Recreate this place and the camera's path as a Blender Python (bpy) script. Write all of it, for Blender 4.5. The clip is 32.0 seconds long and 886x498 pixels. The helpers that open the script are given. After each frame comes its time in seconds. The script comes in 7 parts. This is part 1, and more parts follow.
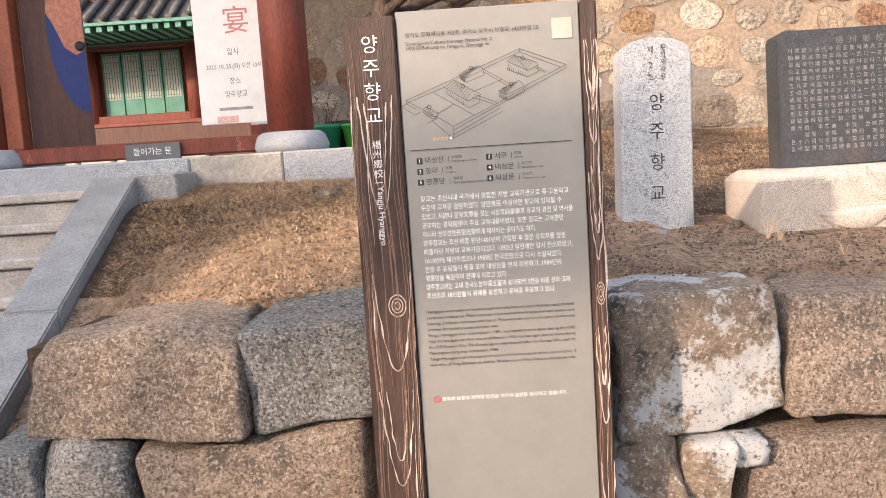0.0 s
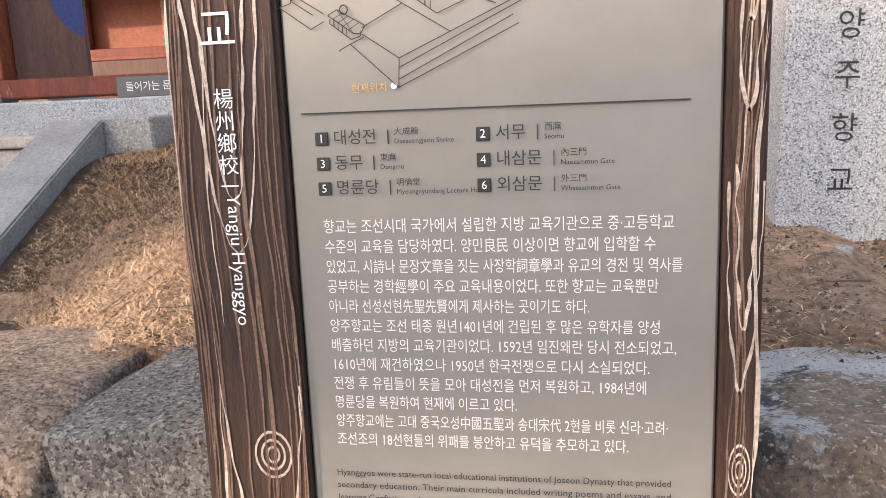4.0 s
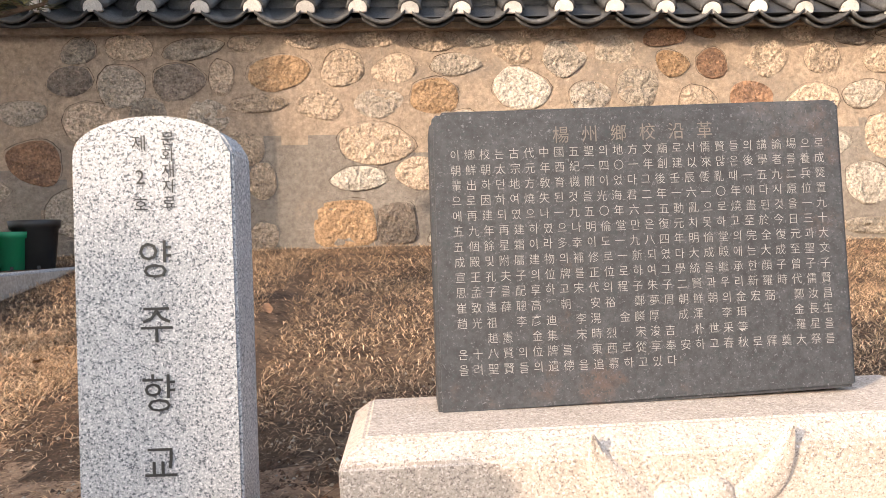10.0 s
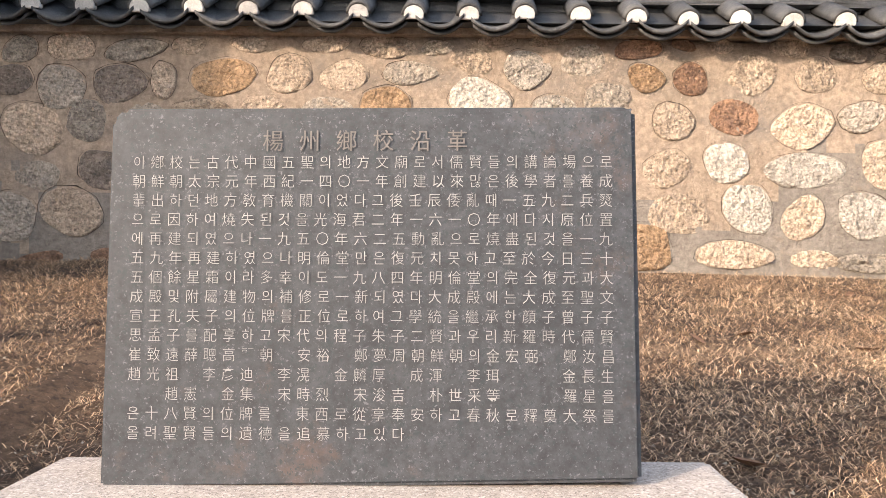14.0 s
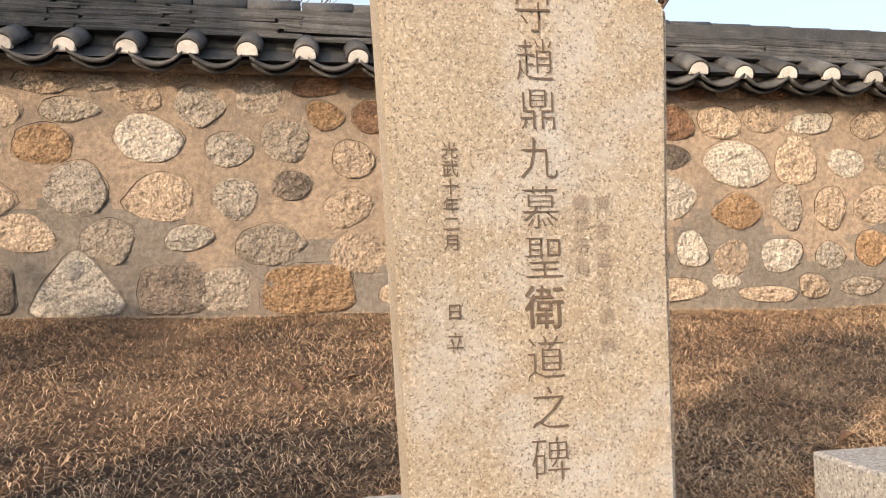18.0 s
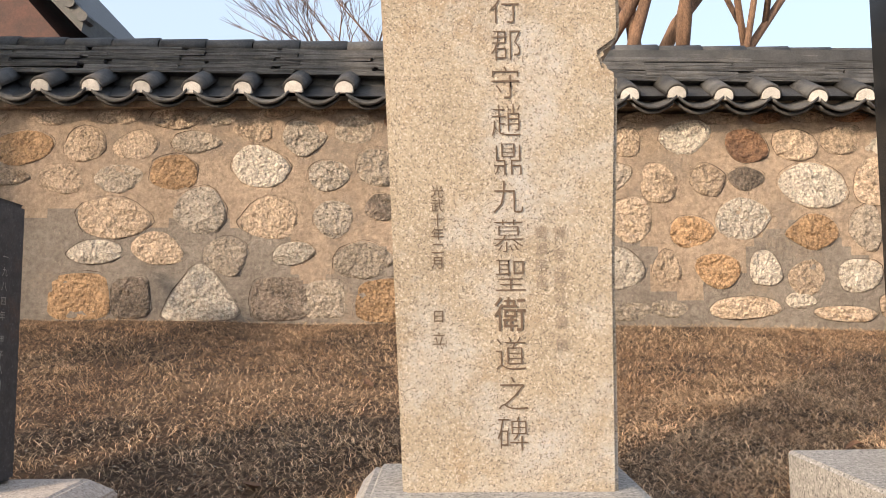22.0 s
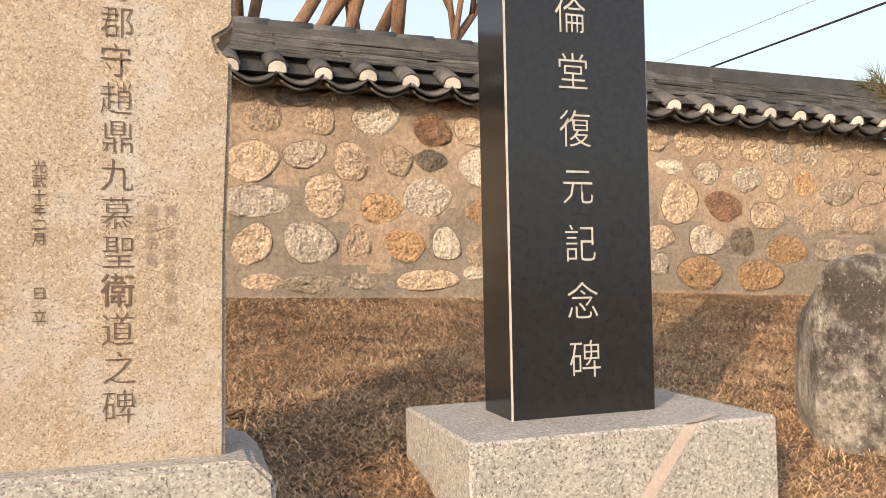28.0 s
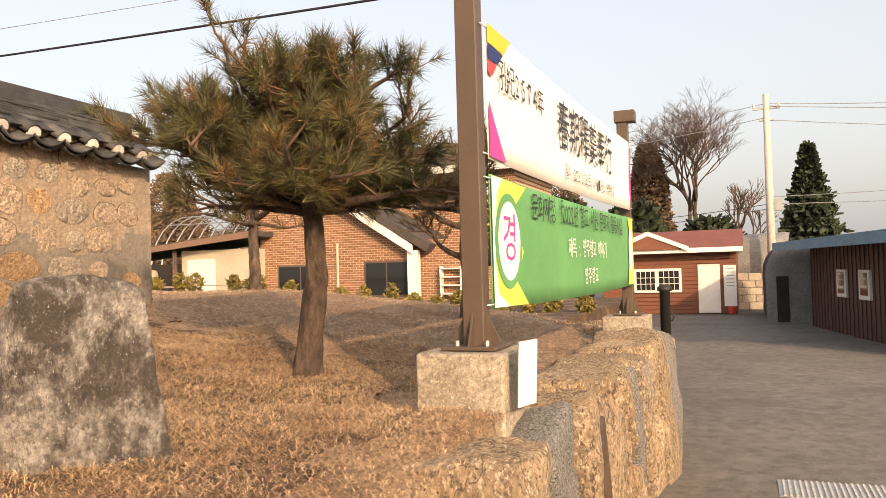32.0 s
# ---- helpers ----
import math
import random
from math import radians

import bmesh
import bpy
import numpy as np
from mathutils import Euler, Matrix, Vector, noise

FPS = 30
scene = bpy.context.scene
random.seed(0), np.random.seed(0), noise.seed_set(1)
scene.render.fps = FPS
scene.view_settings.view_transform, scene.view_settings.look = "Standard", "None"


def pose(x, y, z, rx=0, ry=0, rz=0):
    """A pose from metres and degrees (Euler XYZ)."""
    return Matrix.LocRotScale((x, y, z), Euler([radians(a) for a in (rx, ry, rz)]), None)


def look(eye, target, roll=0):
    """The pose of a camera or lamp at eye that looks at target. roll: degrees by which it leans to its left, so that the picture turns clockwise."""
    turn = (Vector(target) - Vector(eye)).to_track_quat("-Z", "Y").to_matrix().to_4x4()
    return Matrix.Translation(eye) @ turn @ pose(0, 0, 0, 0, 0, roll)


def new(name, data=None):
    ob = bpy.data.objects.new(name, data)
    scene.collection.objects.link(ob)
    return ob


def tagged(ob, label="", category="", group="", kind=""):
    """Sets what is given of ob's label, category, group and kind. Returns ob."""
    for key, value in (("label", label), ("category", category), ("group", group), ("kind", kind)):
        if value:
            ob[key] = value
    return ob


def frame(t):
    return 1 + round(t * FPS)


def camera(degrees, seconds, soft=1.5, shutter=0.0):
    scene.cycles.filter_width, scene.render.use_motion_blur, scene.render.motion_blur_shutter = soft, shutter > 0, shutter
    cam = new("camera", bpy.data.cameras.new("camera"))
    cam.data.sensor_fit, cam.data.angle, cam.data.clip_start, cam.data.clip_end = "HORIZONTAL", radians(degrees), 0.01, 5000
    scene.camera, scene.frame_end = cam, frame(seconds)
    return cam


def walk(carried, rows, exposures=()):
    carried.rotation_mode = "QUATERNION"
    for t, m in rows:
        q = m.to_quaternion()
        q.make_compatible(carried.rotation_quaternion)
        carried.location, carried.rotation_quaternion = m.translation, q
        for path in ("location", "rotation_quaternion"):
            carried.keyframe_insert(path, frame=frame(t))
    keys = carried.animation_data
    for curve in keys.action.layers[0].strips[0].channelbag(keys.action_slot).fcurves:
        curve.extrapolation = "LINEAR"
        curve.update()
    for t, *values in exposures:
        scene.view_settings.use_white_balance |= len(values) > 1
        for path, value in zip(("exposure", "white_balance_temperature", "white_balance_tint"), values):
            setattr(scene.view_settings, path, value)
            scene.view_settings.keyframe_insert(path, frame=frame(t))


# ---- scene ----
cam = camera(59.0, 32.0, soft=0.4)
PATH = [
    (0, (0.09, 0.032, 1.591), (0.057, 2.02, 1.376), -3.7),
    (0.5, (0.161, 0.271, 1.583), (0.041, 2.251, 1.326), -3.6),
    (1, (0.191, 0.537, 1.6), (0.056, 2.51, 1.306), -4.0),
    (1.5, (0.245, 0.772, 1.616), (0.075, 2.74, 1.303), -3.2),
    (2, (0.272, 0.926, 1.632), (0.045, 2.888, 1.317), -2.9),
    (2.5, (0.263, 1.08, 1.643), (0.031, 3.041, 1.323), -2.9),
    (3, (0.258, 1.206, 1.652), (0.018, 3.164, 1.323), -2.8),
    (3.5, (0.301, 1.318, 1.64), (-0.008, 3.264, 1.297), -2.6),
    (5.5, (0.318, 1.438, 1.663), (-0.009, 3.37, 1.261), -2.0),
    (6, (0.363, 1.448, 1.693), (0.108, 3.39, 1.286), -1.2),
    (6.5, (0.495, 1.477, 1.724), (0.372, 3.438, 1.35), -1.1),
    (7, (0.689, 1.508, 1.727), (0.646, 3.482, 1.409), -1.2),
    (7.5, (0.843, 1.537, 1.783), (0.876, 3.523, 1.546), -0.4),
    (7.6, (0.858, 1.573, 1.78), (0.903, 3.562, 1.577), -0.5),
    (8, (0.931, 1.656, 1.804), (0.988, 3.651, 1.672), -1.0),
    (8.5, (1.067, 1.769, 1.824), (1.092, 3.767, 1.731), -1.6),
    (9, (1.25, 1.878, 1.825), (1.213, 3.876, 1.757), -1.8),
    (9.5, (1.395, 2.017, 1.834), (1.402, 4.016, 1.782), -2.5),
    (10, (1.572, 2.077, 1.839), (1.659, 4.074, 1.802), -2.3),
    (10.5, (1.712, 2.128, 1.84), (1.762, 4.127, 1.813), -2.1),
    (11, (1.79, 2.226, 1.848), (1.835, 4.225, 1.833), -2.0),
    (11.5, (1.874, 2.268, 1.859), (1.888, 4.268, 1.859), -2.0),
    (12, (1.957, 2.294, 1.86), (1.911, 4.293, 1.864), -1.4),
    (12.5, (2.014, 2.289, 1.852), (1.933, 4.287, 1.856), -0.2),
    (13, (2.047, 2.335, 1.853), (1.955, 4.333, 1.859), 0.1),
    (13.5, (2.088, 2.388, 1.852), (2.003, 4.386, 1.862), -0.1),
    (14, (2.218, 2.416, 1.854), (2.168, 4.416, 1.861), 0.1),
    (14.5, (2.366, 2.404, 1.837), (2.356, 4.404, 1.842), 0.8),
    (15, (2.498, 2.42, 1.83), (2.581, 4.418, 1.828), 0.6),
    (15.5, (2.622, 2.453, 1.846), (2.909, 4.432, 1.86), 0.5),
    (17.5, (3.164, 2.492, 1.857), (3.49, 4.463, 1.949), -1.7),
    (18, (3.225, 2.508, 1.861), (3.537, 4.481, 1.96), -1.9),
    (18.5, (3.333, 2.475, 1.858), (3.51, 4.464, 1.958), -1.1),
    (19, (3.408, 2.439, 1.879), (3.474, 4.435, 1.984), -1.1),
    (19.5, (3.392, 2.418, 1.893), (3.422, 4.414, 2.013), -1.5),
    (20, (3.349, 2.366, 1.892), (3.4, 4.361, 2.033), -1.3),
    (20.5, (3.414, 2.288, 1.873), (3.425, 4.283, 2.02), -0.9),
    (21, (3.489, 2.219, 1.862), (3.492, 4.213, 2.009), -0.7),
    (21.5, (3.479, 2.144, 1.841), (3.476, 4.138, 1.994), -1.0),
    (22, (3.468, 2.087, 1.843), (3.463, 4.082, 1.987), -0.8),
    (22.5, (3.458, 2.045, 1.845), (3.47, 4.04, 1.981), -0.9),
    (23, (3.449, 2.037, 1.858), (3.467, 4.032, 1.997), -1.0),
    (23.5, (3.447, 2.05, 1.867), (3.46, 4.046, 2.006), -1.1),
    (24, (3.434, 2.04, 1.867), (3.434, 4.036, 1.995), -1.1),
    (24.5, (3.442, 2.0, 1.863), (3.436, 3.996, 1.984), -1.3),
    (26.5, (3.625, 1.967, 1.863), (3.913, 3.944, 1.959), -1.4),
    (27, (3.678, 1.947, 1.861), (4.063, 3.907, 1.953), -1.7),
    (27.5, (3.712, 1.933, 1.856), (4.215, 3.868, 1.932), -1.6),
    (28, (3.749, 1.92, 1.846), (4.383, 3.816, 1.908), -1.1),
    (28.5, (3.797, 1.89, 1.835), (4.479, 3.769, 1.88), -0.8),
    (29, (3.775, 1.894, 1.845), (4.734, 3.649, 1.881), -0.7),
    (29.5, (3.767, 1.882, 1.855), (4.955, 3.491, 1.886), -0.6),
    (30, (3.794, 1.849, 1.86), (5.206, 3.265, 1.897), -0.5),
    (30.5, (3.832, 1.818, 1.861), (5.432, 3.017, 1.901), -1.0),
    (31, (3.854, 1.793, 1.865), (5.569, 2.821, 1.906), -1.4),
    (31.5, (3.868, 1.758, 1.861), (5.671, 2.622, 1.908), -1.4),
    (32, (3.889, 1.728, 1.866), (5.752, 2.453, 1.92), -1.6),
]
walk(cam, [(t, look(e, g, r)) for t, e, g, r in PATH],
     [(0.0, 0.86, 6000, 13), (6.0, 0.82, 5900, 12), (8.0, 0.86, 6000, 11), (13.0, 0.96, 5850, 10), (15.5, 0.92, 5550, 9), (18.0, 0.42, 6150, 9), (24.0, 0.38, 6050, 9), (28.0, 0.35, 6450, 10), (32.0, 0.28, 7400, 15)])

# ---- world, sun, exposure ----
SUN_AZ = math.atan2(-0.734, -0.679)        # the sun stands over the road, towards -x -y
SUN_EL = radians(21)
world = bpy.data.worlds.new("sky")
scene.world = world
world.use_nodes = True
_n = world.node_tree.nodes
_sky = _n.new("ShaderNodeTexSky")
_sky.sky_type, _sky.sun_disc = "NISHITA", False
_sky.sun_elevation, _sky.sun_rotation = SUN_EL, SUN_AZ
_sky.air_density, _sky.dust_density, _sky.ozone_density = 1.0, 7.0, 0.6
_haze = _n.new("ShaderNodeMix")            # thin winter haze over the whole sky
_haze.data_type, _haze.blend_type = "RGBA", "ADD"
_haze.inputs[0].default_value = 1.0
_haze.inputs[7].default_value = (2.65, 2.82, 3.02, 1)
world.node_tree.links.new(_sky.outputs[0], _haze.inputs[6])
world.node_tree.links.new(_haze.outputs[2], _n["Background"].inputs[0])
_n["Background"].inputs[1].default_value = 0.15
sun = new("sun", bpy.data.lights.new("sun", "SUN"))
sun.data.energy, sun.data.angle, sun.data.color = 3.5, radians(1.0), (1.0, 0.74, 0.50)
sun.matrix_world = look((0, 0, 0), (math.cos(SUN_EL) * 0.734, math.cos(SUN_EL) * 0.679, -math.sin(SUN_EL)))

# ---- materials ----
def mat(name, c1, c2, scale=6.0, rough=0.85, bump=0.3, bump_scale=60.0, speck=None, stain=None, stain2=None, metal=0.0, rnd=0.0, dist=0.02, wood=False, island=0.0, mottle=0.35, fine=9.0, crack=None, relief=(12.0, 0.75)):
    """A surface with two scales of colour, specks (colour, scale, share), stains (colour, scale, from, to) and relief."""
    m = bpy.data.materials.new(name)
    m.use_nodes = True
    nt = m.node_tree
    N, L = nt.nodes, nt.links
    p = N["Principled BSDF"]
    p.inputs["Roughness"].default_value, p.inputs["Metallic"].default_value = rough, metal
    geo = N.new("ShaderNodeNewGeometry")
    pos = geo.outputs["Position"]
    if wood:
        mp = N.new("ShaderNodeMapping")
        mp.inputs["Scale"].default_value = wood
        L.new(pos, mp.inputs[0])
        pos = mp.outputs[0]

    def noise_at(s, detail=6.0, rg=0.6):
        t = N.new("ShaderNodeTexNoise")
        t.inputs["Scale"].default_value, t.inputs["Detail"].default_value, t.inputs["Roughness"].default_value = s, detail, rg
        L.new(pos, t.inputs["Vector"])
        return t.outputs["Fac"]

    def ramp(fac, a, b):
        r = N.new("ShaderNodeMapRange")
        r.inputs["From Min"].default_value, r.inputs["From Max"].default_value = a, b
        L.new(fac, r.inputs["Value"])
        return r.outputs[0]

    def mix(fac, a, b, mode="MIX"):
        x = N.new("ShaderNodeMix")
        x.data_type, x.blend_type = "RGBA", mode
        if fac is None:
            x.inputs[0].default_value = 1.0
        elif isinstance(fac, float):
            x.inputs[0].default_value = fac
        else:
            L.new(fac, x.inputs[0])
        for i, v in ((6, a), (7, b)):
            if isinstance(v, tuple):
                x.inputs[i].default_value = (*v, 1)
            else:
                L.new(v, x.inputs[i])
        return x.outputs[2]

    col = mix(ramp(noise_at(scale), 0.35, 0.65), c1, c2)
    grain = N.new("ShaderNodeMapRange")
    grain.inputs["From Min"].default_value, grain.inputs["From Max"].default_value = 0.36, 0.64
    grain.inputs["To Min"].default_value, grain.inputs["To Max"].default_value = 1 - mottle, 1 + mottle * 0.75
    L.new(noise_at(scale * fine, 10.0, 0.75), grain.inputs["Value"])
    tone = N.new("ShaderNodeCombineXYZ")
    for i in range(3):
        L.new(grain.outputs[0], tone.inputs[i])
    col = mix(None, col, tone.outputs[0], "MULTIPLY")
    for st in (stain, stain2):
        if st:
            col = mix(ramp(noise_at(st[1], 12.0, 0.74), st[2], st[3]), col, st[0])
    if speck:
        for k, (c, s, share) in enumerate(speck):
            col = mix(ramp(noise_at(s * 0.72, 7.0, 0.74), share, share + 0.03), col, c)
    if crack:
        gap = N.new("ShaderNodeMath")
        gap.operation = "SUBTRACT"
        gap.inputs[1].default_value = 0.5
        L.new(noise_at(crack[1], 5.0, 0.6), gap.inputs[0])
        size = N.new("ShaderNodeMath")
        size.operation = "ABSOLUTE"
        L.new(gap.outputs[0], size.inputs[0])
        col = mix(ramp(size.outputs[0], crack[2], 0.0), col, crack[0])
    if rnd or island:
        inf = N.new("ShaderNodeObjectInfo")
        hsv = N.new("ShaderNodeHueSaturation")
        L.new(ramp(geo.outputs["Random Per Island"] if island else inf.outputs["Random"], 0.0, 1.0), hsv.inputs["Value"])
        rnd = island or rnd
        r = hsv.inputs["Value"].links[0].from_node
        r.inputs["To Min"].default_value, r.inputs["To Max"].default_value = 1 - rnd, 1 + rnd
        L.new(col, hsv.inputs["Color"])
        col = hsv.outputs[0]
    L.new(col, p.inputs["Base Color"])
    if bump:
        b = N.new("ShaderNodeBump")
        b.inputs["Strength"].default_value, b.inputs["Distance"].default_value = bump, dist
        L.new(noise_at(bump_scale, *relief), b.inputs["Height"])
        L.new(b.outputs[0], p.inputs["Normal"])
    return m


BLACKISH = (0.03, 0.028, 0.026)
M = {}
M["mortar"] = mat("lime_mortar", (0.50, 0.388, 0.292), (0.415, 0.32, 0.236), 2.0, 0.95, 1.0, 38, dist=0.035, fine=16, stain=((0.285, 0.24, 0.20), 1.3, 0.51, 0.66), stain2=((0.43, 0.275, 0.17), 1.7, 0.62, 0.74), speck=[((0.18, 0.14, 0.11), 80, 0.645), ((0.58, 0.47, 0.36), 90, 0.60), ((0.09, 0.065, 0.05), 30, 0.70)], mottle=0.34)
M["mortar_grey"] = mat("grey_cement_mortar", (0.34, 0.295, 0.25), (0.265, 0.23, 0.195), 2.0, 0.95, 1.0, 38, dist=0.035, fine=16, stain=((0.43, 0.335, 0.25), 1.6, 0.55, 0.70), stain2=((0.25, 0.215, 0.18), 2.3, 0.58, 0.7), speck=[((0.12, 0.10, 0.085), 80, 0.635), ((0.46, 0.38, 0.30), 90, 0.62), ((0.08, 0.06, 0.05), 26, 0.705)], mottle=0.3)
M["tile"] = mat("roof_tile_clay", (0.040, 0.040, 0.042), (0.085, 0.083, 0.082), 9, 0.55, 0.5, 40, rnd=0.4, stain=((0.12, 0.108, 0.092), 6, 0.58, 0.7), speck=[((0.12, 0.12, 0.12), 60, 0.66)])
M["plaster_disc"] = mat("white_lime_plaster", (0.60, 0.57, 0.53), (0.47, 0.44, 0.40), 14, 0.9, 0.4, 60, rnd=0.2, stain=((0.30, 0.26, 0.22), 9, 0.6, 0.7), mottle=0.2)
M["plaster"] = mat("white_wall_plaster", (0.72, 0.72, 0.72), (0.62, 0.62, 0.62), 3, 0.9, 0.15, 40, mottle=0.06)
TONES = {"g": ((0.46, 0.39, 0.315), (0.33, 0.28, 0.225)), "p": ((0.58, 0.455, 0.34), (0.45, 0.345, 0.25)), "o": ((0.50, 0.33, 0.19), (0.37, 0.235, 0.13)),
         "r": ((0.38, 0.22, 0.13), (0.22, 0.13, 0.085)), "w": ((0.62, 0.55, 0.465), (0.49, 0.43, 0.36)), "d": ((0.28, 0.225, 0.18), (0.16, 0.13, 0.105)),
         "s": ((0.52, 0.455, 0.38), (0.33, 0.285, 0.235))}
for k, (a, b) in TONES.items():
    a, b = tuple(min(v * 1.06, 0.7) for v in a), tuple(v * 1.06 for v in b)
    M["stone_" + k] = mat("field_stone_" + k, a, b, 7, 0.85, 1.0, 20, dist=0.10, relief=(5.0, 0.62), rnd=0.2, mottle=0.6, fine=8,
                          stain=(tuple(v * 0.55 for v in b), 6, 0.58, 0.66), stain2=(tuple(min(v * 1.1, 0.70) for v in a), 9, 0.56, 0.63), speck=[(tuple(min(v * 1.2, 0.72) for v in a), 75, 0.58), (tuple(v * 0.25 for v in b), 80, 0.615 if k != "s" else 0.58)])
# dark line for the crack and the painted shade round each field stone
M["joint_shade"] = mat("crack_and_shade_round_stone", (0.055, 0.04, 0.03), (0.14, 0.105, 0.078), 9, 0.95, 0.3, 60)
M["granite_white"] = mat("white_granite", (0.41, 0.42, 0.445), (0.33, 0.34, 0.36), 20, 0.65, 0.15, 200, speck=[((0.62, 0.625, 0.64), 250, 0.54), ((0.07, 0.08, 0.095), 260, 0.535)], mottle=0.3)
M["granite_pink"] = mat("pale_pink_granite", (0.48, 0.415, 0.36), (0.39, 0.335, 0.285), 16, 0.7, 0.2, 160, speck=[((0.66, 0.60, 0.545), 230, 0.55), ((0.19, 0.155, 0.135), 250, 0.55)], mottle=0.3)
M["granite_grey"] = mat("grey_granite", (0.36, 0.345, 0.33), (0.29, 0.28, 0.265), 8, 0.75, 0.2, 150, speck=[((0.54, 0.52, 0.50), 150, 0.56), ((0.10, 0.098, 0.095), 170, 0.55)], stain=((0.22, 0.21, 0.2), 1.8, 0.6, 0.8))
# cheek granite with the shade on its slabs put into the colour
M["granite_cheek"] = mat("shaded_cheek_granite", (0.30, 0.295, 0.295), (0.23, 0.227, 0.228), 8, 0.75, 0.2, 150, speck=[((0.38, 0.37, 0.36), 230, 0.57), ((0.07, 0.07, 0.07), 250, 0.565)], mottle=0.3)
M["granite_step"] = mat("weathered_step_granite", (0.50, 0.45, 0.40), (0.40, 0.36, 0.31), 7, 0.85, 0.3, 120, speck=[((0.2, 0.18, 0.17), 160, 0.6)], stain=((0.24, 0.22, 0.2), 2.2, 0.52, 0.75))
M["granite_old"] = mat("old_stele_granite", (0.41, 0.345, 0.262), (0.33, 0.275, 0.205), 3, 0.85, 0.6, 150, dist=0.01, stain=((0.30, 0.21, 0.125), 2.6, 0.54, 0.68), stain2=((0.44, 0.43, 0.415), 1.7, 0.48, 0.60), speck=[((0.56, 0.49, 0.41), 270, 0.55), ((0.14, 0.115, 0.092), 300, 0.555)], mottle=0.3, fine=40)
M["slab_dark"] = mat("dark_grey_inscribed_slate", (0.046, 0.047, 0.052), (0.033, 0.034, 0.039), 5, 0.62, 0.15, 120, speck=[((0.12, 0.12, 0.13), 220, 0.585), ((0.026, 0.034, 0.037), 160, 0.56), ((0.46, 0.46, 0.44), 80, 0.72)], stain=((0.095, 0.060, 0.046), 2.4, 0.55, 0.68), stain2=((0.12, 0.122, 0.13), 1.4, 0.60, 0.8), mottle=0.45)
M["black_polished"] = mat("polished_black_granite", (0.012, 0.013, 0.015), (0.016, 0.017, 0.019), 40, 0.12, 0.0, speck=[((0.035, 0.035, 0.037), 350, 0.66)], mottle=0.06)
M["vein"] = mat("pale_quartz_vein", (0.44, 0.385, 0.345), (0.38, 0.33, 0.295), 25, 0.75, 0.2, 150, mottle=0.15)
M["cut_pale"] = mat("pale_cut_stone", (0.46, 0.45, 0.43), (0.38, 0.37, 0.35), 30, 0.9, 0.2, 200, mottle=0.06)
M["cut_grey"] = mat("weathered_cut_letters", (0.38, 0.37, 0.35), (0.28, 0.27, 0.26), 30, 0.9, 0.2, 200, mottle=0.06)
M["cut_dim"] = mat("shallow_cut_letters", (0.19, 0.168, 0.15), (0.14, 0.128, 0.118), 30, 0.9, 0.2, 200, mottle=0.06)
M["cut_brown"] = mat("deep_cut_letters", (0.125, 0.086, 0.06), (0.095, 0.066, 0.047), 30, 0.95, 0.1, 200, mottle=0.06)
M["cut_faint"] = mat("faint_cut_letters", (0.30, 0.24, 0.19), (0.27, 0.215, 0.17), 30, 0.9, 0.1, 200, mottle=0.06)
M["ink_black"] = mat("black_letter_paint", (0.02, 0.02, 0.02), (0.03, 0.03, 0.03), 30, 0.6, 0.0, mottle=0.06)
M["rock_brown"] = mat("brown_field_boulder", (0.42, 0.315, 0.235), (0.31, 0.225, 0.165), 4, 0.9, 1.0, 40, dist=0.04, rnd=0.12, speck=[((0.60, 0.50, 0.41), 120, 0.535), ((0.13, 0.095, 0.07), 135, 0.535), ((0.05, 0.04, 0.032), 70, 0.61)], stain=((0.13, 0.105, 0.09), 2.9, 0.535, 0.61), stain2=((0.40, 0.215, 0.11), 1.7, 0.55, 0.66), mottle=0.5, fine=9)
M["rock_grey"] = mat("grey_field_boulder", (0.34, 0.325, 0.31), (0.25, 0.238, 0.225), 5, 0.9, 1.0, 40, dist=0.04, rnd=0.12, speck=[((0.56, 0.54, 0.51), 120, 0.535), ((0.075, 0.072, 0.07), 135, 0.53)], stain=((0.34, 0.26, 0.19), 2.0, 0.56, 0.66), stain2=((0.13, 0.125, 0.12), 2.4, 0.55, 0.64), mottle=0.5, fine=9)
M["rock_lime"] = mat("lime_splashed_boulder", (0.40, 0.305, 0.225), (0.29, 0.215, 0.155), 4, 0.9, 0.9, 40, dist=0.04, speck=[((0.16, 0.13, 0.11), 125, 0.57), ((0.66, 0.61, 0.55), 90, 0.57), ((0.055, 0.05, 0.046), 11, 0.64)], stain=((0.64, 0.63, 0.62), 2.3, 0.47, 0.50), stain2=((0.085, 0.078, 0.072), 2.6, 0.56, 0.60), mottle=0.5, fine=9)
M["rock_moss"] = mat("lichen_blackened_boulder", (0.40, 0.37, 0.34), (0.28, 0.255, 0.23), 4, 0.9, 1.0, 30, dist=0.05, relief=(6.0, 0.65), speck=[((0.12, 0.10, 0.085), 110, 0.575), ((0.60, 0.57, 0.53), 150, 0.61)], stain=((0.07, 0.06, 0.053), 2.0, 0.48, 0.56), stain2=((0.58, 0.57, 0.56), 4.0, 0.60, 0.68), mottle=0.45, fine=12, wood=(1, 1, 0.7))
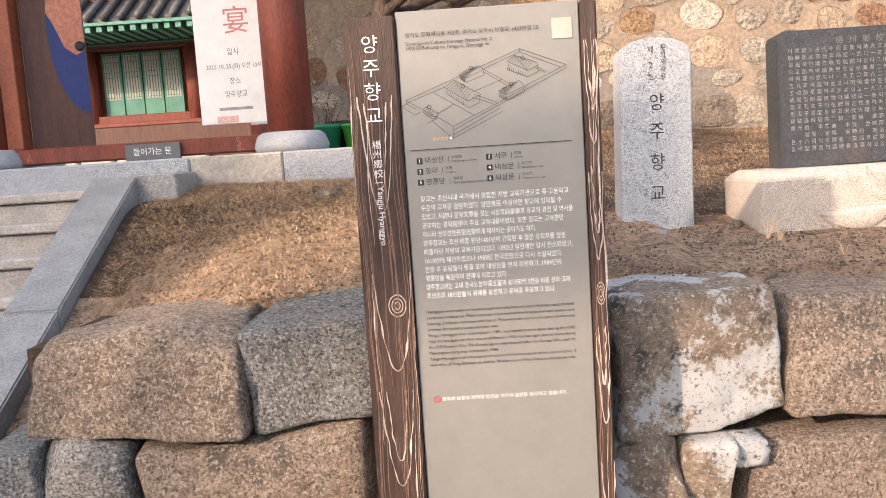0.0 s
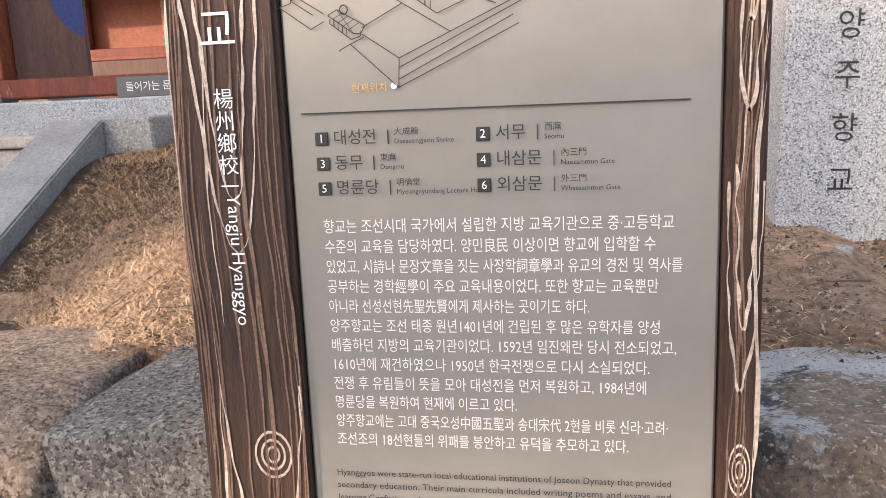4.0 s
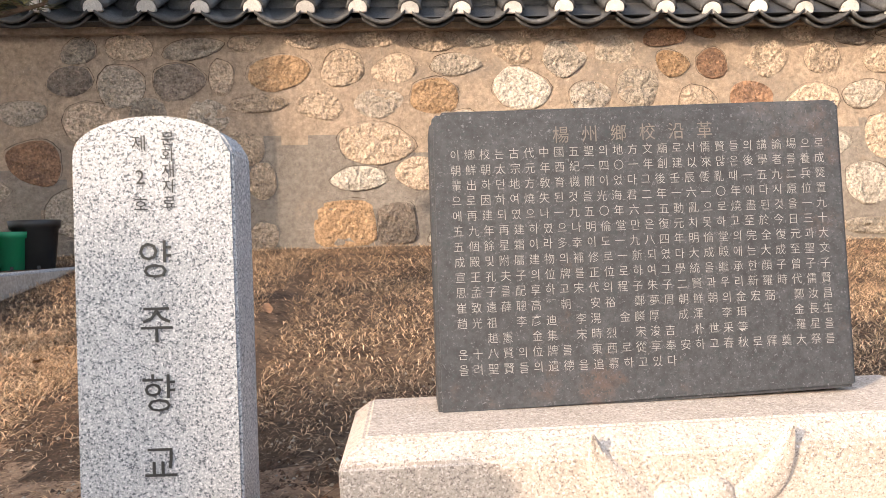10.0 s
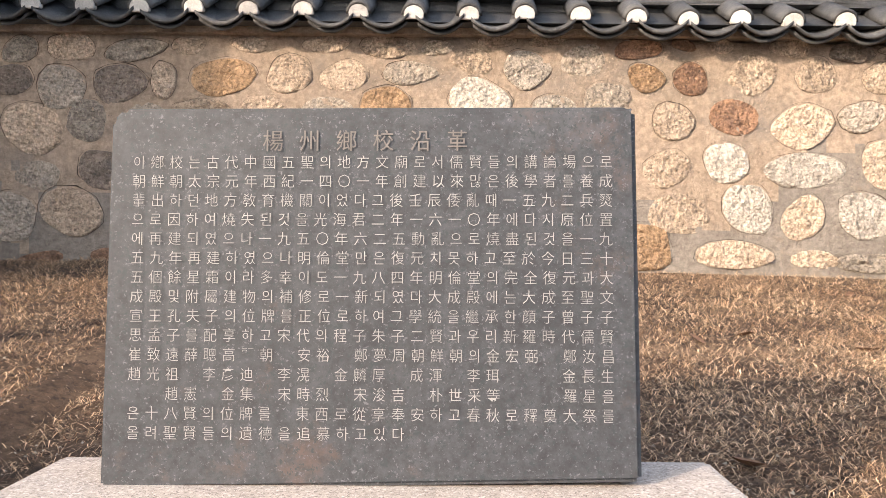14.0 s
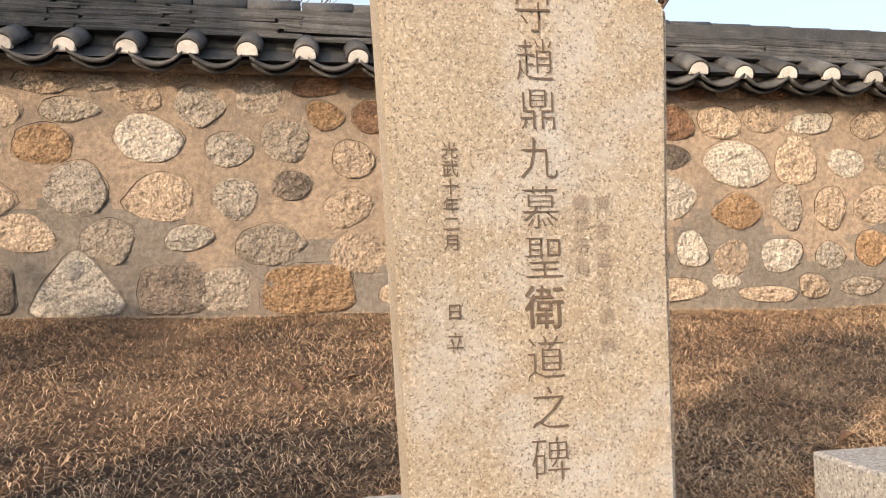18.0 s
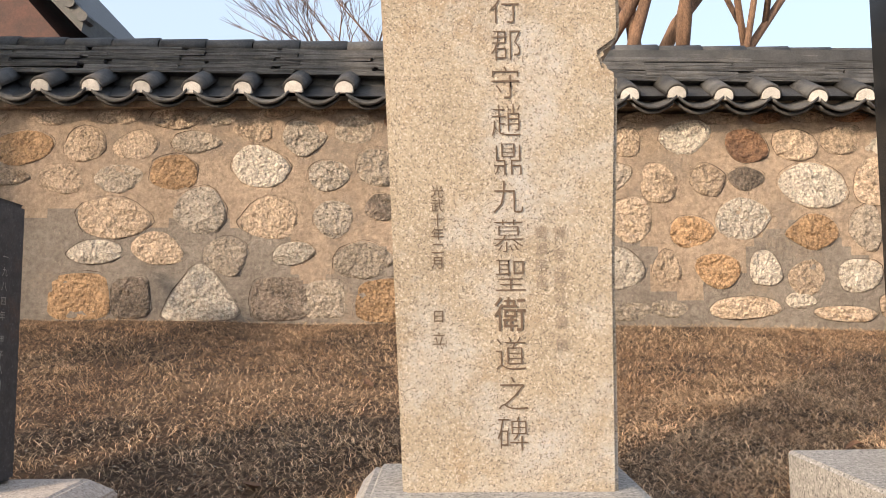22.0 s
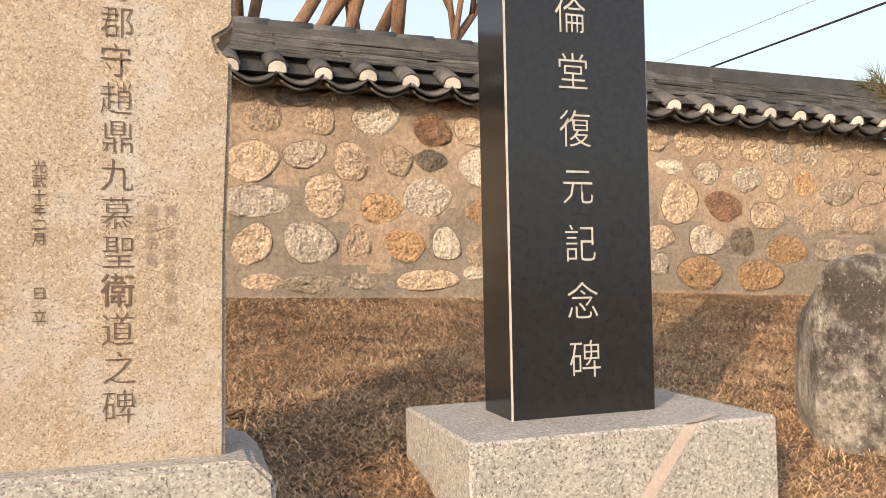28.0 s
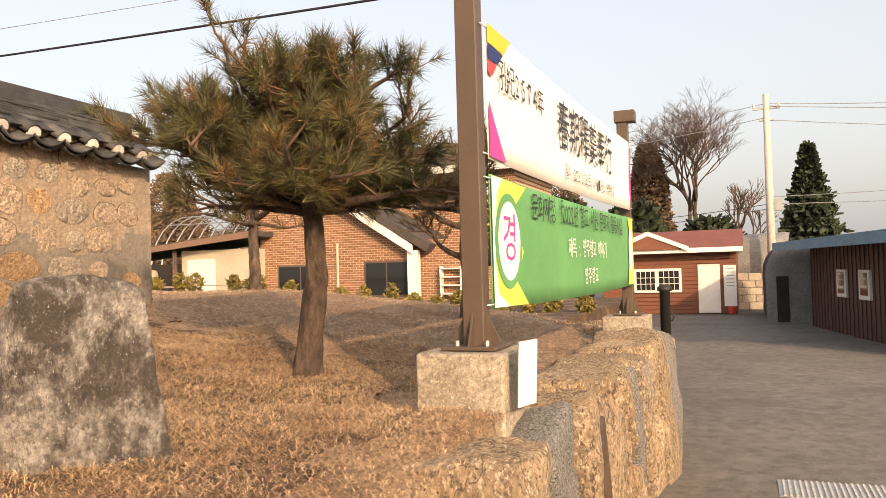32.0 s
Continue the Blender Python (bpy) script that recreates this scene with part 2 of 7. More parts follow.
M["rock_ochre"] = mat("ochre_quarry_stone", (0.55, 0.40, 0.255), (0.36, 0.255, 0.16), 3, 0.9, 1.0, 34, dist=0.05, rnd=0.14, speck=[((0.72, 0.60, 0.45), 80, 0.545), ((0.17, 0.125, 0.09), 90, 0.545), ((0.085, 0.06, 0.045), 26, 0.625)], stain=((0.56, 0.30, 0.11), 1.6, 0.57, 0.68), stain2=((0.36, 0.335, 0.31), 2.0, 0.58, 0.7), crack=((0.10, 0.07, 0.05), 3.0, 0.010), mottle=0.55, fine=9, wood=(1, 1, 0.6))
# soil colour darkened to stand for shade between the grass blades
M["soil"] = mat("shade_darkened_soil_and_thatch", (0.13, 0.080, 0.047), (0.06, 0.036, 0.022), 3.0, 0.95, 0.9, 50, dist=0.04, speck=[((0.05, 0.03, 0.02), 45, 0.57), ((0.52, 0.39, 0.27), 60, 0.62)], stain=((0.28, 0.185, 0.115), 0.9, 0.52, 0.66), mottle=0.6)
M["bare_soil"] = mat("dusty_bare_soil", (0.46, 0.32, 0.22), (0.32, 0.21, 0.138), 2.4, 0.95, 1.0, 70, dist=0.03, speck=[((0.10, 0.06, 0.04), 55, 0.575), ((0.68, 0.56, 0.44), 75, 0.62), ((0.16, 0.10, 0.065), 22, 0.63)], stain=((0.24, 0.145, 0.09), 1.8, 0.56, 0.68), mottle=0.6)
M["straw"] = mat("dry_lawn_grass", (0.70, 0.50, 0.31), (0.46, 0.30, 0.175), 2.2, 0.7, 0.0, stain=((0.48, 0.29, 0.16), 1.2, 0.56, 0.68), island=0.6, mottle=0.25)
M["thatch"] = mat("dead_lawn_thatch", (0.28, 0.155, 0.085), (0.13, 0.072, 0.042), 1.6, 0.85, 0.0, stain=((0.36, 0.19, 0.10), 1.1, 0.54, 0.66), island=0.7, mottle=0.3)
M["clod"] = mat("dark_earth_crumbs", (0.15, 0.09, 0.058), (0.075, 0.045, 0.03), 5, 0.95, 0.0, island=0.6, mottle=0.3)
M["asphalt"] = mat("worn_asphalt", (0.175, 0.157, 0.138), (0.135, 0.122, 0.108), 0.6, 0.9, 0.6, 70, speck=[((0.28, 0.25, 0.22), 60, 0.62), ((0.05, 0.047, 0.043), 70, 0.62)], stain=((0.075, 0.07, 0.066), 0.35, 0.5, 0.7))
M["field"] = mat("far_dry_ground", (0.24, 0.18, 0.11), (0.17, 0.13, 0.08), 0.3, 0.95, 0.2, 8)
M["concrete"] = mat("stained_concrete", (0.42, 0.36, 0.285), (0.29, 0.245, 0.19), 5, 0.9, 0.5, 60, stain=((0.13, 0.115, 0.1), 9.0, 0.57, 0.66), stain2=((0.40, 0.27, 0.14), 2.5, 0.6, 0.75), speck=[((0.62, 0.56, 0.48), 70, 0.6), ((0.12, 0.10, 0.085), 60, 0.62)], mottle=0.5)
M["wood_dark"] = mat("dark_stained_timber", (0.075, 0.038, 0.026), (0.042, 0.022, 0.015), 9, 0.6, 0.5, 30, wood=(9, 9, 0.8), stain=((0.02, 0.012, 0.01), 3, 0.55, 0.75), stain2=((0.16, 0.10, 0.075), 5, 0.6, 0.66), dist=0.01)
M["wood_scar"] = mat("bleached_timber_grain", (0.66, 0.56, 0.48), (0.46, 0.35, 0.28), 20, 0.8, 0.3, 60)
M["wood_streak"] = mat("pale_timber_grain", (0.24, 0.15, 0.105), (0.17, 0.10, 0.07), 20, 0.8, 0.3, 60)
M["plate_grey"] = mat("grey_sign_plate", (0.12, 0.12, 0.125), (0.10, 0.10, 0.105), 8, 0.5, 0.1, 60, mottle=0.06)
M["gable_dark"] = mat("dark_red_gable_boards", (0.085, 0.032, 0.024), (0.05, 0.022, 0.018), 4, 0.75, 0.2, 30)
M["panel"] = mat("brushed_grey_sign_panel", (0.275, 0.257, 0.235), (0.29, 0.272, 0.25), 1.2, 0.42, 0.03, 300, metal=0.25, mottle=0.06)
M["print_black"] = mat("black_print", (0.028, 0.026, 0.025), (0.03, 0.03, 0.03), 30, 0.5, 0.0, mottle=0.06)
M["print_white"] = mat("white_print", (0.86, 0.85, 0.83), (0.82, 0.81, 0.8), 30, 0.5, 0.0, mottle=0.06)
M["print_orange"] = mat("orange_print", (0.75, 0.42, 0.14), (0.7, 0.4, 0.13), 30, 0.5, 0.0, mottle=0.06)
M["print_red"] = mat("red_print", (0.62, 0.05, 0.05), (0.58, 0.05, 0.05), 30, 0.5, 0.0, mottle=0.06)
M["paint_red"] = mat("weathered_red_paint", (0.20, 0.042, 0.022), (0.13, 0.028, 0.016), 4, 0.65, 0.25, 40, wood=(3, 3, 0.6), stain=((0.42, 0.24, 0.16), 2.6, 0.64, 0.68), stain2=((0.09, 0.02, 0.012), 1.5, 0.55, 0.7))
M["paint_orange"] = mat("orange_red_door_frame_paint", (0.29, 0.075, 0.03), (0.22, 0.055, 0.024), 4, 0.6, 0.2, 40)
M["panel_orange"] = mat("faded_orange_panel_paint", (0.50, 0.22, 0.13), (0.42, 0.18, 0.10), 4, 0.65, 0.2, 40)
M["print_faded"] = mat("faded_red_print", (0.62, 0.24, 0.22), (0.56, 0.2, 0.18), 30, 0.6, 0.0, mottle=0.1)
M["print_grey"] = mat("faded_black_print", (0.20, 0.17, 0.16), (0.17, 0.15, 0.14), 30, 0.6, 0.0, mottle=0.1)
M["emblem_red"] = mat("faded_red_emblem_paint", (0.50, 0.20, 0.13), (0.44, 0.17, 0.11), 4, 0.65, 0.2, 40)
M["paint_green"] = mat("jade_green_door_paint", (0.085, 0.25, 0.195), (0.06, 0.185, 0.145), 5, 0.6, 0.2, 40)
M["paint_blue"] = mat("deep_blue_paint", (0.012, 0.03, 0.16), (0.012, 0.025, 0.12), 6, 0.6, 0.1, 40)
M["paper"] = mat("paper_behind_lattice", (0.44, 0.42, 0.37), (0.38, 0.36, 0.31), 5, 0.9, 0.0, mottle=0.06)
M["door_dark"] = mat("dark_brown_door_boards", (0.10, 0.038, 0.024), (0.065, 0.026, 0.018), 5, 0.6, 0.2, 40, wood=(4, 4, 0.5))
M["cloth_white"] = mat("white_banner_cloth", (0.80, 0.78, 0.76), (0.76, 0.74, 0.72), 2, 0.8, 0.1, 14, mottle=0.06)
M["cloth_green"] = mat("green_banner_cloth", (0.09, 0.27, 0.10), (0.11, 0.33, 0.12), 1.2, 0.8, 0.1, 14, mottle=0.06)
M["cloth_lime"] = mat("lime_green_banner_print", (0.42, 0.56, 0.08), (0.5, 0.62, 0.12), 6, 0.8, 0.1, 14, mottle=0.06)
M["cloth_magenta"] = mat("magenta_banner_print", (0.62, 0.06, 0.30), (0.55, 0.05, 0.25), 3, 0.8, 0.05, 14, mottle=0.06)
M["cloth_yellow"] = mat("yellow_banner_print", (0.80, 0.5, 0.06), (0.8, 0.42, 0.05), 3, 0.8, 0.05, 14, mottle=0.06)
M["post_paint"] = mat("brown_painted_steel_post", (0.10, 0.07, 0.05), (0.085, 0.06, 0.043), 4, 0.5, 0.1, 50, mottle=0.06)
M["pot_green"] = mat("dark_green_plastic_pot", (0.015, 0.23, 0.10), (0.015, 0.2, 0.09), 8, 0.4, 0.05, 30, mottle=0.06)
M["pot_lime"] = mat("bright_green_plastic_pot", (0.06, 0.42, 0.035), (0.05, 0.38, 0.03), 8, 0.4, 0.05, 30, mottle=0.06)
M["pot_black"] = mat("black_plastic_pot", (0.012, 0.012, 0.013), (0.02, 0.02, 0.02), 8, 0.45, 0.05, 30, mottle=0.06)
M["thicket"] = mat("brown_winter_thicket", (0.20, 0.135, 0.085), (0.13, 0.088, 0.058), 1.5, 0.95, 0.0)
M["rust"] = mat("dark_rusted_pipe", (0.10, 0.06, 0.04), (0.05, 0.033, 0.026), 14, 0.85, 0.5, 50, stain=((0.22, 0.13, 0.08), 8, 0.58, 0.7))
M["leaf_brown"] = mat("dry_brown_leaf", (0.20, 0.11, 0.06), (0.12, 0.065, 0.038), 30, 0.8, 0.2, 90)
M["bark"] = mat("pine_bark", (0.175, 0.12, 0.09), (0.05, 0.037, 0.03), 16, 0.95, 1.0, 26, wood=(1, 1, 0.4), dist=0.05, stain=((0.27, 0.18, 0.115), 7, 0.55, 0.7), mottle=0.6, fine=4)
M["twig"] = mat("brown_twig", (0.16, 0.10, 0.065), (0.11, 0.07, 0.045), 20, 0.9, 0.3, 80)
M["needle"] = mat("pine_needles", (0.125, 0.115, 0.04), (0.058, 0.062, 0.025), 7, 0.55, 0.0, island=0.5)
M["needle_dry"] = mat("browned_pine_needles", (0.20, 0.13, 0.05), (0.13, 0.08, 0.034), 7, 0.7, 0.0, island=0.5)
M["shrub"] = mat("yellow_green_shrub_leaves", (0.26, 0.19, 0.04), (0.13, 0.115, 0.028), 5, 0.7, 0.0)
M["conifer"] = mat("dark_conifer_leaves", (0.035, 0.05, 0.024), (0.02, 0.032, 0.016), 4, 0.8, 0.0)
M["bare_wood"] = mat("bare_branches", (0.10, 0.066, 0.048), (0.065, 0.043, 0.032), 6, 0.9, 0.3, 30)
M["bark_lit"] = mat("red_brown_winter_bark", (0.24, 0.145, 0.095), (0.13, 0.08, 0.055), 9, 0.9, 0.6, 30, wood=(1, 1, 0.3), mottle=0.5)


def bricks(name, c1, c2, mortar):
    """Brickwork for far walls that face -x."""
    m = mat(name, c1, c2, 3, 0.9, 0.0)
    N, L = m.node_tree.nodes, m.node_tree.links
    geo = N.new("ShaderNodeNewGeometry")
    sp = N.new("ShaderNodeSeparateXYZ")
    cb = N.new("ShaderNodeCombineXYZ")
    L.new(geo.outputs["Position"], sp.inputs[0])
    L.new(sp.outputs["Y"], cb.inputs[0])
    L.new(sp.outputs["Z"], cb.inputs[1])
    b = N.new("ShaderNodeTexBrick")
    b.inputs["Scale"].default_value, b.inputs["Mortar Size"].default_value = 1.0, 0.007
    b.inputs["Brick Width"].default_value, b.inputs["Row Height"].default_value = 0.25, 0.09
    b.inputs["Color1"].default_value, b.inputs["Color2"].default_value, b.inputs["Mortar"].default_value = (*c1, 1), (*c2, 1), (*mortar, 1)
    L.new(cb.outputs[0], b.inputs["Vector"])
    L.new(b.outputs["Color"], N["Principled BSDF"].inputs["Base Color"])
    return m


M["brickwork"] = bricks("tan_brickwork", (0.27, 0.125, 0.065), (0.17, 0.08, 0.042), (0.50, 0.40, 0.30))
M["roof_dark"] = mat("dark_shingle_roof", (0.05, 0.042, 0.04), (0.075, 0.06, 0.055), 3, 0.85, 0.4, 12)
M["roof_red"] = mat("red_brown_metal_roof", (0.22, 0.07, 0.045), (0.18, 0.055, 0.04), 2, 0.6, 0.1, 10)
M["trim_white"] = mat("white_trim_paint", (0.74, 0.72, 0.69), (0.68, 0.66, 0.63), 2, 0.6, 0.05, 20, mottle=0.06)
M["cream"] = mat("cream_wall_panel", (0.50, 0.44, 0.34), (0.43, 0.38, 0.29), 1.5, 0.8, 0.1, 20, mottle=0.06)
M["shed_brown"] = mat("red_brown_siding", (0.20, 0.075, 0.04), (0.16, 0.06, 0.034), 2, 0.7, 0.1, 20, wood=(1, 1, 12))
M["shed_dark"] = mat("dark_maroon_metal_siding", (0.075, 0.032, 0.026), (0.06, 0.027, 0.023), 2, 0.55, 0.1, 20)
M["roof_blue"] = mat("blue_metal_roof_edge", (0.10, 0.25, 0.36), (0.08, 0.2, 0.3), 2, 0.5, 0.1, 20)
M["tarp"] = mat("grey_tunnel_sheet", (0.24, 0.24, 0.24), (0.17, 0.17, 0.17), 2, 0.5, 0.2, 12)
M["tarp_dark"] = mat("black_shade_net", (0.02, 0.021, 0.022), (0.03, 0.03, 0.03), 3, 0.9, 0.2, 30)
M["steel"] = mat("galvanised_steel", (0.42, 0.42, 0.41), (0.35, 0.35, 0.34), 8, 0.45, 0.1, 40, metal=0.7, mottle=0.06)
M["pole_concrete"] = mat("concrete_utility_pole", (0.52, 0.49, 0.45), (0.46, 0.43, 0.39), 3, 0.85, 0.1, 30)
M["cable"] = mat("black_cable", (0.012, 0.012, 0.012), (0.014, 0.014, 0.014), 5, 0.6, 0.0, mottle=0.06)
M["cable_grey"] = mat("grey_overhead_wire", (0.3, 0.3, 0.3), (0.28, 0.28, 0.28), 5, 0.6, 0.0, mottle=0.06)
M["far_hill"] = mat("winter_wooded_hillside", (0.13, 0.095, 0.065), (0.09, 0.07, 0.05), 0.25, 0.95, 0.5, 1.5)
# near black, paints the shade inside the lean-to's store
M["inside_shade"] = mat("interior_shade", (0.02, 0.018, 0.016), (0.03, 0.026, 0.022), 2, 0.9, 0.0)
M["white_card"] = mat("white_plastic_board", (0.78, 0.77, 0.75), (0.74, 0.73, 0.71), 4, 0.5, 0.05, 20, mottle=0.06)
# pale, so the added unseen walls throw light back
M["block"] = mat("pale_shade_wall", (0.66, 0.62, 0.57), (0.58, 0.54, 0.50), 0.8, 0.9, 0.2, 10)
M["rubble"] = mat("pale_block_masonry", (0.46, 0.40, 0.32), (0.36, 0.31, 0.25), 2, 0.9, 0.3, 20, rnd=0.15)


def glass(name, tint=(0.02, 0.022, 0.025), rough=0.06):
    m = bpy.data.materials.new(name)
    m.use_nodes = True
    p = m.node_tree.nodes["Principled BSDF"]
    p.inputs["Base Color"].default_value = (*tint, 1)
    p.inputs["Roughness"].default_value = rough
    return m


M["pane"] = glass("dark_window_glass")

# ---- building helpers ----
def mesh_of(bm, material, smooth=False):
    me = bpy.data.meshes.new("mesh")
    bm.to_mesh(me)
    bm.free()
    me.materials.append(material)
    if smooth:
        me.polygons.foreach_set("use_smooth", [True] * len(me.polygons))
    return me


def obj(name, me, parent=None, m=None):
    ob = new(name, me)
    if parent is not None:
        ob.parent = parent
    if m is not None:
        ob.matrix_basis = m
    return ob


def part(name, bm, material, parent, label="", m=None, smooth=False):
    """Links a bmesh as one mesh object under a thing or under a part."""
    ob = obj(name, mesh_of(bm, material, smooth), parent, m)
    if label:
        tagged(ob, label)
    return ob


def thing(name, label, category, m=None, group="", kind=""):
    ob = new(name)
    ob.empty_display_size = 0.1
    if m is not None:
        ob.matrix_basis = m
    return tagged(ob, label, category, group, kind)


def box(x0, x1, y0, y1, z0, z1, bevel=0.0, bm=None, seg=1):
    bm = bm or bmesh.new()
    r = bmesh.ops.create_cube(bm, size=1)
    for v in r["verts"]:
        v.co = Vector((x0 + (v.co.x + 0.5) * (x1 - x0), y0 + (v.co.y + 0.5) * (y1 - y0), z0 + (v.co.z + 0.5) * (z1 - z0)))
    if bevel:
        es = list({e for v in r["verts"] for e in v.link_edges})
        bmesh.ops.bevel(bm, geom=es, offset=bevel, segments=seg, affect="EDGES")
    return bm


def prism(poly, a, b, axis="y", bm=None, bevel=0.0):
    """A solid of a closed outline, from a to b along an axis. The outline's two numbers are the other two axes in order."""
    bm = bm or bmesh.new()

    def at(p, d):
        return {"x": (d, p[0], p[1]), "y": (p[0], d, p[1]), "z": (p[0], p[1], d)}[axis]
    va = [bm.verts.new(at(p, a)) for p in poly]
    vb = [bm.verts.new(at(p, b)) for p in poly]
    n = len(poly)
    fs = [bm.faces.new(va), bm.faces.new(vb[::-1])]
    for i in range(n):
        fs.append(bm.faces.new((va[i], vb[i], vb[(i + 1) % n], va[(i + 1) % n])))
    bmesh.ops.recalc_face_normals(bm, faces=fs)
    if bevel:
        bmesh.ops.bevel(bm, geom=list({e for f in fs for e in f.edges}), offset=bevel, segments=2, affect="EDGES")
    return bm


def lathe(profile, n=16, bm=None, centre=(0, 0, 0)):
    """Turned shape from (radius, height) pairs."""
    bm = bm or bmesh.new()
    c = Vector(centre)
    rings = [[bm.verts.new(c + Vector((r * math.cos(2 * math.pi * i / n), r * math.sin(2 * math.pi * i / n), z))) for i in range(n)] for r, z in profile]
    for a, b in zip(rings, rings[1:]):
        for i in range(n):
            bm.faces.new((a[i], a[(i + 1) % n], b[(i + 1) % n], b[i]))
    bm.faces.new(rings[0][::-1])
    bm.faces.new(rings[-1])
    return bm


def tube(points, radii, n=8, bm=None):
    """A tapered limb along points."""
    bm = bm or bmesh.new()
    pts = [Vector(p) for p in points]
    prev = None
    side = Vector((1, 0, 0))
    for i, p in enumerate(pts):
        d = (pts[min(i + 1, len(pts) - 1)] - pts[max(i - 1, 0)]).normalized()
        s = side - d * side.dot(d)
        if s.length < 0.1:
            s = Vector((0, 1, 0)) - d * d.y
        s.normalize()
        side = s
        u = d.cross(s)
        ring = [bm.verts.new(p + (s * math.cos(2 * math.pi * k / n) + u * math.sin(2 * math.pi * k / n)) * radii[i]) for k in range(n)]
        if prev:
            for k in range(n):
                bm.faces.new((prev[k], prev[(k + 1) % n], ring[(k + 1) % n], ring[k]))
        else:
            bm.faces.new(ring[::-1])
        prev = ring
    bm.faces.new(prev)
    return bm


def boulder(sx, sy, sz, seed, cuts=7, rough=0.10, square=0.72):
    """A rough stone of that size about its centre: a rounded block, dented and chipped."""
    bm = bmesh.new()
    bmesh.ops.create_cube(bm, size=2)
    bmesh.ops.subdivide_edges(bm, edges=bm.edges[:], cuts=cuts, use_grid_fill=True)
    off = Vector((seed * 7.31, seed * 3.17, seed * 5.71))
    for v in bm.verts:
        c = v.co.copy()
        ball = c.normalized()
        p = c * square + ball * (1 - square) * 1.25
        k = noise.fractal(p * 1.1 + off, 0.9, 2.0, 3) * rough * 1.6 + noise.noise(p * 4.5 + off) * rough * 0.45
        p = p * (1 + k)
        v.co = Vector((p.x * sx / 2, p.y * sy / 2, p.z * sz / 2))
    return bm


def rock(sx, sy, sz, seed, cuts=20, rough=0.02, planes=None, soft=22.0):
    """An angular quarry stone of that size about its centre: flat broken faces with worn edges and a pitted skin."""
    rng = random.Random(seed)
    if planes is None:
        planes = []
        for ax in range(3):
            for sg in (-1, 1):
                n = [rng.uniform(-0.13, 0.13) for _ in range(3)]
                n[ax] = sg
                planes.append((Vector(n).normalized(), rng.uniform(0.95, 1.0)))
        for _ in range(7):
            n = Vector((rng.choice((-1, 1)) * rng.uniform(0.2, 1), rng.choice((-1, 1)) * rng.uniform(0.2, 1), rng.choice((-1, 1)) * rng.uniform(0.2, 1))).normalized()
            planes.append((n, rng.uniform(1.22, 1.42)))
    bm = bmesh.new()
    bmesh.ops.create_cube(bm, size=2)
    bmesh.ops.subdivide_edges(bm, edges=bm.edges[:], cuts=cuts, use_grid_fill=True)
    off = Vector((seed * 7.31, seed * 3.17, seed * 5.71))
    for v in bm.verts:
        d = v.co.normalized()
        r = sum(max(n.dot(d) / c, 0.0) ** soft for n, c in planes) ** (-1 / soft)
        p = Vector((d.x * r * sx / 2, d.y * r * sy / 2, d.z * r * sz / 2))
        k = noise.fractal(p * 5 + off, 0.9, 2.0, 4) * rough + noise.noise(p * 2.2 + off) * rough * 1.3
        v.co = p + d * k
    return bm


def letters(body, size, align="CENTER", space=1.0, bold=0.0):
    """A flat mesh of writing in the built-in font, in the XY plane."""
    c = bpy.data.curves.new("letters", "FONT")
    c.body, c.size, c.align_x, c.align_y = body, size, align, "CENTER"
    c.resolution_u = 2
    c.space_character, c.offset = space, bold
    o = bpy.data.objects.new("letters", c)
    scene.collection.objects.link(o)
    me = bpy.data.meshes.new_from_object(o.evaluated_get(bpy.context.evaluated_depsgraph_get()))
    bpy.data.objects.remove(o)
    bpy.data.curves.remove(c)
    return me


def write(name, body, size, material, parent, m, align="CENTER", label="", sx=1.0, space=1.0, bold=0.0):
    """Writing as a part of a thing; m puts its plane (text reads along local x, up along local y, out along local z)."""
    me = letters(body, size, align, space, bold)
    me.materials.clear()
    me.materials.append(material)
    ob = obj(name, me, parent, m @ Matrix.Diagonal((sx, 1, 1, 1)))
    if label:
        tagged(ob, label)
    return ob


def facing(x, y, z, lean=0.0, turn=0.0):
    """The pose of writing that faces the road (-y)."""
    return pose(x, y, z, 90 + lean, 0, turn)


def rows_mesh(verts, faces, material, smooth=False):
    me = bpy.data.meshes.new("mesh")
    me.from_pydata(verts, [], faces)
    me.materials.append(material)
    if smooth:
        me.polygons.foreach_set("use_smooth", [True] * len(me.polygons))
    return me


# ---- heights ----
def road_z(x):
    return 0.12 - 0.006 * max(x, -20)


def wall_foot(x):
    return 1.80 - 0.021 * min(x, 9.0)


def edge_y(x):
    """The lawn's front edge above the boulders."""
    return 2.86 + 0.13 * max(0.0, min(1.0, 3.5 - x)) - 0.035 * max(0.0, min(x - 3.0, 6.0)) + (0.0 if x < 10.5 else (x - 10.5) ** 2 * 0.22)


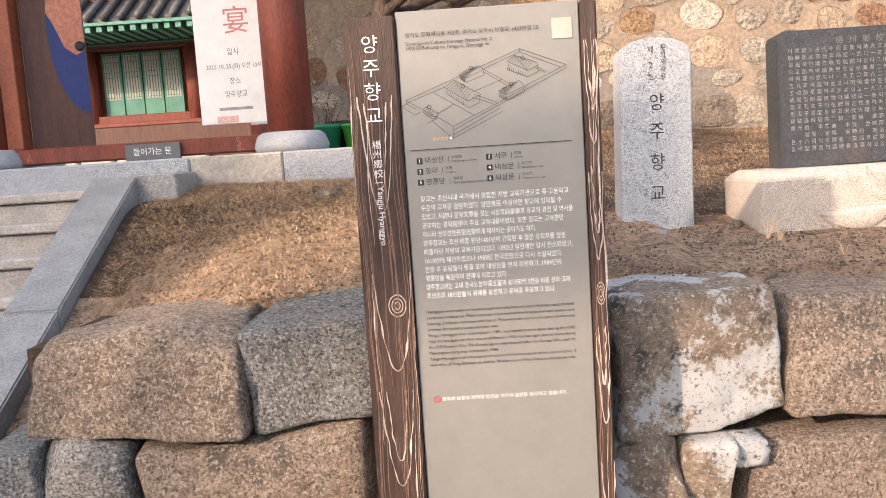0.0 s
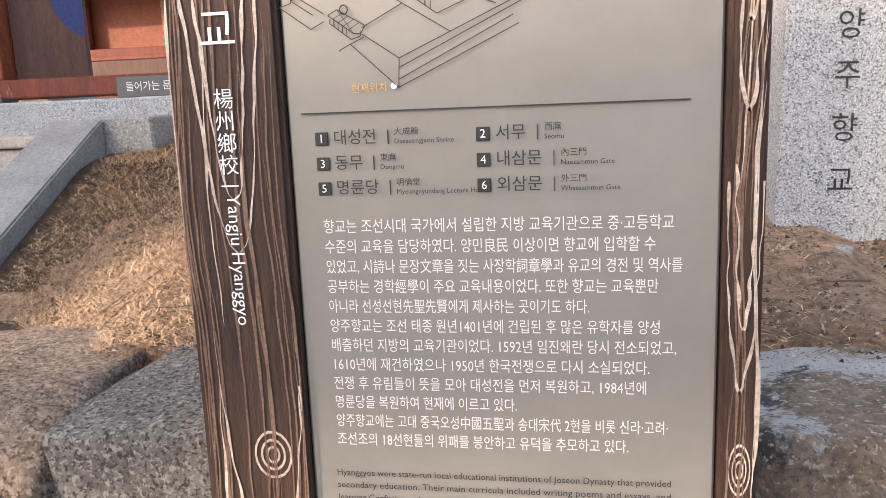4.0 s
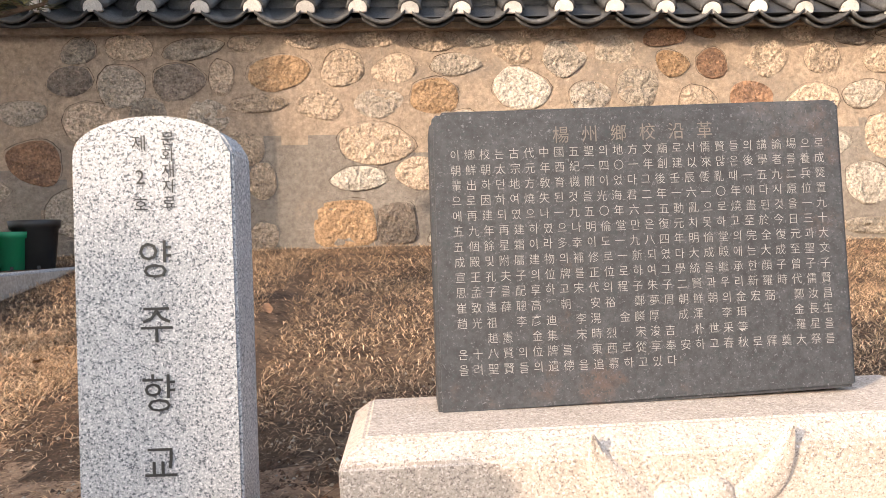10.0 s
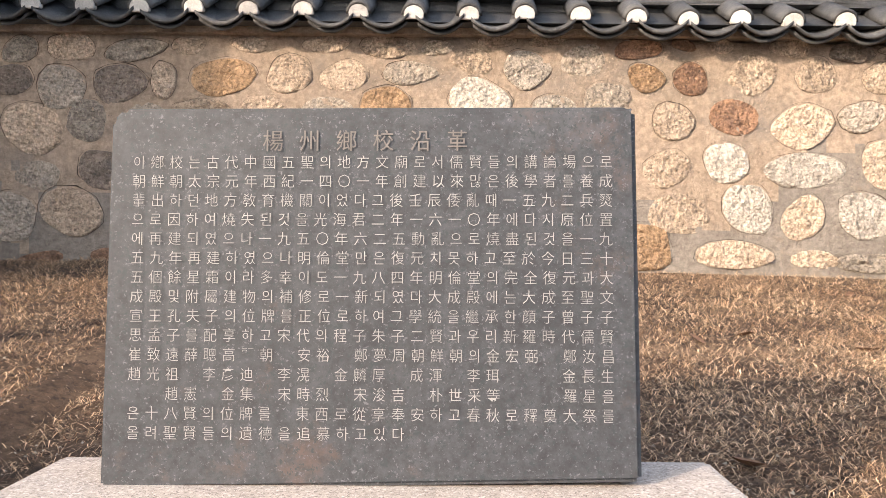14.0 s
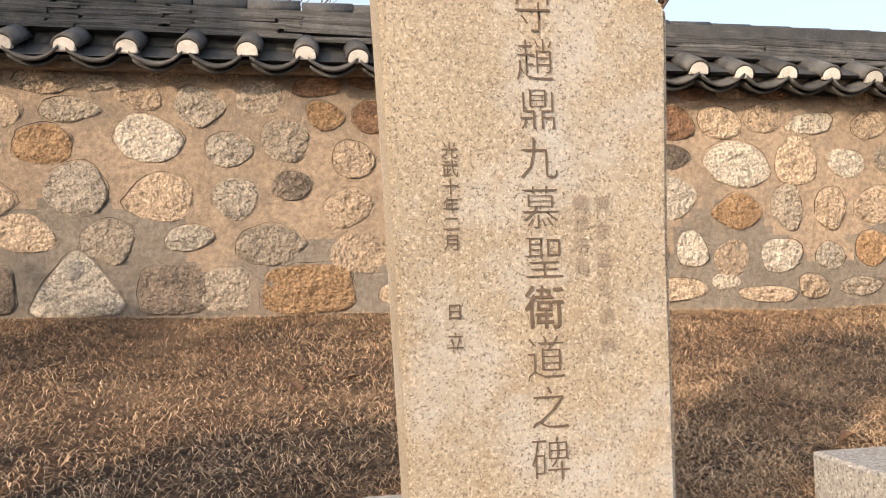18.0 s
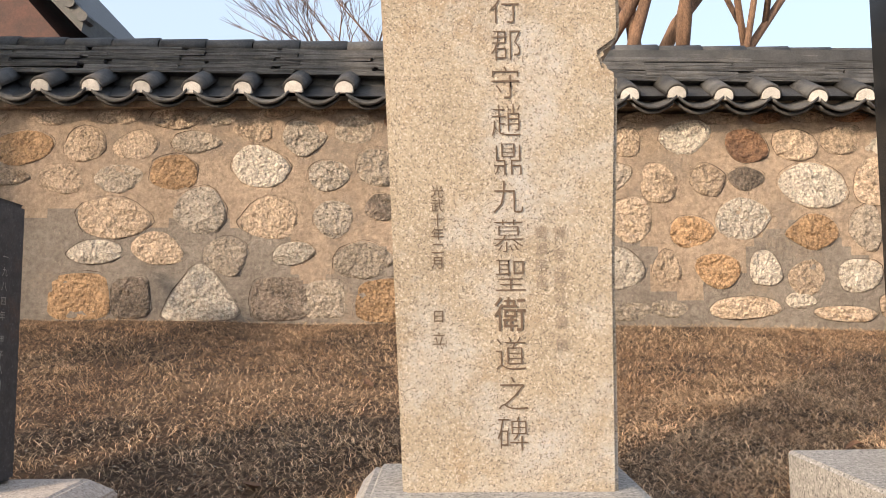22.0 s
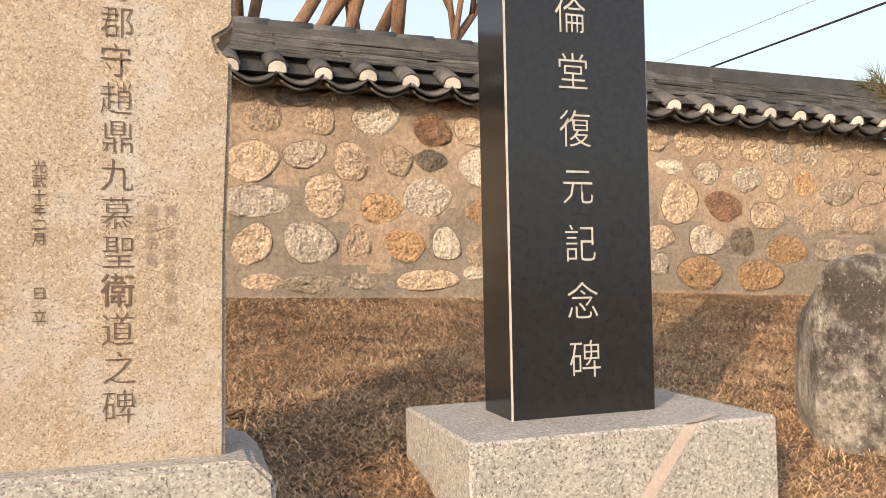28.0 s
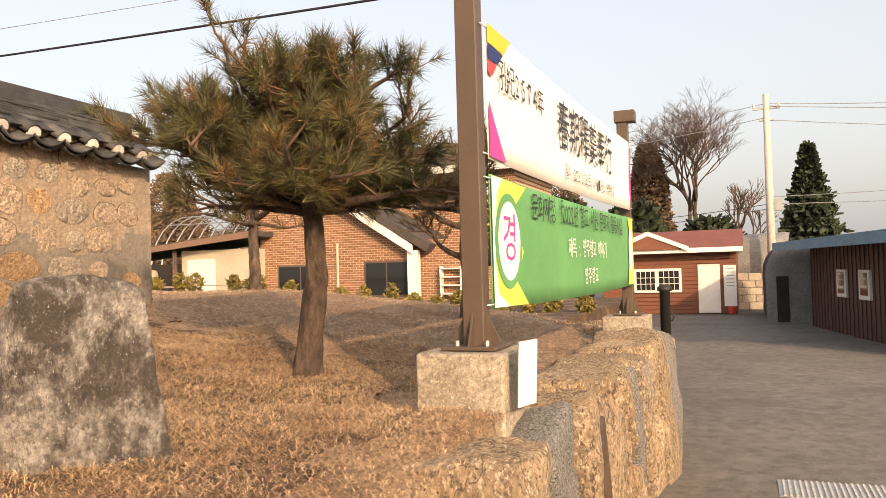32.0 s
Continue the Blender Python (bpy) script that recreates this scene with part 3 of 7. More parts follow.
def lawn_z(x, y):
    t = max(0.0, min((y - 2.85) / 4.1, 1.0))
    z = 1.07 + (wall_foot(x) - 1.07) * t ** (0.78 if x < 1 else 0.95)
    if x > 9:
        z += 0.05 * min(x - 9, 4) * 0.4
    if x > 12:
        z += min((x - 12) / 7, 1.0) * (min(z, max(1.0, min(1.04 + 0.078 * (y - 6.8), 1.6))) - z)
    z -= 0.07 * math.exp(-((x - 4.9) ** 2 + (y - 3.7) ** 2) / 0.8)
    z += 0.185 * math.exp(-((x - 7.2) / 0.9) ** 2 - ((y - 2.85) / 0.5) ** 2)
    if x < -0.75:
        u = min((-0.75 - x) / 0.8, 1.0)
        z += u * (min(z, 1.55 - 0.575 * max(4.68 - y, 0.0)) - z)
    return z + 0.025 * noise.noise(Vector((x * 0.9, y * 0.9, 3.0))) + 0.010 * noise.noise(Vector((x * 4, y * 4, 1.0)))

# ---- ground: one sheet to the horizon, with the asphalt yard ----
def ground_sheet():
    xs = [-400, -60, -20, -8, 0, 8, 16, 24, 32, 40, 60, 120, 900]
    ys = [-500, -60, -20, -8, 0, 8, 20, 60, 120, 900]
    verts = [(x, y, road_z(min(x, 60)) + (0.0 if abs(x) < 100 and abs(y) < 100 else -1.0)) for y in ys for x in xs]
    n = len(xs)
    faces = [(j * n + i, j * n + i + 1, (j + 1) * n + i + 1, (j + 1) * n + i) for j in range(len(ys) - 1) for i in range(n - 1)]
    return rows_mesh(verts, faces, M["asphalt"])


ground = tagged(obj("ground", ground_sheet()), "worn grey asphalt yard that runs to the horizon", "ground", kind="structure")

# drain grate in the road
grate = thing("drain_grate", "galvanised steel drain grate set in the asphalt", "grate", pose(10.7, 1.15, road_z(10.7)))
part("frame", box(-0.25, 0.25, -0.42, 0.42, -0.03, 0.006, 0.003), M["steel"], grate)
_bar = mesh_of(box(-0.235, 0.235, -0.008, 0.008, 0.006, 0.016), M["pole_concrete"])
for i in range(19):
    obj("bar", _bar, grate, pose(0, -0.38 + i * 0.042, 0))


# ---- lawn bank ----
def lawn_mesh():
    verts, faces = [], []
    xs = [-1.77 + 0.11 * i for i in range(int(13.75 / 0.11))] + [12 + 0.5 * i for i in range(1, 25)]
    nj = 40
    for x in xs:
        y0 = edge_y(x) - 0.06
        y1 = 7.2 if x < 9.85 else 7.2 + min((x - 9.85) * 4, 9)
        for j in range(nj):
            y = y0 + (y1 - y0) * (j / (nj - 1))
            z = lawn_z(x, y)
            if j == 0:
                z -= 0.35
            verts.append((x, y, z))
    for i in range(len(xs) - 1):
        for j in range(nj - 1):
            a = i * nj + j
            faces.append((a, a + nj, a + nj + 1, a + 1))
    me = rows_mesh(verts, faces, M["soil"], True)
    me.materials.append(M["bare_soil"])
    for p in me.polygons:
        c = p.center
        if c.y + 0.35 * noise.noise(Vector((c.x * 1.7, c.y * 1.7, 4))) < (4.0 if c.x < 3.0 else 3.2) or c.x > 8.9 + 0.6 * noise.noise(Vector((c.x, c.y, 8))):
            p.material_index = 1
    return me


lawn = tagged(obj("lawn", lawn_mesh()), "bank of dry winter lawn with bare brown soil", "lawn", kind="structure")


GX, GY, GSTEP = -1.8, 2.1, 0.05


def field(f):
    """A height or density over the lawn, worked out on a grid once."""
    return np.array([[f(GX + GSTEP * i, GY + GSTEP * j) for j in range(212)] for i in range(430)])


def at_points(grid, x, y):
    """The field's values at points between the grid's nodes."""
    u, v = np.clip((x - GX) / GSTEP, 0, 428.9), np.clip((y - GY) / GSTEP, 0, 210.9)
    i, j = u.astype(int), v.astype(int)
    u, v = u - i, v - j
    return (grid[i, j] * (1 - u) + grid[i + 1, j] * u) * (1 - v) + (grid[i, j + 1] * (1 - u) + grid[i + 1, j + 1] * u) * v


Z_FIELD = field(lawn_z)
EDGE_FIELD = field(lambda x, y: edge_y(x))
BARE_FIELD = field(lambda x, y: noise.noise(Vector((x * 0.8, y * 1.1, 9.0))) + 0.4 * noise.noise(Vector((x * 3.5, y * 3.5, 2.0))))
CLUMP_FIELD = field(lambda x, y: noise.noise(Vector((x * 5.5, y * 5.5, 3.0))) + 0.6 * noise.noise(Vector((x * 13.0, y * 13.0, 5.0))))


def loose_mesh(verts, per, material):
    """A mesh of many separate faces with so many corners each."""
    n = len(verts) // per
    me = bpy.data.meshes.new("mesh")
    me.vertices.add(len(verts))
    me.vertices.foreach_set("co", verts.astype(np.float32).ravel())
    me.loops.add(len(verts))
    me.loops.foreach_set("vertex_index", np.arange(len(verts), dtype=np.int32))
    me.polygons.add(n)
    me.polygons.foreach_set("loop_start", np.arange(0, len(verts), per, dtype=np.int32))
    me.update(calc_edges=True)
    me.materials.append(material)
    return me


def grass(seed, count, x0, x1, y0, y1, length, lean, material, width=1.0, thick=False, worn=0.0):
    """Dry bent blades lying every way on the lawn in tangled clumps, one mesh."""
    rng = np.random.default_rng(seed)
    x, y = rng.uniform(x0, x1, count), rng.uniform(y0, y1, count)
    bare, clump, q = at_points(BARE_FIELD, x, y), at_points(CLUMP_FIELD, x, y), rng.random(count)
    bald = (x < 3.3) & (y < 3.95 + 0.25 * bare) & (not thick)
    ok = (y > at_points(EDGE_FIELD, x, y) - 0.02) & ((x > 9.7) | (y < 6.93)) & (q > 0.30 - 0.55 * clump)
    ok &= ~((bare > 0.10) & (q < 0.30 + 0.55 * bare)) & (thick | ~(bald & (q < 0.62 + 0.6 * clump)))
    ok &= (x > 2.6) | (rng.random(count) > worn)
    x, y, bald = x[ok], y[ok], bald[ok]
    n = len(x)
    a, c = rng.uniform(0, 6.283, n), rng.uniform(-1.3, 1.3, n)
    l = rng.uniform(0.4, 1.35, n) * length
    w = rng.uniform(0.0006, 0.0016, n) * width * np.where(x > 9, 2.2, 1.0)
    up = l * rng.uniform(0.03, lean, n) * np.where(bald, 0.45, 1.0)
    z = at_points(Z_FIELD, x, y) + 0.002
    mx, my = x + np.cos(a) * l * 0.5, y + np.sin(a) * l * 0.5
    ex, ey = mx + np.cos(a + c) * l * 0.5, my + np.sin(a + c) * l * 0.5
    sx, sy = -np.sin(a) * w, np.cos(a) * w
    ez = z + up * 2 * rng.random(n)
    v = np.stack([np.stack(p, 1) for p in ((x, y, z), (mx + sx, my + sy, z + up), (ex, ey, ez), (mx - sx, my - sy, z + up))], 1)
    return loose_mesh(v.reshape(-1, 3), 4, material)


tagged(obj("dry_thatch", grass(3, 260000, -1.6, 8.6, 2.5, 6.95, 0.040, 0.22, M["thatch"], 1.3)), "dark brown dead thatch under the dry lawn", "thatch", kind="stuff")
tagged(obj("dry_grass", grass(4, 600000, -1.6, 8.6, 2.5, 6.95, 0.036, 0.55, M["straw"], 1.15, worn=0.35)), "dry straw-coloured lawn grass lying flat", "grass", kind="stuff")
tagged(obj("dry_grass", grass(7, 270000, 3.6, 9.6, 2.3, 5.6, 0.040, 0.42, M["straw"], 1.1)), "dry golden lawn grass along the bank's front edge", "grass", kind="stuff")
tagged(obj("dry_grass", grass(5, 260000, 8.6, 19, 2.4, 12, 0.070, 0.35, M["straw"])), "dry straw-coloured lawn grass further along the bank", "grass", kind="stuff")

tagged(obj("dry_grass", grass(9, 120000, -1.7, 0.5, 2.7, 5.1, 0.042, 0.45, M["straw"], 1.3, True)), "pale matted straw on the bank beside the steps", "grass", kind="stuff")


def crumbs(seed, count, x0, x1, y0, y1, size, material):
    """Small three-sided bits of grit, bark and clod scattered on the soil."""
    rng = np.random.default_rng(seed)
    x, y = rng.uniform(x0, x1, count), rng.uniform(y0, y1, count)
    ok = (y > at_points(EDGE_FIELD, x, y) - 0.03) & (rng.random(count) > 0.45 - 0.7 * at_points(CLUMP_FIELD, x, y)) & (rng.random(count) < np.clip((5.4 - y) / 1.6, 0.05, 1))
    x, y = x[ok], y[ok]
    n = len(x)
    s = size * rng.uniform(0.35, 1.0, n) ** 2
    z, a = at_points(Z_FIELD, x, y), rng.uniform(0, 6.283, n)
    ring = [np.stack((x + s * rng.uniform(0.6, 1.6, n) * np.cos(a + k * 2.094), y + s * rng.uniform(0.5, 1.2, n) * np.sin(a + k * 2.094), z - 0.2 * s), 1) for k in range(3)]
    top = np.stack((x + 0.3 * s * rng.uniform(-1, 1, n), y + 0.3 * s * rng.uniform(-1, 1, n), z + s * rng.uniform(0.4, 1.1, n)), 1)
    v = np.stack([ring[0], ring[1], top, ring[1], ring[2], top, ring[2], ring[0], top], 1)
    return loose_mesh(v.reshape(-1, 3), 3, material)


tagged(obj("soil_crumbs", crumbs(11, 60000, -1.5, 5.0, 2.75, 5.4, 0.011, M["clod"])), "dark brown crumbs of earth and bark on the bare soil", "soil crumbs", kind="stuff")
tagged(obj("gravel", crumbs(12, 26000, -1.5, 5.0, 2.75, 5.4, 0.009, M["rubble"])), "small pale gravel scattered on the bare soil", "gravel", kind="stuff")

# ---- stone wall with a tiled cap along the back of the lawn ----
X0, X1, WY = -1.15, 9.76, 6.93


def cap_z(x):
    return -0.0285 * x


def wall_core():
    bm = bmesh.new()
    n = 200
    rings = []
    for i in range(n + 1):
        x = X0 + (X1 - X0) * i / n
        top = 3.17 + cap_z(x)
        col = []
        for j in range(31):
            z = 1.35 + (top - 1.35) * j / 30
            y = WY + 0.03 + 0.006 * noise.noise(Vector((x * 2.5, z * 2.5, 0))) + 0.005 * noise.noise(Vector((x * 9, z * 9, 5)))
            col.append(bm.verts.new((x, y, z)))
        col.append(bm.verts.new((x, WY + 0.5, top)))
        col.append(bm.verts.new((x, WY + 0.55, 1.35)))
        rings.append(col)
    for a, b in zip(rings, rings[1:]):
        for j in range(32):
            f = bm.faces.new((a[j], b[j], b[j + 1], a[j + 1]))
            c = f.calc_center_median()
            if j < 30 and c.z < 2.16 + 0.55 * noise.noise(Vector((c.x * 1.3, c.z * 1.1, 7))) + 0.16 * noise.noise(Vector((c.x * 7, c.z * 7, 3))):
                f.material_index = 1
    bm.faces.new(rings[0][::-1])
    bm.faces.new(rings[-1])
    return bm


wall_back = tagged(obj("wall_back", mesh_of(wall_core(), M["mortar"], True)), "tan lime-mortar garden wall set with field stones under a tiled cap", "wall", kind="structure")
wall_back.data.materials.append(M["mortar_grey"])

STONES = [
    [(-0.4, 3.05, 0.22, 0.16, "g"), (-0.46, 2.86, 0.28, 0.18, "d"), (-0.15, 2.83, 0.29, 0.27, "g"), (-1.05, 2.73, 0.11, 0.2, "p"), (-0.74, 2.68, 0.28, 0.16, "g"), (-0.31, 2.57, 0.35, 0.31, "p"), (-1.03, 2.47, 0.19, 0.26, "r"), (-0.68, 2.37, 0.34, 0.27, "r"), (-0.29, 2.3, 0.27, 0.17, "g"), (-0.97, 2.21, 0.26, 0.15, "g"), (-0.46, 2.05, 0.33, 0.29, "g"), (-0.26, 1.81, 0.3, 0.08, "r")],
    [(0.62, 3.06, 0.2, 0.1, "p"), (-0.08, 3.05, 0.28, 0.18, "p"), (0.3, 3.04, 0.36, 0.13, "g"), (0.47, 2.85, 0.15, 0.22, "p"), (0.2, 2.84, 0.32, 0.24, "d"), (0.01, 2.61, 0.24, 0.26, "g"), (0.37, 2.6, 0.28, 0.25, "g"), (0.59, 2.42, 0.23, 0.21, "p"), (0.13, 2.33, 0.32, 0.22, "d"), (-0.07, 2.07, 0.39, 0.29, "p"), (0.4, 2.07, 0.4, 0.16, "w"), (0.25, 1.81, 0.47, 0.14, "r")],
    [(1.43, 3.07, 0.28, 0.11, "p"), (0.97, 3.06, 0.22, 0.09, "p"), (1.21, 2.89, 0.25, 0.22, "p"), (0.8, 2.88, 0.4, 0.23, "o"), (0.7, 2.69, 0.35, 0.11, "p"), (1.07, 2.67, 0.29, 0.18, "p"), (1.43, 2.67, 0.31, 0.18, "g"), (1.38, 2.42, 0.48, 0.25, "p"), (0.69, 2.21, 0.17, 0.22, "p"), (1.28, 2.21, 0.33, 0.15, "w"), (1.19, 1.93, 0.38, 0.28, "o"), (0.68, 1.87, 0.18, 0.17, "p")],
    [(1.79, 3.04, 0.32, 0.13, "p"), (2.08, 3.04, 0.2, 0.09, "g"), (2.27, 2.96, 0.25, 0.15, "p"), (1.9, 2.89, 0.34, 0.14, "g"), (1.52, 2.88, 0.28, 0.18, "p"), (2.3, 2.73, 0.38, 0.26, "w"), (1.77, 2.7, 0.29, 0.22, "o"), (1.94, 2.46, 0.33, 0.29, "s"), (1.67, 2.21, 0.33, 0.23, "p"), (2.1, 2.17, 0.27, 0.24, "g"), (1.94, 1.94, 0.46, 0.35, "w"), (1.51, 1.92, 0.24, 0.25, "d")],
    [(2.41, 3.08, 0.23, 0.08, "p"), (2.71, 3.08, 0.2, 0.08, "p"), (2.91, 2.96, 0.25, 0.18, "g"), (2.59, 2.91, 0.27, 0.23, "s"), (3.06, 2.71, 0.27, 0.24, "g"), (2.74, 2.67, 0.27, 0.19, "s"), (2.38, 2.4, 0.39, 0.27, "p"), (2.77, 2.39, 0.24, 0.23, "s"), (2.52, 2.18, 0.26, 0.14, "w"), (2.95, 2.13, 0.38, 0.23, "g"), (2.44, 1.9, 0.35, 0.26, "d"), (2.72, 1.89, 0.26, 0.23, "g")],
    [(3.49, 3.05, 0.14, 0.07, "r"), (3.7, 3.04, 0.15, 0.09, "p"), (3.22, 3.02, 0.28, 0.11, "r"), (3.28, 2.85, 0.21, 0.17, "o"), (3.54, 2.85, 0.21, 0.19, "r"), (3.42, 2.61, 0.25, 0.21, "p"), (3.08, 2.46, 0.22, 0.17, "d"), (3.74, 2.36, 0.25, 0.24, "w"), (3.39, 2.33, 0.27, 0.21, "p"), (3.47, 2.08, 0.35, 0.23, "p"), (3.17, 1.88, 0.5, 0.26, "o"), (3.76, 1.83, 0.48, 0.18, "p")],
    [(4.1, 3.03, 0.23, 0.12, "p"), (4.45, 3, 0.24, 0.12, "d"), (3.89, 2.88, 0.28, 0.25, "p"), (4.24, 2.87, 0.23, 0.2, "p"), (3.78, 2.63, 0.27, 0.21, "r"), (4.5, 2.63, 0.28, 0.18, "g"), (4.17, 2.57, 0.35, 0.26, "p"), (4.19, 2.32, 0.48, 0.2, "w"), (3.86, 2.1, 0.28, 0.27, "w"), (4.17, 2.06, 0.25, 0.26, "p"), (4.53, 2.06, 0.34, 0.27, "w"), (4.24, 1.81, 0.27, 0.11, "p")],
    [(4.73, 3.01, 0.25, 0.07, "p"), (5.2, 3, 0.25, 0.08, "p"), (4.98, 2.88, 0.34, 0.23, "w"), (4.62, 2.85, 0.22, 0.18, "p"), (5.11, 2.61, 0.23, 0.21, "p"), (4.81, 2.6, 0.22, 0.26, "p"), (4.64, 2.35, 0.26, 0.29, "p"), (5.01, 2.29, 0.27, 0.21, "o"), (4.84, 2.05, 0.19, 0.23, "p"), (5.16, 2.04, 0.28, 0.23, "o"), (4.85, 1.8, 0.23, 0.11, "g"), (4.54, 1.79, 0.4, 0.11, "g")],
    [(5.77, 3, 0.21, 0.07, "p"), (5.5, 2.99, 0.18, 0.07, "r"), (5.36, 2.82, 0.28, 0.21, "r"), (5.68, 2.82, 0.27, 0.2, "p"), (5.36, 2.61, 0.22, 0.15, "d"), (5.77, 2.56, 0.42, 0.28, "w"), (5.33, 2.36, 0.34, 0.27, "w"), (5.76, 2.27, 0.32, 0.22, "o"), (5.46, 2.06, 0.2, 0.23, "w"), (5.72, 1.98, 0.23, 0.23, "p"), (5.67, 1.84, 0.19, 0.1, "w"), (5.31, 1.8, 0.46, 0.14, "p")],
    [(6.04, 2.99, 0.21, 0.06, "r"), (5.97, 2.84, 0.24, 0.18, "p"), (6.29, 2.81, 0.34, 0.13, "w"), (6.17, 2.58, 0.27, 0.3, "p"), (6.52, 2.57, 0.26, 0.2, "w"), (6.1, 2.29, 0.21, 0.28, "g"), (6.39, 2.27, 0.2, 0.26, "p"), (6.04, 2, 0.28, 0.21, "w"), (6.38, 1.98, 0.2, 0.17, "w"), (6.25, 1.8, 0.2, 0.15, "p"), (6.58, 1.79, 0.3, 0.12, "g"), (5.93, 1.76, 0.39, 0.1, "p")],
    [(6.62, 2.97, 0.24, 0.09, "p"), (7.13, 2.84, 0.25, 0.21, "p"), (6.68, 2.8, 0.26, 0.18, "p"), (7.26, 2.62, 0.26, 0.12, "w"), (6.84, 2.58, 0.24, 0.2, "g"), (7.32, 2.35, 0.33, 0.33, "p"), (6.72, 2.3, 0.3, 0.24, "p"), (7.15, 2.09, 0.24, 0.18, "p"), (6.9, 2.06, 0.2, 0.22, "p"), (6.66, 2.02, 0.24, 0.22, "o"), (7.14, 1.88, 0.19, 0.16, "w"), (6.86, 1.8, 0.22, 0.14, "r")],
    [(8.17, 2.95, 0.25, 0.11, "p"), (7.43, 2.81, 0.25, 0.22, "p"), (7.73, 2.8, 0.26, 0.22, "p"), (8.02, 2.78, 0.24, 0.2, "p"), (7.59, 2.58, 0.25, 0.18, "s"), (7.95, 2.54, 0.28, 0.21, "w"), (7.72, 2.33, 0.32, 0.25, "r"), (8.15, 2.24, 0.32, 0.21, "p"), (7.55, 2.06, 0.32, 0.22, "w"), (7.89, 2.04, 0.21, 0.22, "d"), (7.49, 1.82, 0.38, 0.27, "o"), (8.03, 1.78, 0.46, 0.24, "o")],
    [(8.51, 2.92, 0.26, 0.13, "p"), (8.82, 2.88, 0.23, 0.21, "p"), (8.3, 2.74, 0.22, 0.18, "s"), (8.6, 2.74, 0.23, 0.16, "g"), (8.9, 2.66, 0.22, 0.18, "p"), (8.24, 2.51, 0.23, 0.23, "p"), (8.52, 2.51, 0.22, 0.19, "o"), (8.83, 2.44, 0.34, 0.2, "g"), (8.57, 2.21, 0.28, 0.25, "p"), (8.86, 2.19, 0.18, 0.17, "g"), (8.32, 1.97, 0.4, 0.25, "o"), (8.76, 1.97, 0.35, 0.19, "g")],
    [(9.14, 2.87, 0.29, 0.21, "p"), (9.45, 2.71, 0.19, 0.14, "p"), (9.21, 2.67, 0.24, 0.14, "p"), (9.47, 2.46, 0.24, 0.22, "p"), (9.2, 2.44, 0.27, 0.19, "p"), (9.13, 2.21, 0.31, 0.23, "p"), (9.13, 1.96, 0.24, 0.14, "p"), (9.51, 1.83, 0.26, 0.19, "o")],
]


def stone_mesh(seed, material, corners=None):
    """A field stone's face, about 1 x 1 wide: a rounded uneven polygon with a rough, slightly domed front towards -y."""
    rng = random.Random(seed)
    n = rng.choice((5, 6, 7, 7, 8))
    ph = rng.uniform(0, 6.28)
    pts = []
    for i in range(n):
        a = ph + 6.283 * (i + rng.uniform(-0.24, 0.24)) / n
        r = rng.uniform(0.54, 0.74)
        pts.append((r * math.cos(a), r * math.sin(a)))
    pts = corners or pts
    for cut in (0.24, 0.18):
        pts = [q for i in range(len(pts)) for p, r in ((pts[i], pts[(i + 1) % len(pts)]),) for q in ((p[0] * (1 - cut) + r[0] * cut, p[1] * (1 - cut) + r[1] * cut), (p[0] * cut + r[0] * (1 - cut), p[1] * cut + r[1] * (1 - cut)))]
    wx = max(abs(p[0]) for p in pts) * 2
    wz = max(abs(p[1]) for p in pts) * 2
    bm = bmesh.new()
    rings = []
    for r, d in ((1.07, 0.5), (1.045, -0.55), (1.0, 0.35), (0.985, -0.45), (0.95, -0.85), (0.82, -0.95), (0.68, -1.0), (0.52, -1.0), (0.34, -1.05), (0.16, -1.05)):
        ring = []
        for x, z in pts:
            x, z = x / wx * r, z / wz * r
            # outer dark ring, shifted up to paint shade along the stone's top edge
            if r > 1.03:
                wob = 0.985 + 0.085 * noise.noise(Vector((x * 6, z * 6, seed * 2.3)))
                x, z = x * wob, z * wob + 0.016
            ring.append(bm.verts.new((x, d + (0.7 * noise.noise(Vector((x * 5, z * 5, seed * 1.7))) + 0.55 * noise.noise(Vector((x * 12, z * 12, seed)))) * (r < 0.98), z)))
        rings.append(ring)
    mid = bm.verts.new((0, -1.05, 0))
    k = len(pts)
    for a, b in zip(rings, rings[1:]):
        for i in range(k):
            f = bm.faces.new((a[i], a[(i + 1) % k], b[(i + 1) % k], b[i]))
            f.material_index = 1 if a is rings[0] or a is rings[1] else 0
    for i in range(k):
        bm.faces.new((rings[-1][i], rings[-1][(i + 1) % k], mid))
    me = mesh_of(bm, material, True)
    me.materials.append(M["joint_shade"])
    return me


# ---- granite platform, steps and cheek of the gate ----
platform = thing("gate_platform", "pale granite platform in front of the shrine gate", "platform", kind="structure")
for k, (a, b) in enumerate(((-4.6, -3.3), (-3.295, -1.60), (-1.595, -0.995), (-0.99, -0.25))):
    part("slab", box(a, b, 5.12, 5.5, 1.45, 1.74, 0.012), M["granite_white"] if k != 2 else M["granite_step"], platform)
part("paving", box(-6.5, -0.25, 5.5, 8.2, 1.45, 1.735, 0.008), M["granite_step"], platform)
part("side_slab", box(-0.33, -0.252, 5.5, 6.72, 1.40, 1.742, 0.01), M["granite_white"], platform)
steps = thing("stone_steps", "weathered granite steps up to the gate", "steps", kind="structure")
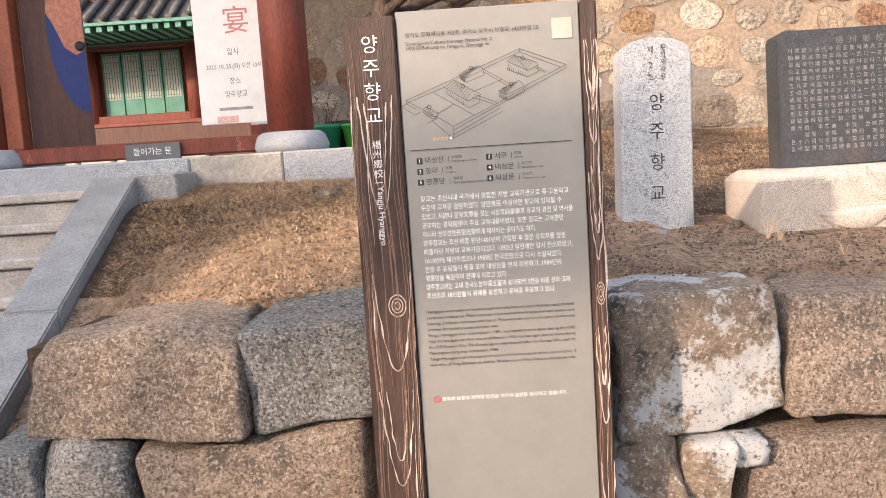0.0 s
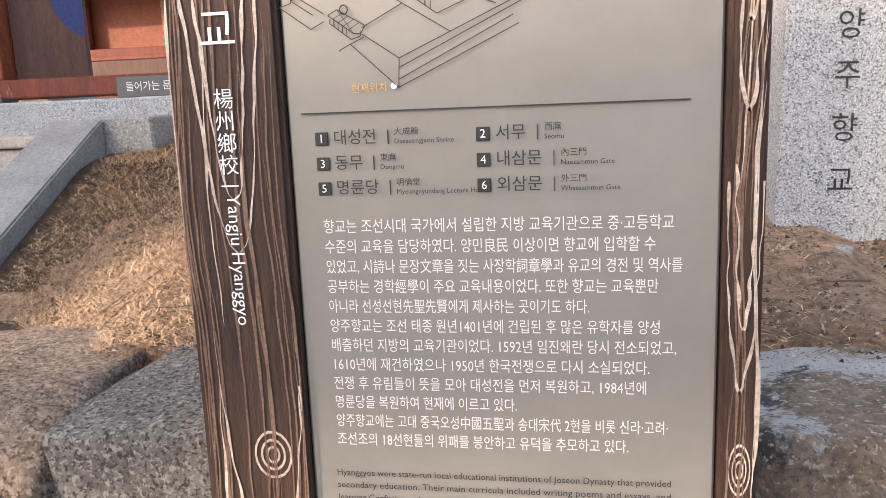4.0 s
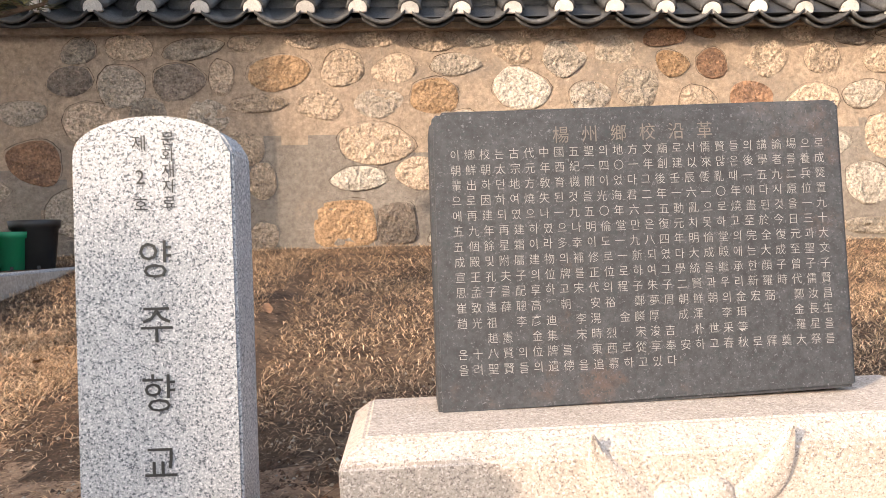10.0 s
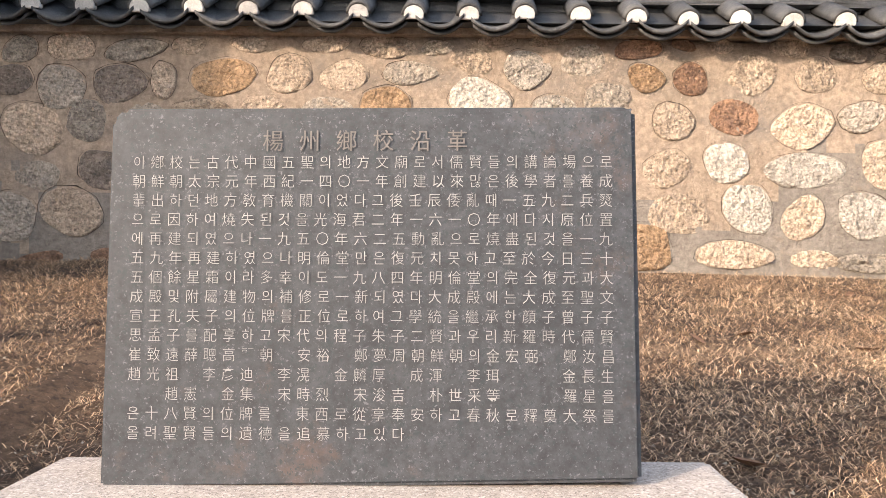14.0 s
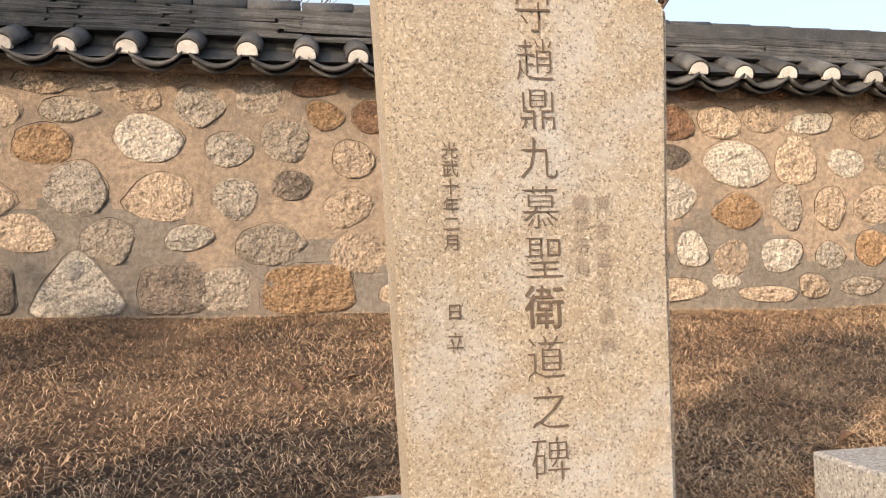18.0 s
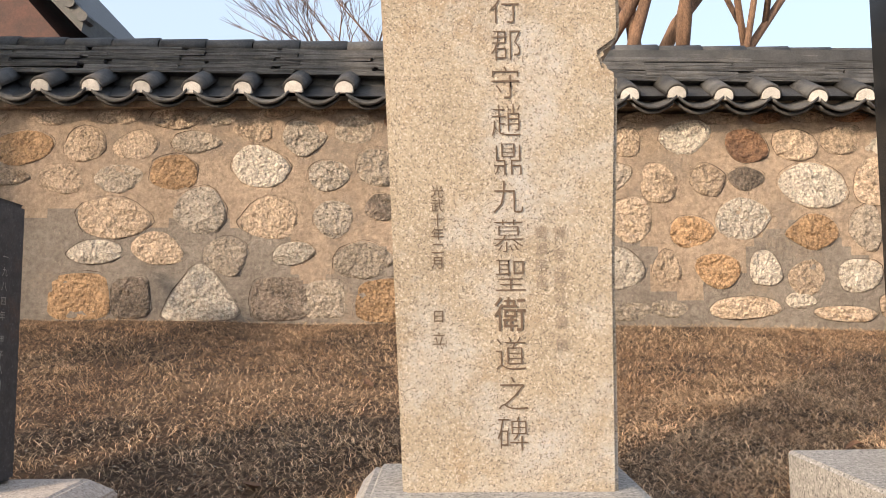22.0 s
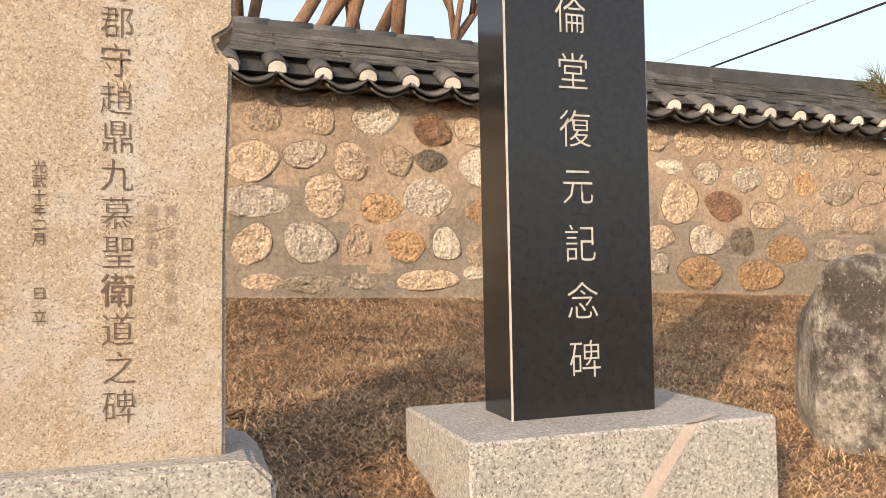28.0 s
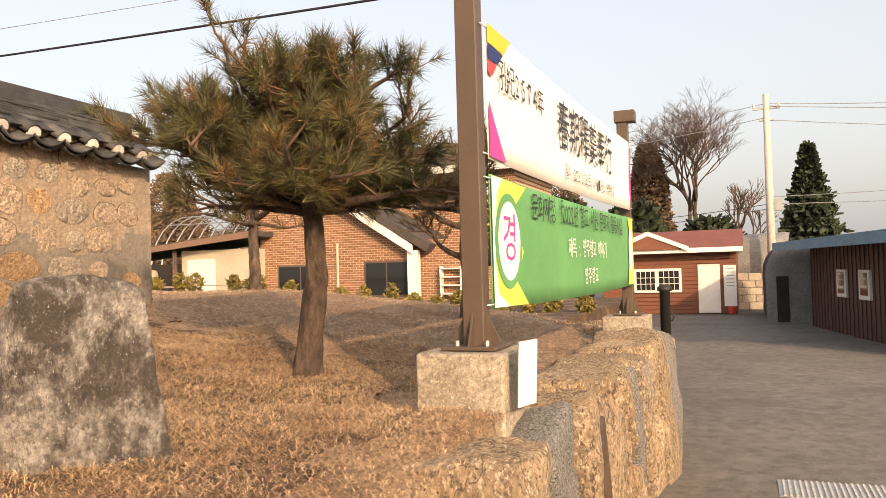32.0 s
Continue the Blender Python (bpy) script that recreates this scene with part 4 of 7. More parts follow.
for n in range(1, 11):
    z = 1.74 - 0.17 * n
    part("tread", box(-4.6, -2.05, 5.095 - 0.30 * n, 5.45 - 0.30 * n, z - 0.055, z, 0.010), M["granite_step"], steps)
    part("riser", box(-4.6, -2.05, 5.125 - 0.30 * n, 5.43 - 0.30 * n, z - 0.35, z - 0.062, 0.006), M["granite_step"], steps)
cheek = thing("stair_cheek", "sloping grey granite slabs beside the steps", "stair cheek", kind="structure")
_sl = 0.565
for a, b, mt in ((4.70, 3.62, "granite_cheek"), (3.61, 2.5, "granite_cheek"), (2.49, 1.9, "granite_step")):
    za, zb = 1.63 - _sl * (4.68 - a), 1.63 - _sl * (4.68 - b)
    part("slab", prism([(b, zb - 0.22), (b, zb), (a, za), (a, za - 0.22)], -2.05, -1.78, "x", bevel=0.008), M[mt], cheek)
    part("side_slab", prism([(b, min(0.0, zb - 0.5)), (b, zb - 0.225), (a, za - 0.225), (a, za - 1.2)], -2.03, -1.795, "x"), M["granite_grey"], cheek)
part("top_slab", box(-2.05, -1.55, 4.71, 5.1, 1.25, 1.645, 0.01), M["granite_grey"], cheek)

# ---- boulder retaining wall under the lawn ----
retaining = thing("retaining_wall", "retaining wall of large rough brown and grey boulders", "retaining wall", kind="structure")
_rocks = [  # x0, x1, z0, z1, front y, material, seed
    (-1.40, -0.64, 0.75, 1.12, 2.60, "rock_brown", 1), (-0.64, -0.04, 0.73, 1.13, 2.61, "rock_grey", 2), (-0.04, 0.56, 0.66, 1.11, 2.64, "rock_brown", 3),
    (0.55, 1.20, 0.63, 1.13, 2.61, "rock_lime", 4), (1.21, 1.98, 0.63, 1.11, 2.64, "rock_brown", 5), (2.0, 2.7, 0.55, 1.08, 2.64, "rock_grey", 6),
    (2.72, 3.5, 0.55, 1.08, 2.62, "rock_brown", 7), (3.52, 4.2, 0.55, 1.08, 2.6, "rock_lime", 8), (4.22, 5.0, 0.52, 1.08, 2.6, "rock_grey", 9)]
for x0, x1, z0, z1, y, mt, sd in _rocks:
    part("boulder", rock((x1 - x0) * 0.965, 0.66, (z1 - z0) * 0.965, sd, 44, 0.020), M[mt], retaining, m=pose((x0 + x1) / 2, y + 0.31, (z0 + z1) / 2 - 0.01, 0, (sd * 37 % 5) - 2, (sd * 53 % 5) - 2), smooth=True)
_low = [(-1.62, -1.36, 0.1, 0.72, "rock_grey", 20), (-1.36, -1.05, 0.1, 0.745, "rock_grey", 21), (-1.03, -0.2, 0.05, 0.745, "rock_brown", 22), (-0.2, 0.56, 0.05, 0.65, "rock_brown", 23), (0.57, 0.80, 0.15, 0.63, "rock_lime", 24),
        (0.81, 0.96, 0.30, 0.61, "rock_lime", 25), (0.98, 2.0, 0.04, 0.62, "rock_brown", 26), (2.0, 3.0, 0.0, 0.54, "rock_brown", 27), (3.0, 4.0, 0.0, 0.54, "rock_grey", 28), (4.0, 5.0, 0.0, 0.52, "rock_brown", 29)]
for x0, x1, z0, z1, mt, sd in _low:
    part("boulder", rock((x1 - x0) * 0.97, 0.66, (z1 - z0) * 0.975, sd, 34, 0.020), M[mt], retaining, m=pose((x0 + x1) / 2, 2.56 + 0.31, (z0 + z1) / 2), smooth=True)
part("pebble", boulder(0.13, 0.14, 0.09, 41, 4), M["rock_lime"], retaining, m=pose(1.02, 2.62, 0.57), smooth=True)
rf = random.Random(17)
x = 5.0
for i in range(16):
    w = rf.uniform(0.36, 0.60)
    top = 1.06 + 0.03 * min(x - 5.0, 5.0) + 0.07 * math.exp(-((x - 6.9) / 0.8) ** 2) + rf.uniform(-0.05, 0.05)
    y = 2.42 + rf.uniform(-0.04, 0.05)
    mt = M["rock_grey" if i in (4, 9, 13) else "rock_ochre"]
    if x + w > 11.9:
        break
    if i % 3 == 2:
        part("boulder", rock(w * 1.04, 0.66, 0.58, 50 + i, 22, 0.022), mt, retaining, m=pose(x + w / 2, y + 0.31, top - 0.28, 0, 0, rf.uniform(-6, 6)), smooth=True)
        part("boulder", rock(w * 1.10, 0.66, 0.80, 70 + i, 22, 0.022), M["rock_ochre"], retaining, m=pose(x + w / 2 + 0.03, y + 0.27, top - 0.95, 0, 0, rf.uniform(-6, 6)), smooth=True)
    else:
        part("boulder", rock(w * 1.04, 0.66, 1.30, 50 + i, 26, 0.022), mt, retaining, m=pose(x + w / 2, y + 0.31, top - 0.63, 0, 0, rf.uniform(-8, 8)), smooth=True)
    x += w
part("drain_pipe", tube([(7.78, 2.43, 0.55), (7.77, 2.44, 0.85), (7.76, 2.46, 1.12)], [0.05, 0.048, 0.05], 10), M["rust"], retaining, "dark rusty pipe set upright between two boulders", smooth=True)
part("earth_fill", box(-1.6, 12.2, 3.0, 6.8, -0.2, 0.98), M["soil"], retaining)
for i in range(5):
    a = 0.3 + i * 0.33
    part("boulder", rock(0.8, 0.7, 1.3, 90 + i, 14, 0.025), M["rock_ochre"], retaining, m=pose(11.75 + 0.9 * math.sin(a), 3.66 - 0.9 * math.cos(a), 0.55, 0, 0, i * 22), smooth=True)
# plain earth under the rest of the lawn
part("earth_fill", box(12.2, 24, 4.4, 17, -0.3, 1.05), M["soil"], retaining)
# unseen walls added behind the camera; their heights set where shade falls
for name, x0, x1, h, words in (("wall_across_road_far", -40, -13.3, 10.6, "high plain pale unseen wall added to cast shade"), ("wall_across_road_mid", -13.296, -12.2, 8.0, "plain pale unseen wall added to cast shade"),
                               ("wall_across_road_low", -12.196, -11.0, 6.2, "lower plain pale unseen wall added to cast shade"), ("wall_across_road_side", -10.996, -10.3, 4.7, "low plain unseen wall added to let sun onto the bank"), ("wall_across_road_end", -6.996, -5.0, 4.7, "plain low end of the added unseen shade walls")):
    tagged(obj(name, mesh_of(box(x0, x1, -6.4 if x0 > -30 else -6.06, -6.0, -0.2, h), M["block"])), words, "wall", kind="structure")
# unseen walls with an opening that lets sun onto the boulders
for name, x0, x1, h, words in (("wall_across_road_bay", -10.296, -9.4, 7.4, "taller unseen bay added to cast shade, with a gap for sun"), ("wall_across_road", -9.396, -7.0, 6.5, "pale unseen wall added to cast shade, with a gap for sun")):
    bm = box(x0, x1, -6.1, -6.0, -0.2, 4.75)
    for a, b, lo, hi in ((x0, x1, 5.95, h), (x0, x0 + 0.06, 4.75, 5.95), (x1 - 0.06, x1, 4.75, 5.95)):
        box(a, b, -6.1, -6.0, lo, hi, bm=bm)
    tagged(obj(name, mesh_of(bm, M["block"])), words, "wall", kind="structure")

# ---- name stone ----
def name_stone():
    t = thing("name_stone", "white speckled granite name stone with a rounded top and black lettering", "monument", pose(1.044, 3.70, 1.23, 0, 1.0, 0))
    w, h = 0.325, 0.80
    out = [(-w / 2 - 0.005, -0.12), (w / 2 + 0.005, -0.12), (w / 2, h)]
    out += [(w / 2 * math.cos(a), h + 0.075 * math.sin(a)) for a in [radians(d) for d in range(30, 180, 15)]]
    out += [(-w / 2, h)]
    part("shaft", prism(out, 0.0, 0.17, "y", bevel=0.006), M["granite_white"], t)
    for s, z, k in (("양", 0.576, 0.085), ("주", 0.444, 0.085), ("향", 0.302, 0.085), ("교", 0.158, 0.085)):
        write("character", s, k, M["ink_black"], t, facing(0.0, -0.003, z), sx=0.93)
    for i, s in enumerate("문화재자료"):
        write("character", s, 0.031, M["ink_black"], t, facing(0.032, -0.003, 0.825 - i * 0.0325))
    for s, z in (("제", 0.817), ("2", 0.748), ("호", 0.692)):
        write("character", s, 0.034 if s != "2" else 0.042, M["ink_black"], t, facing(-0.025, -0.003, z))
    return t


name_stone()
tagged(obj("granite_lump", mesh_of(boulder(0.12, 0.10, 0.075, 5, 5), M["granite_grey"], True), None, pose(0.98, 3.57, 1.195)), "small rounded grey granite lump at the foot of the name stone", "stone")
for x, y, s, sd in ((1.37, 3.62, 0.058, 6), (1.33, 3.36, 0.05, 7), (-0.62, 4.55, 0.11, 8), (1.15, 3.45, 0.028, 9), (1.26, 3.55, 0.03, 10), (0.55, 3.42, 0.026, 12)):
    tagged(obj("loose_stone", mesh_of(boulder(s * 1.3, s, s * 0.7, sd, 5), M["rock_brown"], True), None, pose(x, y, lawn_z(x, y) + s * 0.12, 0, 0, sd * 40)), "small pale loose stone lying on the soil", "stone", "loose stones on the bank")


# ---- broad inscribed slab on a carved granite base ----
ROWS = ("이鄕校는古代中國五聖의地方文廟로서儒賢들의講論場으로", "朝鮮朝太宗元年西紀一四〇一年創建以來많은後學者를養成", "輩出하던地方敎育機關이었다그後壬辰倭亂때一五九二兵燹", "으로因하여燒失된것을光海君二年一六一〇年에다시原位置",
        "에再建되였으나一九五〇年六二五動亂으로燒盡된것을一九", "五九年再建하였으나明倫堂만은復元치못하고至於今日三十", "五個餘星霜이라多幸이도一九八四年明倫堂의完全復元과大", "成殿및附屬建物의補修로一新되였다大成殿에는大成至聖文",
        "宣王孔夫子의位牌를正位로하여그學統을繼承한顔子曾子子", "思孟子를配享하고宋代의程子朱子二賢과우리新羅時代儒賢", "崔致遠薛聰高麗朝　安裕　鄭夢周朝鮮朝의金宏弼　鄭汝昌", "趙光祖　李彦迪　李滉　金麟厚　成渾　李珥　　　金長生",
        "　　趙憲　金集　宋時烈　宋浚吉　朴世采等　　　羅星을", "은十八賢의位牌를　東西로從享奉安하고春秋로釋奠大祭를", "올려聖賢들의遺德을追慕하고있다")


def inscribed_slab():
    t = thing("inscribed_slab", "broad dark grey slab covered with carved columns of small characters", "stele", pose(2.065, 3.69, 1.465, -3.0, 0, 0))
    w0, w1, h = 0.445, 0.440, 0.632
    out = [(-w0, -0.005), (w0, 0.016), (w1, h - 0.004), (w1 - 0.012, h), (-w1 + 0.02, h), (-w1, h - 0.02)]
    part("slab", prism(out, 0.0, 0.155, "y", bevel=0.008), M["slab_dark"], t)
    for i, s in enumerate("楊州鄉校沿革"):
        write("heading_character", s, 0.038, M["cut_dim"], t, facing(-0.164 + i * 0.0616, -0.003, 0.572, 0), sx=0.95)
    for i, s in enumerate(ROWS):
        ob = write("text_row", s, 0.0245, M["cut_grey"], t, facing(-0.400, -0.003, 0.537 - i * 0.0320), "LEFT", space=1.72, bold=-0.0003)
        have = max(v.co.x for v in ob.data.vertices)
        ob.matrix_basis = facing(-0.400, -0.003, 0.537 - i * 0.0320) @ Matrix.Diagonal(((0.806 * len(s) - 0.18) / 26 / have, 1, 1, 1))
    for i, s in enumerate("一九八四年甲子八月日立"):
        write("character", s, 0.022, M["cut_grey"], t, pose(w1 + 0.0035, 0.075, 0.50 - i * 0.032 - (0.02 if i > 4 else 0) - (0.02 if i > 8 else 0), 90, 0, 90))
    return t


inscribed_slab()


def slab_base():
    t = thing("carved_plinth", "pale pink granite base with chamfered shoulders and carved leaves", "stone base", pose(2.07, 3.47, 1.145))
    bm = bmesh.new()
    lo, hi, cham = 0.640, 0.60, 0.045
    ring = [(-lo, 0.0), (lo, 0.0), (lo, 0.45), (-lo, 0.45)]
    v0 = [bm.verts.new((x * 0.985, y + 0.01, -0.15)) for x, y in ring]
    v1 = [bm.verts.new((x, y, 0.285)) for x, y in ring]
    v2 = [bm.verts.new((x * 0.93, 0.055 if y == 0 else y - 0.055, 0.325)) for x, y in ring]
    for a, b in ((v0, v1), (v1, v2)):
        for i in range(4):
            bm.faces.new((a[i], a[(i + 1) % 4], b[(i + 1) % 4], b[i]))
    bm.faces.new(v2)
    bm.faces.new(v0[::-1])
    bmesh.ops.bevel(bm, geom=bm.edges[:], offset=0.006, segments=2, affect="EDGES")
    part("block", bm, M["granite_pink"], t)

    def leaf(length, width, mirror):
        bm = bmesh.new()
        n = 12
        rows = []
        for i in range(n + 1):
            u = i / n
            c = Vector((mirror * u * length, 0, 0.10 * (1 - u) ** 1.6 * 1.0 - 0.10 + 0.085 * u * u))
            hw = width * math.sin(math.pi * min(u * 0.93 + 0.05, 1)) ** 0.8
            rows.append([bm.verts.new(c + Vector((0, 0.004, -hw))), bm.verts.new(c + Vector((0, -0.012, -hw * 0.5))), bm.verts.new(c + Vector((0, -0.006, 0))), bm.verts.new(c + Vector((0, -0.013, hw * 0.5))), bm.verts.new(c + Vector((0, 0.004, hw)))])
        for a, b in zip(rows, rows[1:]):
            for k in range(4):
                bm.faces.new((a[k], a[k + 1], b[k + 1], b[k]))
        return bm
    for mirror in (-1, 1):
        part("carved_leaf", leaf(0.33, 0.052, mirror), M["granite_pink"], t, m=pose(mirror * 0.05, -0.002, 0.135), smooth=True)
        part("carved_leaf", leaf(0.22, 0.035, mirror), M["granite_pink"], t, m=pose(mirror * 0.03, -0.002, 0.165, 0, -mirror * 50, 0), smooth=True)
    for x, z, r in ((-0.055, 0.07, 0.032), (0.0, 0.055, 0.034), (0.055, 0.072, 0.032), (0.03, 0.19, 0.04), (-0.035, 0.185, 0.036)):
        part("carved_fruit", boulder(r * 2, 0.035, r * 2, int(r * 1000), 4, 0.02, 0.1), M["granite_pink"], t, m=pose(x, 0.0, z), smooth=True)
    part("carved_stem", box(-0.012, 0.012, -0.014, 0.01, 0.085, 0.16, 0.006), M["granite_pink"], t)
    return t


slab_base()


# ---- old tall stele ----
def old_stele():
    t = thing("old_stele", "tall weathered tan granite stele with carved characters and a chipped edge", "stele", pose(3.59, 3.84, 1.43))
    out = [(-0.221, -0.03), (0.253, -0.03), (0.260, 0.5), (0.276, 0.86), (0.278, 0.935), (0.248, 0.955), (0.240, 0.985), (0.276, 1.01), (0.286, 1.03), (0.286, 1.19), (0.255, 1.29), (0.12, 1.35), (-0.1, 1.36), (-0.21, 1.31), (-0.265, 1.19), (-0.245, 0.7)]
    part("shaft", prism(out, 0.0, 0.17, "y", bevel=0.009), M["granite_old"], t)
    for i, s in enumerate("行郡守趙鼎九慕聖衛道之碑"):
        k = 0.083
        write("character", s, k, M["cut_brown"], t, facing(0.022 + 0.002 * math.sin(i * 2), -0.003, 1.086 - i * 0.0876), sx=0.9, bold=0.0 if s == "衛" else -0.0012)
    for i, s in enumerate("光武十年二月日立"):
        z = 0.685 - i * 0.032 if i < 6 else 0.405 - (i - 6) * 0.05
        write("character", s, 0.031, M["cut_brown"], t, facing(-0.138, -0.003, z - 0.018))
    for c, col in enumerate(("獨損房畓", "齊家莊弘濟房")):
        for i, s in enumerate(col):
            write("character", s, 0.030, M["cut_faint"], t, facing(0.093 + 0.042 * c, -0.003, 0.57 - i * (0.036 if c == 0 else 0.05)))
    b = thing("stele_plinth", "low rough grey granite base of the tall stele", "stone base", pose(3.59, 3.93, 1.22))
    part("block", prism([(-0.36, -0.15), (0.37, -0.15), (0.36, 0.16), (0.31, 0.21), (-0.30, 0.215), (-0.35, 0.165)], -0.17, 0.24, "y", bevel=0.012), M["granite_grey"], b)
    return t


old_stele()


# ---- polished black stele ----
VEIN_FRONT = [(0.15, -0.003, 0.297), (-0.185, -0.003, -0.13), (-0.135, -0.003, -0.13), (0.193, -0.003, 0.297)]
VEIN_TOP = [(0.15, -0.002, 0.303), (0.193, -0.002, 0.303), (0.321, 0.065, 0.303), (0.288, 0.085, 0.303)]
def black_stele():
    t = thing("black_stele", "polished black granite stele with white carved characters", "stele", pose(4.852, 3.945, 1.425))
    part("shaft", box(-0.232, 0.232, 0.0, 0.205, -0.01, 1.72, 0.004), M["black_polished"], t)
    part("edge_line", box(-0.2335, -0.2285, -0.0035, 0.002, 0.0, 1.71), M["cut_pale"], t, "thin pale chamfered edge")
    for i, s in enumerate("明倫堂復元記念碑"):
        write("character", s, 0.118, M["cut_pale"], t, facing(-0.025 + 0.012 * i * 0.3, -0.003, 1.325 - i * 0.1668), sx=0.92, bold=-0.001)
    b = thing("granite_plinth", "rough grey granite block base under the black stele", "stone base", pose(4.87, 3.72, 1.13))
    part("block", box(-0.46, 0.46, 0.0, 0.58, -0.25, 0.30, 0.008), M["granite_grey"], b)
    bm = bmesh.new()
    for quad in (VEIN_FRONT, VEIN_TOP):
        bm.faces.new([bm.verts.new(v) for v in quad])
    part("vein", bm, M["vein"], b, "pale pink quartz vein across the granite")
    return t


black_stele()
_faces = [(Vector((0.04, -1, 0.06)).normalized(), 1.0), (Vector((-1, 0.05, 0.06)).normalized(), 0.97), (Vector((1, 0.0, 0.20)).normalized(), 0.95), (Vector((0, 1, 0)), 1.0), (Vector((0, 0, 1)), 1.0),
          (Vector((-0.55, 0.2, 0.8)).normalized(), 1.13), (Vector((0.42, 0.0, 0.9)).normalized(), 1.16), (Vector((-0.75, -0.65, 0.1)).normalized(), 1.2), (Vector((0, 0, -1)), 1.0)]
tagged(obj("weathered_boulder", mesh_of(rock(0.54, 0.36, 1.02, 131, 44, 0.020, _faces, 20.0), M["rock_moss"], True), None, pose(6.045, 3.995, 1.36, 0, 0, -30)), "upright weathered boulder stained black and white with lichen", "boulder")


# ---- information sign ----
def sign():
    t = thing("information_sign", "tall grey metal information sign between dark timber posts", "sign", pose(0, 2.35, road_z(0)))
    z1 = 1.905
    part("left_post", box(-0.195, -0.046, -0.012, 0.085, -0.1, z1, 0.006, seg=2), M["wood_dark"], t, "broad dark stained timber post")
    part("right_post", box(0.487, 0.534, -0.012, 0.085, -0.1, z1 + 0.01, 0.006, seg=2), M["wood_dark"], t, "narrow dark stained timber post")
    part("panel", box(-0.044, 0.485, 0.0, 0.06, 0.08, z1 + 0.01, 0.003), M["panel"], t, "brushed grey metal panel")
    part("foot", box(-0.25, 0.58, -0.05, 0.14, -0.1, 0.06, 0.01), M["concrete"], t)
    f = lambda x, z: facing(x, -0.0035, z - road_z(0))
    # bleached streaks in the timber
    rng = random.Random(4)
    for side, x0, x1, n in ((0, -0.192, -0.049, 46), (1, 0.490, 0.531, 18)):
        for i in range(n):
            l = rng.uniform(0.25, 0.95)
            x, z = rng.uniform(x0, x1), rng.uniform(0.05, 1.88 - l)
            fat = rng.random() < 0.10
            bm = bmesh.new()
            left, right = [], []
            for k in range(25):
                u = k / 24
                w = (0.0007 + (0.0045 * max(0.0, noise.noise(Vector((u * 4, i, 2.0)))) if fat else 0.0004)) * math.sin(math.pi * u) + 0.0002
                xx = x + 0.013 * noise.noise(Vector(((z + u * l) * 3.2, x * 6, side))) + 0.004 * noise.noise(Vector(((z + u * l) * 14, i, side)))
                xx = min(max(xx, x0), x1)
                left.append(bm.verts.new((xx - w, 0, u * l)))
                right.append(bm.verts.new((xx + w, 0, u * l)))
            for k in range(24):
                bm.faces.new((left[k], right[k], right[k + 1], left[k + 1]))
            part("grain_streak", bm, M["wood_scar"] if fat else M["wood_streak"], t, m=pose(0, -0.0135 - 0.00002 * i, z))
    # bleached flame-shaped grain
    for cx, ztip, hw, hh in ((-0.119, 1.46, 0.05, 0.34), (-0.119, 1.53, 0.032, 0.25), (-0.106, 0.98, 0.058, 0.30), (-0.116, 0.62, 0.05, 0.30), (-0.116, 0.70, 0.03, 0.22), (-0.124, 0.25, 0.05, 0.26),
                             (0.511, 1.62, 0.019, 0.30), (0.511, 1.72, 0.011, 0.2), (0.51, 1.28, 0.021, 0.26), (0.511, 1.36, 0.012, 0.2), (0.511, 0.78, 0.02, 0.28), (0.511, 0.9, 0.011, 0.18), (0.511, 0.4, 0.02, 0.26)):
        bm = bmesh.new()
        for sg in (-1, 1):
            a, b = [], []
            for k in range(31):
                u = k / 30
                xx = cx + sg * hw * u ** 0.45 + 0.004 * noise.noise(Vector((u * 7, ztip * 9, sg)))
                w = 0.0006 + 0.0042 * max(0.0, 0.25 + noise.noise(Vector((u * 6, ztip * 5 + 3, sg * 2.0)))) * (1 - 0.5 * u)
                xx = min(max(xx, -0.190 if cx < 0 else 0.491), -0.051 if cx < 0 else 0.530)
                a.append(bm.verts.new((xx - w, 0, ztip + hh * u)))
                b.append(bm.verts.new((xx + w, 0, ztip + hh * u)))
            for k in range(30):
                bm.faces.new((a[k], b[k], b[k + 1], a[k + 1]))
        part("grain_flame", bm, M["wood_scar"], t, m=pose(0, -0.0142, -road_z(0)))
    for cx, cz in ((-0.095, 1.18 - road_z(0)), (0.512, 1.18 - road_z(0))):
        for r in (0.010, 0.018, 0.027):
            bm = bmesh.new()
            n = 18
            k = 0.5 if cx > 0 else 1.0
            a = [bm.verts.new((cx + k * r * math.cos(6.283 * i / n), 0, cz + 1.3 * r * math.sin(6.283 * i / n))) for i in range(n)]
            b = [bm.verts.new((cx + k * (r - 0.003) * math.cos(6.283 * i / n), 0, cz + 1.3 * (r - 0.003) * math.sin(6.283 * i / n))) for i in range(n)]
            for i in range(n):
                bm.faces.new((a[i], a[(i + 1) % n], b[(i + 1) % n], b[i]))
            part("knot_ring", bm, M["wood_scar"], t, m=pose(0, -0.0135, 0))
    fw = lambda x, z: facing(x, -0.0145, z - road_z(0))
    for s, z in (("양", 1.943), ("주", 1.876), ("향", 1.808), ("교", 1.740)):
        write("character", s, 0.056, M["print_white"], t, fw(-0.123, z))
    for i, s in enumerate("楊州鄉校"):
        write("character", s, 0.0275, M["print_white"], t, fw(-0.122, 1.657 - i * 0.0277))
    write("line_of_text", "| Yangju Hyanggyo", 0.0255, M["print_white"], t, fw(-0.121, 1.552) @ pose(0, 0, 0, 0, 0, -90), "LEFT")
